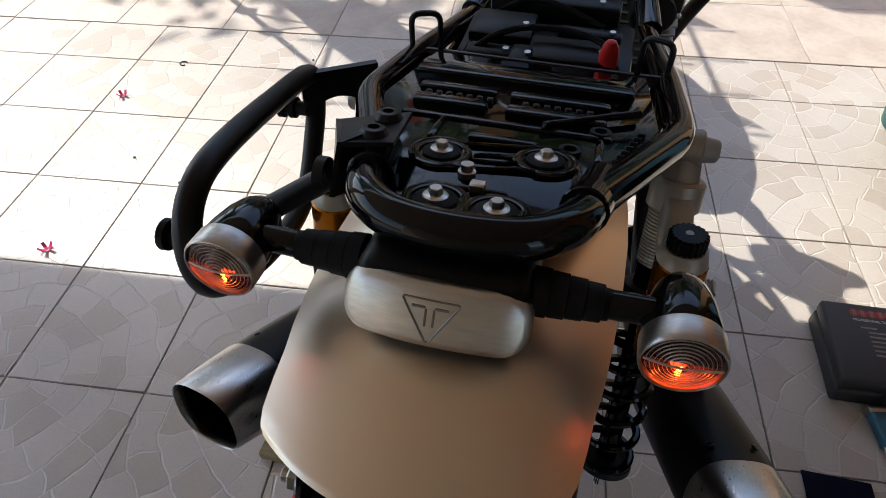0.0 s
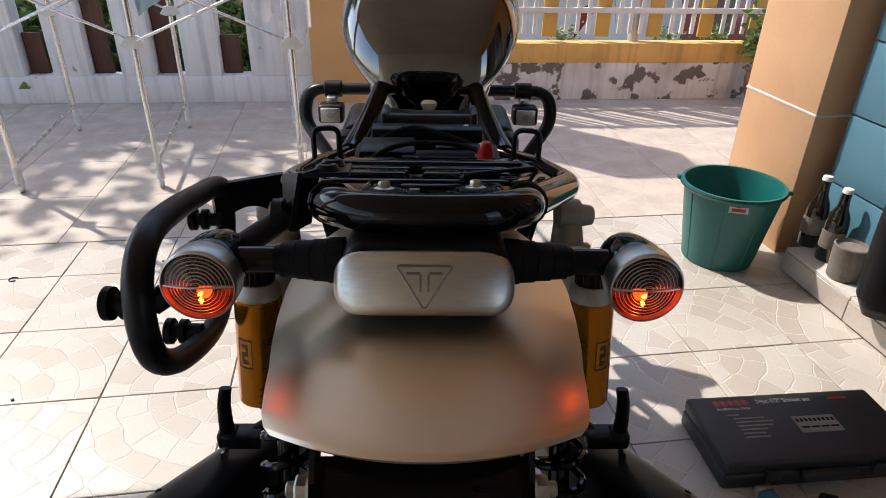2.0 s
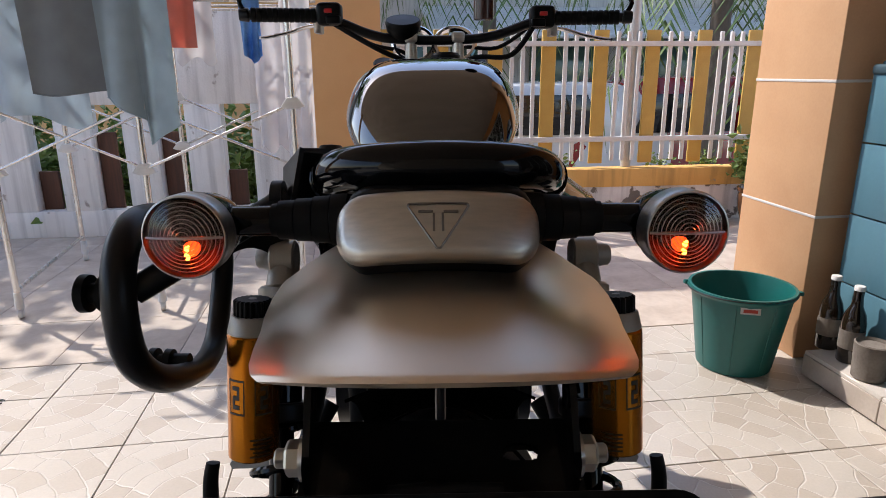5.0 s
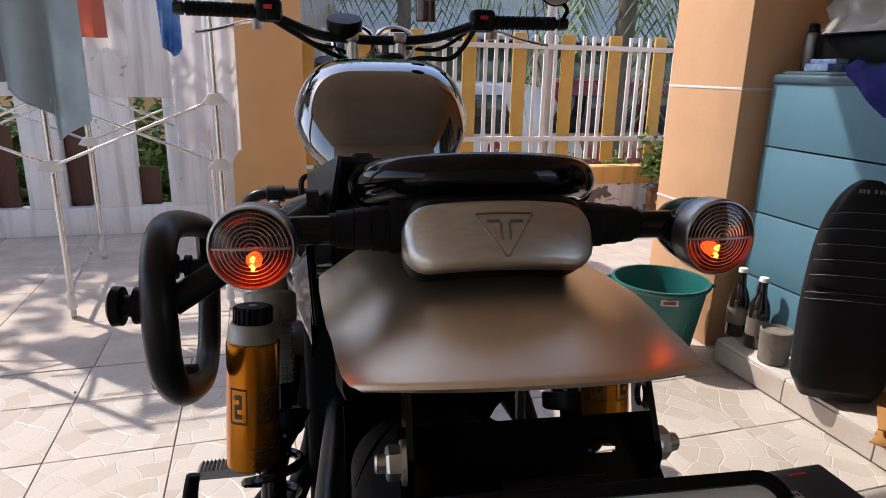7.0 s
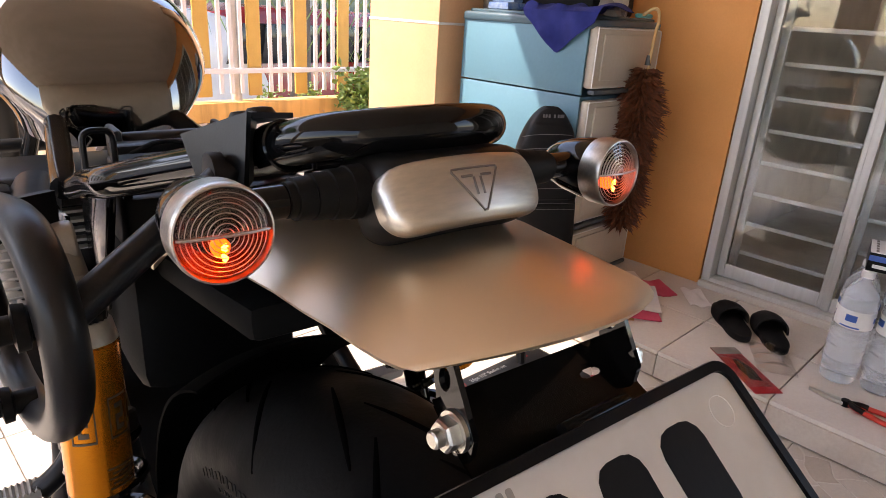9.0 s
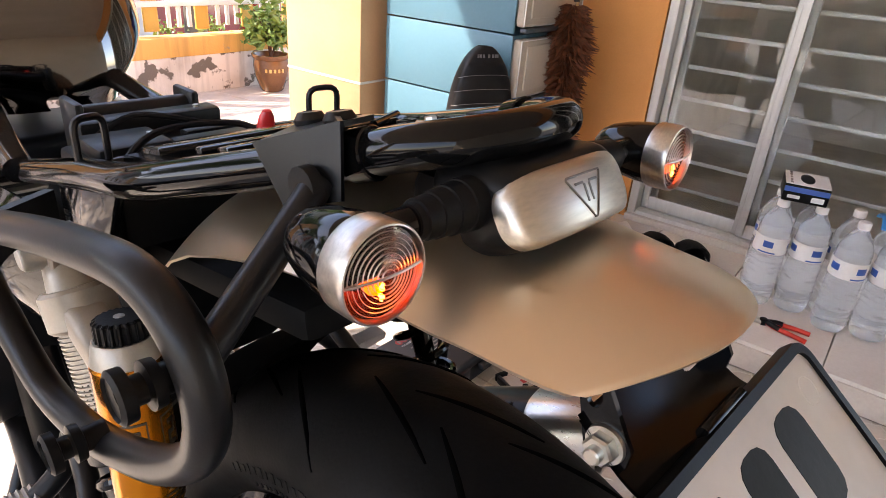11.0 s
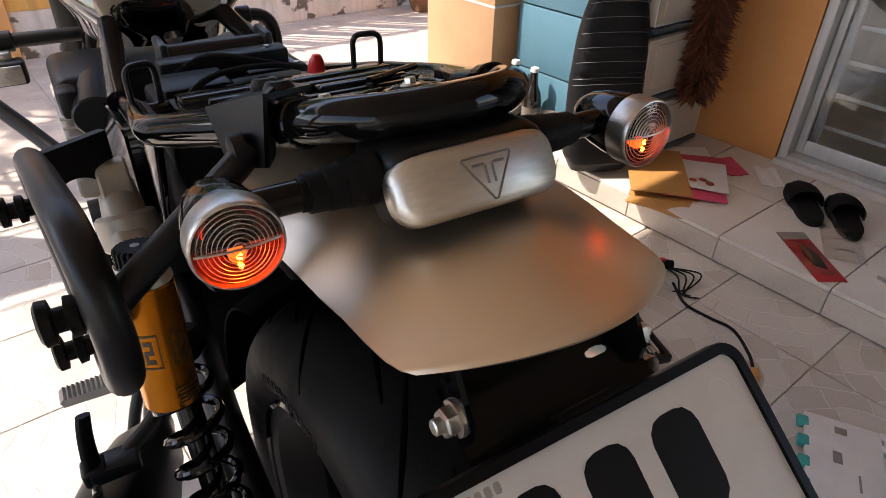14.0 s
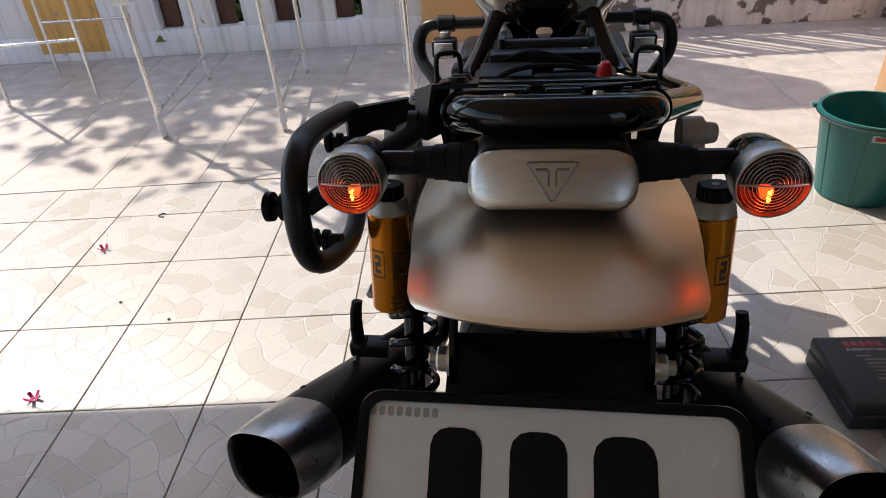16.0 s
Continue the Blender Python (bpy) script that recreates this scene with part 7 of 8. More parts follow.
part("bit_driver", Geo().cyl((-0.040, -0.071, 0.014), (0.020, -0.069, 0.014), 0.0050, 0.0042, 12, 0.0008), M_BLACKPLASTIC, cd)
wr = thing("wiring_harness", pose(0, 0, 0), "black cable harness with a red-black grip and plug", "cable")
part("grip", Geo().tube([(1.180, 0.795, 0.018), (1.220, 0.770, 0.022), (1.255, 0.745, 0.016)], 0.014, 10), M_BLACKPLASTIC, wr)
part("grip_inlay", Geo().box((1.218, 0.772, 0.034), (0.05, 0.012, 0.008), 0.003, pose(0, 0, 0, 0, 0, -34)), M_REDINK, wr)
for k in range(4):
    part("lead", Geo().tube([(1.235, 0.755, 0.012), (1.215 + 0.02 * k, 0.70 - 0.01 * k, 0.02), (1.175 + 0.012 * k, 0.66, 0.006), (1.20 - 0.01 * k, 0.62 + 0.02 * k, 0.004)], 0.0022, 6), M_RUBBER, wr)
part("cable", Geo().tube([(1.20, 0.70, 0.006), (1.150, 0.630, 0.005), (1.150, 0.560, 0.005), (1.155, 0.500, 0.005), (1.105, 0.430, 0.005), (1.060, 0.395, 0.006)], 0.0038, 8), M_RUBBER, wr)
part("plug", Geo().box((1.052, 0.388, 0.009), (0.026, 0.020, 0.017), 0.003, pose(0, 0, 0, 0, 0, 40)), M_KRAFT, wr)
solid("cloth", Geo().sheet(lambda a, b: ((a - 0.5) * 0.115, (b - 0.5) * 0.25, 0.004 + 0.010 * math.sin(5 * a + 1.5) ** 2 * math.sin(math.pi * b) + 0.003 * math.sin(9 * b)**2), 18, 18, 0.003), mat("navy_fabric", (0.006, 0.006, 0.018), 0.9, spec=0.1), "dark navy crumpled cloth on the tiles", "cloth", m=pose(0.683, 0.490, 0, 0, 0, -5))
tz = thing("tweezers", pose(0.890, 0.455, 0, 0, 0, 0), "slim bright steel tweezers lying on the tiles", "tweezers")
part("tweezer_arm", Geo().tube([(-0.004, 0.056, 0.004), (-0.006, 0.0, 0.006), (0.001, -0.056, 0.004)], 0.0022, 8, False, 4, 0.6), M_STEEL, tz)
part("tweezer_arm", Geo().tube([(0.012, 0.060, 0.004), (0.010, 0.0, 0.006), (0.003, -0.056, 0.004)], 0.0022, 8, False, 4, 0.6), M_STEEL, tz)
part("tweezer_joint", Geo().lathe([(0.0045, 0), (0.0045, 0.004), (0.0002, 0.005)], (0.002, -0.056, 0.002), (0, 0, 1), 12), M_STEEL, tz)
pn = thing("pen_tool", pose(0.8435, 0.407, 0.006, 0, 0, -31.2), "thin brown and black pen-shaped tool on the tiles", "pen")
part("barrel", Geo().cyl((-0.040, 0, 0), (0.046, 0, 0), 0.0046, 0.0046, 14, 0.0005), mat("bronze_barrel", (0.20, 0.14, 0.09), 0.35, 0.7), pn)
part("pen_cap", Geo().cyl((0.044, 0, 0), (0.070, 0, 0), 0.0054, 0.0050, 14, 0.001), M_BLACKPLASTIC, pn)
part("tail_cap", Geo().cyl((-0.068, 0, 0), (-0.038, 0, 0), 0.0050, 0.0054, 14, 0.001), M_BLACKPLASTIC, pn)
sd = thing("screwdriver", pose(0.770, 0.416, 0.007, 0, 0, -63.4), "small screwdriver with a dark handle on the tiles", "screwdriver")
part("handle", Geo().lathe([(0.0002, -0.045), (0.0060, -0.043), (0.0066, -0.020), (0.0050, -0.004), (0.0058, 0.006), (0.0045, 0.008), (0.0002, 0.008)], (0, 0, 0), (1, 0, 0), 14), M_BLACKPLASTIC, sd)
part("shaft", Geo().cyl((0.006, 0, 0), (0.052, 0, -0.003), 0.0022, 0.0020, 8), M_STEEL, sd)
# red clamp with a wooden bar, on the tiles behind the wheel
rc = thing("clamp", pose(-0.207, 0.500, 0, 0, 0, -6), "red metal clamp with a bolt on a wooden bar", "clamp")
part("bar", Geo().box((-0.02, 0.010, 0.010), (0.20, 0.028, 0.020), 0.003), mat("old_wood_bar", (0.22, 0.16, 0.07), 0.7, stretch=(3, 30, 30)), rc)
part("jaw", Geo().prism([(-0.020, -0.075), (0.012, -0.080), (0.022, -0.030), (0.026, 0.010), (0.014, 0.030), (-0.014, 0.030), (-0.026, 0.012), (-0.024, -0.030)], 0.021, 0.046, None, 0.005), M_RED, rc)
part("clamp_bolt", Geo().lathe([(0.011, 0.0455), (0.011, 0.050), (0.0075, 0.051), (0.0075, 0.057), (0.0002, 0.058)], (0, 0.008, 0), (0, 0, 1), 14), M_STEEL, rc)

# foam play mat
M_FOAMW = mat("white_foam", (0.62, 0.60, 0.57), 0.7, c2=(0.55, 0.53, 0.50), scale=12)
M_FOAMG = mat("green_foam", (0.02, 0.20, 0.15), 0.7)
fm = thing("foam_mat", pose(1.031, -0.025, 0, 0, 0, 26.8), "white printed foam puzzle mat with green edge teeth", "foam mat")
part("mat", Geo().box((-0.062, 0.055, 0.006), (0.395, 0.128, 0.011), 0.002), M_FOAMW, fm)
part("mat_joined", Geo().box((-0.066, 0.193, 0.0058), (0.400, 0.138, 0.011), 0.002), M_FOAMW, fm)
for k in range(7):
    part("green_peg", Geo().box((0.105 - 0.0515 * k, -0.002, 0.0070), (0.026, 0.018, 0.013), 0.004), M_FOAMG, fm)
    part("edge_slot", Geo().box((0.1205 - 0.0515 * k, -0.002, 0.0060), (0.006, 0.018, 0.0118), 0.0005), M_WIRE, fm)
for k in range(3):
    part("joint_tooth", Geo().box((0.125 - 0.034 * k, 0.117, 0.0068), (0.017, 0.016, 0.011), 0.001), M_FOAMW, fm)
part("keyhole", Geo().box((-0.012, 0.118, 0.0066), (0.030, 0.022, 0.011), 0.004), mat("dark_green_foam", (0.006, 0.035, 0.028), 0.7), fm)
for x, y, w, h in ((0.108, 0.085, 0.010, 0.024), (0.060, 0.090, 0.016, 0.009)):
    part("blue_print", Geo().box((x, y, 0.0118), (w, h, 0.0006), 0), mat("pale_blue_print", (0.10, 0.30, 0.46), 0.7), fm)
for x, y, w, h in ((0.086, 0.055, 0.026, 0.014), (0.070, 0.040, 0.022, 0.022)):
    part("grey_print", Geo().box((x, y, 0.0118), (w, h, 0.0006), 0), M_GREYCLOTH, fm)
for k in range(3):
    part("print_bar", Geo().box((-0.012 + 0.004 * k, 0.024 + 0.013 * k, 0.0118), (0.050 - 0.006 * k, 0.004, 0.0006), 0), M_GREYCLOTH, fm)
M_TEAL = mat("teal_foam", (0.03, 0.30, 0.27), 0.7)
for k in range(6):
    part("teal_peg", Geo().box((0.106 - 0.0545 * k, 0.264, 0.0068), (0.028, 0.022, 0.013), 0.004), M_TEAL, fm)
for x, y, w, h in ((0.104, 0.196, 0.018, 0.022), (0.030, 0.205, 0.030, 0.016), (-0.02, 0.17, 0.04, 0.004)):
    part("grey_print", Geo().box((x, y, 0.0116), (w, h, 0.0006), 0), M_GREYCLOTH, fm)


# small litter on the tiles
M_PETAL = mat("magenta_petal", (0.55, 0.02, 0.16), 0.6)
for x, y, sc in ((-1.15, 1.582, 1.0), (-1.012, 0.941, 1.1)):
    g = Geo()
    for k in range(5):
        a = 2 * math.pi * k / 5
        g.sheet(lambda u, v: ((0.003 + 0.013 * u) * math.cos(a) * sc + 0.008 * (v - 0.5) * -math.sin(a), (0.003 + 0.013 * u) * math.sin(a) * sc + 0.008 * (v - 0.5) * math.cos(a), 0.002 + 0.012 * u * u), 4, 3, 0.0006)
    solid("fallen_flower", g, M_PETAL, "fallen magenta blossom on the tiles", "flower", "fallen blossoms", m=pose(x, y, 0))
solid("clip_ring", Geo().tube([(0.012 * math.cos(radians(a)), 0.012 * math.sin(radians(a)), 0.002) for a in range(20, 330, 25)], 0.0018, 6), M_WIRE, "small open black wire ring on the tiles", "ring", m=pose(-1.042, 1.787, 0))
for x, y in ((-0.80, 1.215), (-0.97, 1.30), (-0.62, 1.86)):
    solid("pebble", Geo().lathe([(0.0002, 0), (0.004, 0.001), (0.004, 0.003), (0.0002, 0.005)], (0, 0, 0), (0, 0, 1), 8), M_WIRE, "tiny dark crumb on the tiles", "crumb", "crumbs on the tiles", m=pose(x, y, 0))

# clothes rack
M_RACK = mat("polished_aluminium_tube", (0.78, 0.76, 0.73), 0.26, 0.95, c2=(0.70, 0.68, 0.65), stretch=(8, 8, 1), scale=3)
M_JOINT = mat("white_plastic_joint", (0.76, 0.75, 0.73), 0.45)
rack = thing("clothes_rack", pose(0, 0, 0), "aluminium folding clothes rack with white joints and castors", "clothes rack")
LEG = [(-1.31, 2.50), (-0.775, 2.50), (-0.205, 2.47), (-1.375, 3.31), (-0.835, 3.31), (-0.295, 3.31)]
for x, y in LEG:
    lg = part("leg", Geo().cyl((x, y, 0.05), (x, y, 1.55), 0.0115, 0.0115, 12), M_RACK, rack)
    part("castor_wheel", Geo().lathe([(0.0002, -0.010), (0.020, -0.010), (0.022, -0.006), (0.022, 0.006), (0.020, 0.010), (0.0002, 0.010)], (x, y, 0.022), (1, 0.3, 0), 16), M_JOINT, lg)
    part("castor_socket", Geo().cyl((x, y, 0.038), (x, y, 0.105), 0.017, 0.0135, 12, 0.002), M_JOINT, lg)
    for z in (0.575, 0.815):
        part("joint", Geo().prism([(-0.045, -0.012), (-0.02, -0.02), (0.02, -0.02), (0.045, -0.012), (0.02, 0.022), (-0.02, 0.022)], -0.018, 0.018, Matrix.Translation((x, y, z)) @ pose(0, 0, 0, 90), 0.003), M_JOINT, lg)
for row in (LEG[:3], LEG[3:]):
    for (xa, ya), (xb, yb) in zip(row, row[1:]):
        part("brace", Geo().cyl((xa, ya - 0.012, 0.575), (xb, yb - 0.012, 0.815), 0.0055, 0.0055, 8), M_RACK, rack)
        part("brace", Geo().cyl((xa, ya + 0.012, 0.815), (xb, yb + 0.012, 0.575), 0.0055, 0.0055, 8), M_RACK, rack)
for z in (1.22, 1.50):
    for y in (2.50, 2.70, 2.90, 3.10, 3.31):
        part("hanging_rod", Geo().cyl((-1.45, y, z), (-0.12, y, z), 0.0055, 0.0055, 8), M_RACK, rack)
for (xa, ya), (xb, yb) in zip(LEG[:3], LEG[3:]):
    part("foot_tube", Geo().cyl((xa, ya, 0.115), (xb, yb, 0.125), 0.009, 0.009, 10), M_RACK, rack)
    for z in (1.22, 1.50):
        part("top_tube", Geo().cyl((xa, ya, z), (xb, yb, z), 0.009, 0.009, 10), M_RACK, rack)
# a second rack further to the side
rack2 = thing("clothes_rack", pose(0, 0, 0), "white low tubular drying stand by the wall", "clothes rack")
for x, y in ((-2.35, 3.05), (-2.35, 3.55), (-1.86, 3.55), (-1.90, 3.10)):
    part("leg", Geo().cyl((x, y, 0.0), (x * 0.985, y, 0.95), 0.010, 0.010, 10), M_RACK, rack2)
part("rod", Geo().cyl((-2.35, 3.05, 0.30), (-1.90, 3.10, 0.30), 0.008, 0.008, 8), M_RACK, rack2)
part("rod", Geo().cyl((-2.35, 3.55, 0.30), (-1.86, 3.55, 0.30), 0.008, 0.008, 8), M_RACK, rack2)
part("rod", Geo().cyl((-2.33, 3.05, 0.95), (-2.33, 3.55, 0.95), 0.008, 0.008, 8), M_RACK, rack2)
part("rod", Geo().cyl((-1.86, 3.10, 0.95), (-1.84, 3.55, 0.95), 0.008, 0.008, 8), M_RACK, rack2)


def cloth_mat(name, c, c2=None, sheer=0.0):
    """Thin cotton that lets some of the sun through; sheer cloth also lets the eye through."""
    m = mat(name, c, 0.9, c2=c2 or [v * 0.85 for v in c], scale=12, fine=420, bump=0.35, dist=0.001)
    nt = m.node_tree
    b, ramp = nt.nodes["Principled BSDF"], nt.nodes["Color Ramp"]
    tl, mx = nt.nodes.new("ShaderNodeBsdfTranslucent"), nt.nodes.new("ShaderNodeMixShader")
    mx.inputs[0].default_value = 0.55
    nt.links.new(ramp.outputs[0], tl.inputs[0])
    nt.links.new(b.outputs[0], mx.inputs[1])
    nt.links.new(tl.outputs[0], mx.inputs[2])
    tp, ms = nt.nodes.new("ShaderNodeBsdfTransparent"), nt.nodes.new("ShaderNodeMixShader")
    ms.inputs[0].default_value = sheer
    nt.links.new(mx.outputs[0], ms.inputs[1])
    nt.links.new(tp.outputs[0], ms.inputs[2])
    nt.links.new(ms.outputs[0], nt.nodes["Material Output"].inputs[0])
    return m


def garment(name, label, category, x0, x1, y, ztop, outline, mt, folds=5.0, amp=0.018, flip=0.0, panels=()):
    """Hanging cloth: outline(u) gives the lower edge's height for u from 0 to 1."""
    def at(a, b):
        zb = outline(b)
        z = ztop + (zb - ztop) * a
        w = amp * (0.3 + a)
        return (x0 + (x1 - x0) * b + 0.3 * w * math.sin(folds * 4 * b + 2 * a), y + w * math.sin(folds * 2 * math.pi * b * 0.5 + 1.5 * a) + flip * a, z)
    if not panels:
        return solid(name, Geo().sheet(at, 26, 44, 0.002), mt, label, category, "laundry on the rack")
    g = thing(name, pose(0, 0, 0), label, category, "laundry on the rack")
    for (u0, u1), dy in zip(panels, (0.0, -0.012, 0.008)):
        part("leg", Geo().sheet(lambda a, b: Vector(at(0.06 + 0.94 * a, u0 + (u1 - u0) * b)) + Vector((0, dy, 0)), 26, 26, 0.002), mt, g)
    part("waistband", Geo().sheet(lambda a, b: Vector(at(0.07 * a, b)) + Vector((0, -0.006, 0)), 3, 40, 0.005), mt, g)
    part("hem", Geo().tube([at(0.995, k / 40) for k in range(41)], 0.003, 6, False, 0), mt, g)
    return g


garment("trousers", "grey-blue trousers hanging on the rack", "trousers", -0.88, -0.62, 2.48, 1.52, lambda u: 0.84 - 0.16 * u if u < 0.55 else 0.665 + 0.17 * (u - 0.55), cloth_mat("grey_blue_cotton", (0.50, 0.60, 0.65)), 3.2, panels=((0.0, 0.56), (0.52, 1.0)))
garment("shorts", "dark grey shorts hanging on the rack", "shorts", -1.17, -0.80, 2.56, 1.52, lambda u: 0.855 - 0.01 * math.sin(6 * u), cloth_mat("dark_grey_cotton", (0.34, 0.36, 0.37)), 2.2, panels=((0.0, 0.52), (0.48, 1.0)))
garment("shirt", "pale blue shirt hanging on the rack", "shirt", -1.38, -1.02, 2.72, 1.52, lambda u: 0.74 + 0.03 * math.sin(5 * u), cloth_mat("pale_blue_cotton", (0.60, 0.68, 0.73)), 4.0)
garment("shirt", "coral child shirt hanging on the rack", "shirt", -0.76, -0.62, 2.88, 1.50, lambda u: 1.03, cloth_mat("coral_cotton", (0.85, 0.38, 0.30)), 3.0, 0.010)
garment("vest", "white cotton vest hanging on the rack", "vest", -0.73, -0.56, 2.94, 1.50, lambda u: 0.975 - 0.02 * math.sin(9 * u), cloth_mat("white_cotton", (0.84, 0.83, 0.83), None, 0.15), 3.0, 0.010)
garment("towel", "bright blue striped cloth hanging on the rack", "towel", -0.375, -0.30, 2.47, 1.22, lambda u: 0.96 + 0.07 * abs(u - 0.6), cloth_mat("bright_blue_cotton", (0.05, 0.20, 0.50), (0.32, 0.52, 0.75)), 4.0, 0.012)
garment("towel", "turquoise cloth hanging on the rack", "towel", -0.30, -0.17, 3.12, 1.50, lambda u: 1.12, cloth_mat("turquoise_cotton", (0.12, 0.40, 0.45)), 2.0, 0.010)
garment("curtain", "sheer white cloth with a scalloped edge", "cloth", -0.43, -0.20, 3.12, 1.22, lambda u: 0.57 + 0.02 * math.sin(18 * u), cloth_mat("sheer_white_cotton", (0.84, 0.82, 0.84), None, 0.5), 5.0, 0.014)
garment("curtain", "sheer white spotted cloth hanging long", "cloth", -0.24, -0.125, 2.53, 1.50, lambda u: 0.57 + 0.05 * abs(math.sin(5 * u)), cloth_mat("spotted_white_cotton", (0.86, 0.84, 0.85), None, 0.4), 4.0, 0.010)

# flower pot with plant by the fence
M_GLAZE = mat("brown_glazed_pot", (0.20, 0.085, 0.03), 0.25, c2=(0.12, 0.05, 0.018), scale=8, coat=0.3)


def leaves(n, fn, size, seed, lean=0.6):
    """A cloud of small folded leaves; fn(rng) gives each one's place."""
    r = random.Random(seed)
    vs, fs = [], []
    for _ in range(n):
        o = Vector(fn(r))
        d = Vector((r.uniform(-1, 1), r.uniform(-1, 1), r.uniform(-1, 0.6) * lean)).normalized()
        sdv = d.cross(Vector((r.uniform(-1, 1), r.uniform(-1, 1), r.uniform(-1, 1)))).normalized()
        up = sdv.cross(d) * 0.18
        L = size * (0.6 + 0.8 * r.random())
        w = L * 0.28
        i = len(vs)
        vs += [o, o + d * L * 0.5 + sdv * w + up * L, o + d * L, o + d * L * 0.5 - sdv * w + up * L]
        fs += [(i, i + 1, i + 2), (i, i + 2, i + 3)]
    return Geo().add(vs, fs)


pot = thing("plant_pot", pose(2.47, 3.50, 0), "brown glazed pot with a bushy green plant", "plant pot")
part("pot_body", Geo().lathe([(0.065, 0), (0.075, 0.01), (0.105, 0.10), (0.112, 0.16), (0.108, 0.20), (0.120, 0.215), (0.120, 0.230), (0.108, 0.230), (0.098, 0.20), (0.0002, 0.19)], (0, 0, 0), (0, 0, 1), 32), M_GLAZE, pot)
for k in range(5):
    a = radians(215 + 14 * k)
    part("pot_mark", Geo().box((0.112 * math.cos(a), 0.112 * math.sin(a), 0.14), (0.014, 0.004, 0.022), 0.001, pose(0, 0, 0, 0, 0, 215 + 14 * k + 90)), M_COPING, pot)
part("stem", Geo().tube([(0, 0, 0.19), (0.01, 0.01, 0.32), (-0.02, 0.0, 0.45)], 0.008, 8).tube([(0, 0, 0.19), (-0.04, -0.02, 0.34), (-0.06, 0.02, 0.44)], 0.006, 8).tube([(0, 0, 0.2), (0.06, 0.0, 0.32), (0.08, -0.03, 0.40)], 0.006, 8), M_BROWNBOARD, pot)
part("foliage", leaves(650, lambda r: (r.gauss(0, 0.075), r.gauss(0, 0.075), 0.30 + abs(r.gauss(0, 0.11))), 0.055, 3), M_LEAF, pot, smooth=False)
for x, n_ in ((0.35, 60), (0.75, 50), (1.32, 60), (1.98, 50), (2.30, 80)):
    solid("weed", leaves(n_, lambda r: (x + r.gauss(0, 0.05), 3.86 + r.gauss(0, 0.02), 0.34 + abs(r.gauss(0, 0.035))), 0.035, int(x * 100)), M_LEAF, "small green weeds growing along the fence foot", "weeds", "weeds along the fence", "stuff", smooth=False)

# ---- beyond the yard: street, hedge, vehicles, trees ----
SZ = -0.85
hedge = solid("hedge", leaves(9000, lambda r: (r.uniform(-3.2, -0.3), 4.45 + r.gauss(0, 0.18), r.uniform(-0.6, 0.62) + 0.12 * math.sin(r.random() * 6)), 0.075, 7), M_LEAF, "dense green hedge beyond the yard wall", "hedge", kind="stuff", smooth=False)
# shade inside the hedge, put into the colour of a darker leaf layer
solid("hedge_shade", leaves(5000, lambda r: (r.uniform(-3.2, -0.3), 4.75 + r.gauss(0, 0.15), r.uniform(-0.8, 0.45)), 0.09, 8), M_LEAFD, "inner leaves of the hedge, darker green in place of shade", "hedge", kind="stuff", smooth=False)

M_VANW = mat("white_car_paint", (0.68, 0.68, 0.67), 0.2, c2=(0.62, 0.62, 0.61), coat=0.6, bump=0)
M_CARRED = mat("red_car_paint", (0.27, 0.010, 0.012), 0.2, c2=(0.22, 0.008, 0.010), coat=0.7, bump=0)
M_CARGLASS = mat("dark_car_glass", (0.012, 0.014, 0.016), 0.05, bump=0)


def vehicle(name, label, m, prof, belt, width, paint, wheels, wr):
    """Car body from a side outline; glass above the belt line."""
    v = thing(name, m, label, "car")
    n = len(prof)
    g = Geo()
    secs = [(-width / 2, 0.90, 0.0), (-width / 2 * 0.97, 0.97, 0.03), (-width / 2 * 0.86, 1.0, 0.0), (width / 2 * 0.86, 1.0, 0.0), (width / 2 * 0.97, 0.97, 0.03), (width / 2, 0.90, 0.0)]
    vs = []
    for yy, k, _ in secs:
        for x, z in prof:
            tuck = 1.0 if z < belt else 1 - 0.10 * (z - belt)
            vs.append((x * (0.985 + 0.015 * k), yy * tuck, belt + (z - belt) * k if z > belt else z))
    fs = [(j * n + i, j * n + (i + 1) % n, (j + 1) * n + (i + 1) % n, (j + 1) * n + i) for j in range(len(secs) - 1) for i in range(n)]
    fs += [tuple(range(n)), tuple(reversed([(len(secs) - 1) * n + i for i in range(n)]))]
    part("body", g.add(vs, fs), paint, v)
    for wx in wheels:
        for s in (-1, 1):
            w = part("wheel", Geo().lathe([(0.12, -0.10), (wr * 0.62, -0.10), (wr * 0.66, -0.06), (wr * 0.66, 0.06), (wr * 0.62, 0.10), (0.12, 0.10)], (wx, s * (width / 2 - 0.10), wr), (0, 1, 0), 20), M_CASTGREY, v)
            part("tyre", Geo().lathe([(wr * 0.66, -0.10), (wr * 0.94, -0.11), (wr, -0.08), (wr, 0.08), (wr * 0.94, 0.11), (wr * 0.66, 0.10)], (wx, s * (width / 2 - 0.10), wr), (0, 1, 0), 28), M_TYRE, w)
    return v


PF = [(-2.2, 0.35), (-2.25, 0.7), (-2.2, 1.0), (-2.0, 1.10), (-1.6, 1.65), (-1.2, 1.72), (0.6, 1.70), (1.15, 1.12), (2.05, 0.98), (2.2, 0.75), (2.2, 0.35)]
suv = vehicle("red_car", "dark red car parked in the street", pose(4.55, 7.6, SZ, 0, 0, 2), PF, 1.05, 1.75, M_CARRED, (-1.35, 1.35), 0.36)
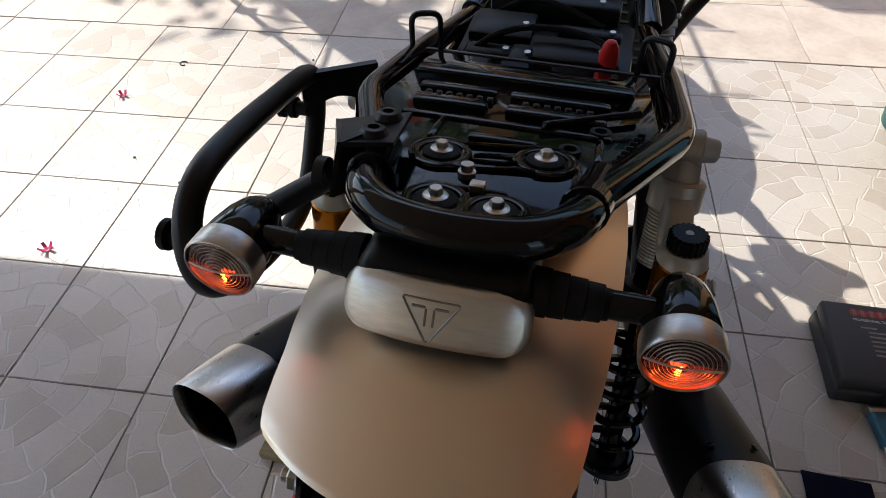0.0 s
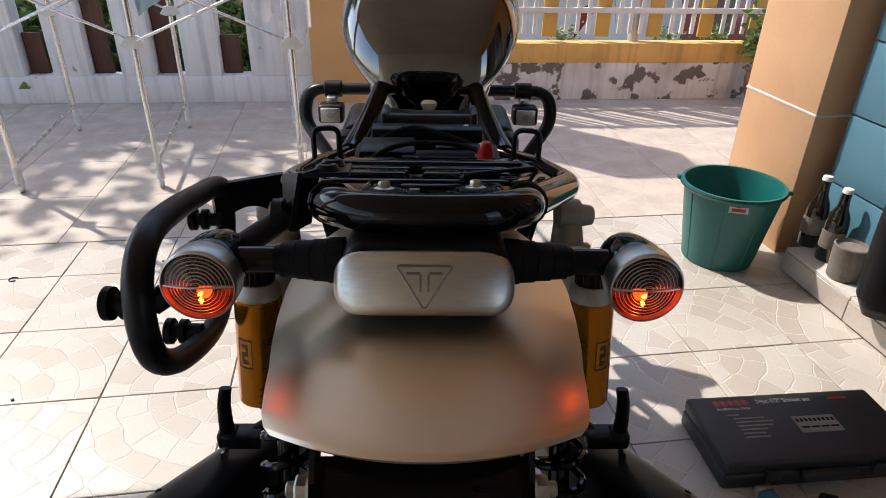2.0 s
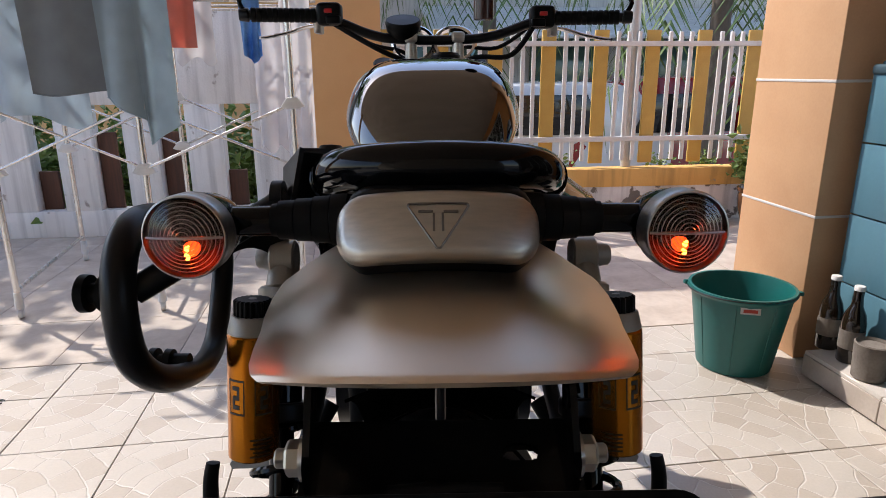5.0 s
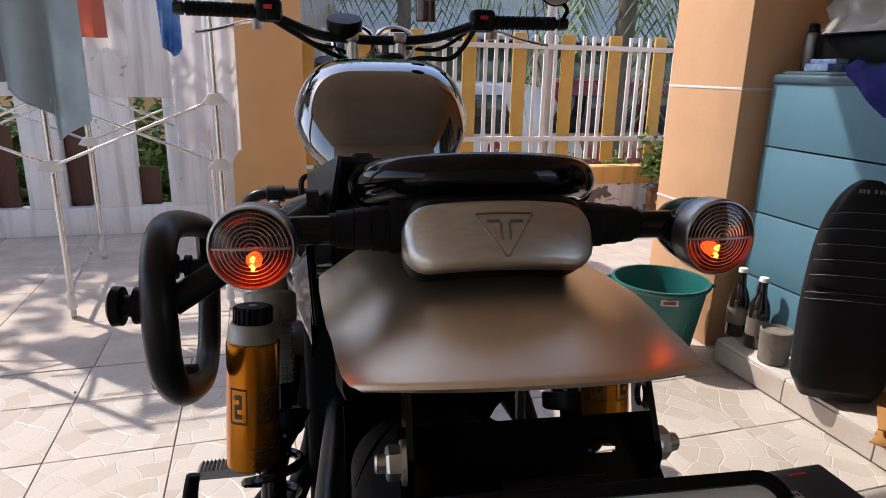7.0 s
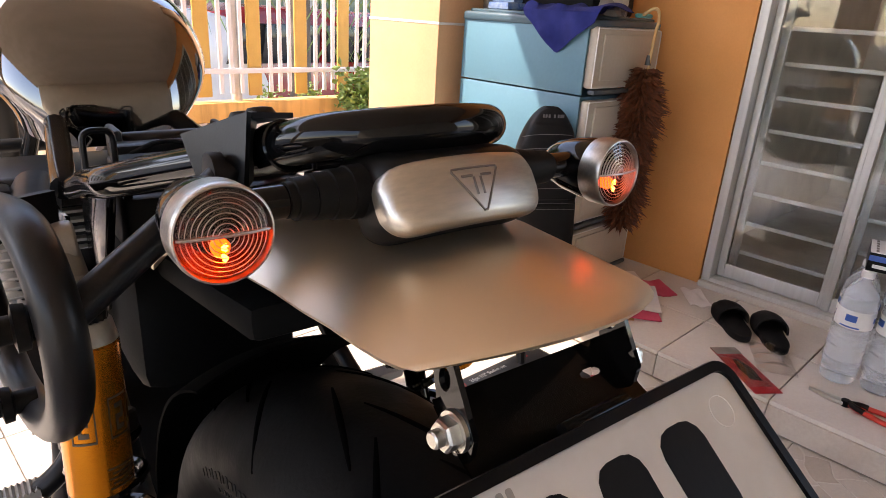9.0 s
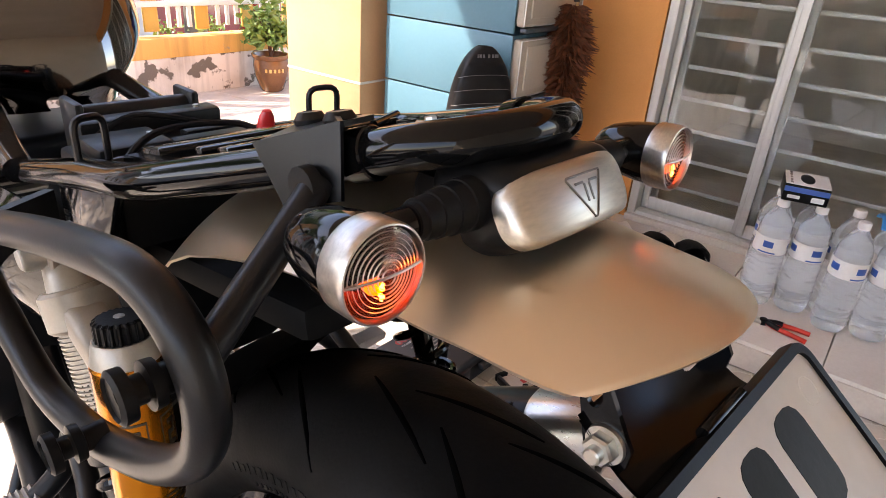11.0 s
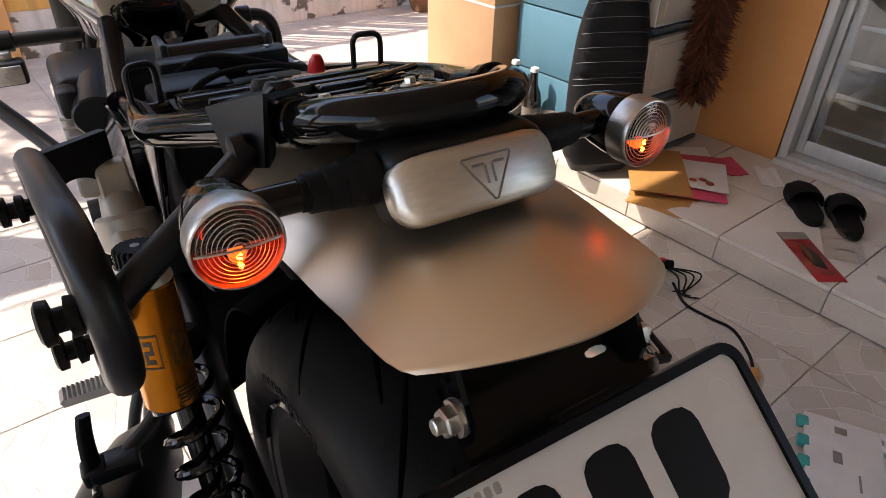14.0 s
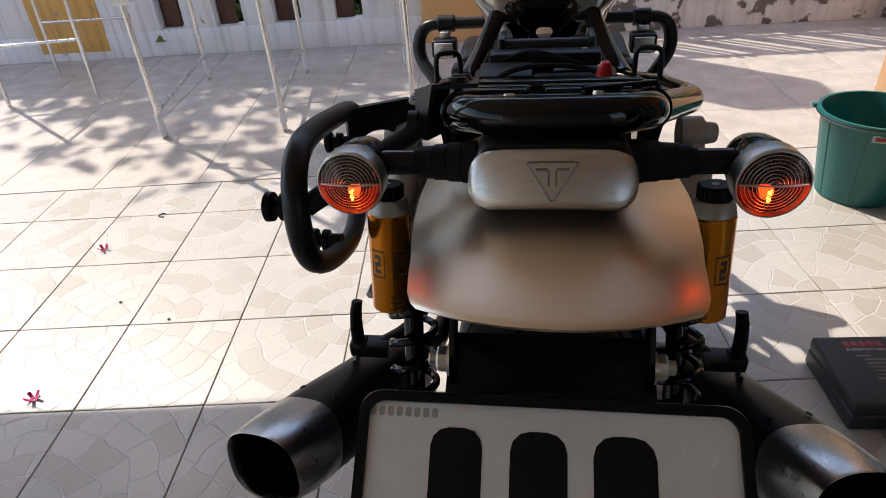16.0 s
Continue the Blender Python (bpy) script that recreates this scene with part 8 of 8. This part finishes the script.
van = vehicle("white_car", "white car parked in the street", pose(1.20, 7.5, SZ, 0, 0, 181), [(-2.3, 0.4), (-2.35, 0.9), (-2.25, 1.15), (-1.9, 1.62), (-1.5, 1.66), (0.55, 1.63), (1.15, 1.12), (2.1, 0.98), (2.25, 0.7), (2.25, 0.4)], 1.05, 1.75, M_VANW, (-1.4, 1.4), 0.34)
for v, pts in ((suv, [(-1.55, -0.35), (-0.25, 0.65)]), (van, [(-1.5, -0.35), (-0.25, 0.60)])):
    for s in (-1, 1):
        for x0, x1 in pts:
            y = s * 0.845
            part("side_window", Geo().prism([(x0 + 0.02, 1.12), (x1, 1.12), (x1 - 0.10 if x1 > 0.3 else x1, 1.54), (x0 + 0.22 if x0 < -1 else x0, 1.54)], -0.012, 0.012, Matrix(((1, 0, 0, 0), (0, 0, -1, y), (0, 1, 0, 0), (0, 0, 0, 1))) @ Matrix.Rotation(radians(-4 * s), 4, "X"), 0.004), M_CARGLASS, v)
            part("door_handle", Geo().box(((x0 + x1) / 2 + 0.35, s * 0.885, 0.98), (0.20, 0.03, 0.035), 0.01), M_CASTGREY, v)
    for s in (-1, 1):
        part("tail_light", Geo().box((-2.19, s * 0.68, 0.98), (0.10, 0.26, 0.14), 0.03), M_RED, v)
        part("headlight", Geo().box((2.10, s * 0.62, 0.84), (0.16, 0.30, 0.12), 0.04), M_LABELWHITE, v)

# far buildings and trees
M_FACADE = grimy("pale_facade", (0.60, 0.58, 0.55), (0.52, 0.50, 0.47), (0.44, 0.42, 0.39))
M_GREENGLASS = mat("green_facade_glass", (0.06, 0.12, 0.10), 0.08, c2=(0.08, 0.15, 0.13), bump=0)
bl = thing("house", pose(3.5, 14.0, SZ), "pale two-storey house across the street", "house")
part("wall", Geo().box((0, 3, 3.4), (16, 6, 6.8), 0.02), M_FACADE, bl)
part("roof", Geo().box((0, 2.6, 6.95), (17, 7.4, 0.35), 0.05), M_CASTGREY, bl)
for r in range(2):
    for k in range(6):
        w = part("window", Geo().box((-6.6 + 2.6 * k, -0.02, 1.7 + 2.9 * r), (1.6, 0.12, 1.5), 0.01), M_GREENGLASS, bl)
        part("window_frame", Geo().box((-6.6 + 2.6 * k, -0.10, 1.7 + 2.9 * r), (0.06, 0.06, 1.5), 0.005), M_LABELWHITE, w)
        part("sill", Geo().box((-6.6 + 2.6 * k, -0.12, 0.9 + 2.9 * r), (1.8, 0.2, 0.08), 0.01), M_FACADE, w)
part("awning", Geo().sheet(lambda a, b: (-2 + 9 * b, -0.1 - 2.2 * a, 3.1 - 0.7 * a), 2, 12, 0.04), M_LABELWHITE, bl)

M_BARK = mat("grey_bark", (0.16, 0.13, 0.10), 0.9, c2=(0.10, 0.08, 0.06), stretch=(4, 4, 1), scale=4, fine=40, bump=0.5, dist=0.01)


def palm(x, y, h, seed):
    r = random.Random(seed)
    p = thing("palm_tree", pose(x, y, SZ), "palm tree with hanging green fronds", "palm tree", "palms in the street")
    part("trunk", Geo().tube([(0, 0, 0), (0.05, 0.02, h * 0.5), (0.02, -0.02, h)], lambda t: 0.12 - 0.035 * t, 14), M_BARK, p)
    vs, fs = [], []
    for k in range(22):
        a = 2 * math.pi * k / 22 + r.uniform(-0.1, 0.1)
        rise = r.uniform(-0.1, 0.7)
        L = r.uniform(1.5, 2.2)
        pts = [Vector((math.cos(a) * L * t * (1 - 0.25 * t), math.sin(a) * L * t * (1 - 0.25 * t), h + rise * t * 1.4 - 1.9 * t * t)) for t in [i / 16 for i in range(17)]]
        for i in range(1, 17):
            d = (pts[i] - pts[i - 1]).normalized()
            sdv = d.cross(Vector((0, 0, 1))).normalized()
            for s in (-1, 1):
                o = pts[i]
                tip = o + sdv * s * 0.26 + d * 0.16 + Vector((0, 0, -0.22 - 0.1 * r.random()))
                j = len(vs)
                vs += [o, o + d * 0.045, tip]
                fs.append((j, j + 1, j + 2))
    part("crown", Geo().add(vs, fs), M_LEAFD, p, smooth=False)


palm(3.6, 6.1, 3.2, 1)
palm(5.1, 6.3, 3.4, 2)
palm(2.0, 9.5, 3.9, 3)


def tree(x, y, h, R, n, seed, size, squash=0.7):
    r = random.Random(seed)
    t = thing("tree", pose(x, y, SZ), "leafy green tree beyond the yard wall", "tree", "trees in the street")
    tr = part("trunk", Geo().tube([(0, 0, 0), (0.06, 0.03, h * 0.35), (-0.03, 0.05, h * 0.65)], lambda k: 0.13 - 0.05 * k, 12), M_BARK, t)
    cl = []
    for k in range(9):
        a = r.uniform(0, 2 * math.pi)
        e = Vector((math.cos(a) * R * r.uniform(0.3, 0.8), math.sin(a) * R * r.uniform(0.3, 0.8), h + r.uniform(-0.5, 0.6) * R * squash))
        cl.append(e)
        part("limb", Geo().tube([(-0.02, 0.04, h * 0.55), e * 0.5 + Vector((0, 0, h * 0.36)), e], lambda k: 0.055 - 0.045 * k, 8), M_BARK, t)
    part("crown", leaves(n, lambda q: (lambda c: (c.x + q.gauss(0, R * 0.25), c.y + q.gauss(0, R * 0.25), c.z + q.gauss(0, R * 0.18)))(cl[q.randrange(len(cl))]), size, seed), M_LEAF, t, smooth=False)


tree(-3.3, 5.6, 4.9, 1.5, 1500, 21, 0.17)
tree(-6.5, 8.5, 5.5, 2.2, 3500, 22, 0.20)
tree(0.2, 10.5, 5.0, 2.4, 4500, 23, 0.20)
tree(8.0, 9.5, 5.0, 2.2, 3500, 24, 0.20)

# ---- floor tiles, last ----
for j in range(-12, 3):
    for i in range(-7, 8):
        cx, cy = T * (i + i % 2), T * (j + j % 2)              # four tiles meet at the heart of each circle
        if j < 2:
            lay(me_tile, cx, cy, (0, 90, 270, 180)[i % 2 + 2 * (j % 2)])
        else:
            lay(me_edge[i % 2], cx, 2 * T)
for j in range(5):
    for i in range(15):
        lay(me_big, -1.898 + 0.4 * i, ROW_END - 1.2 + 0.2 + 0.4 * j)
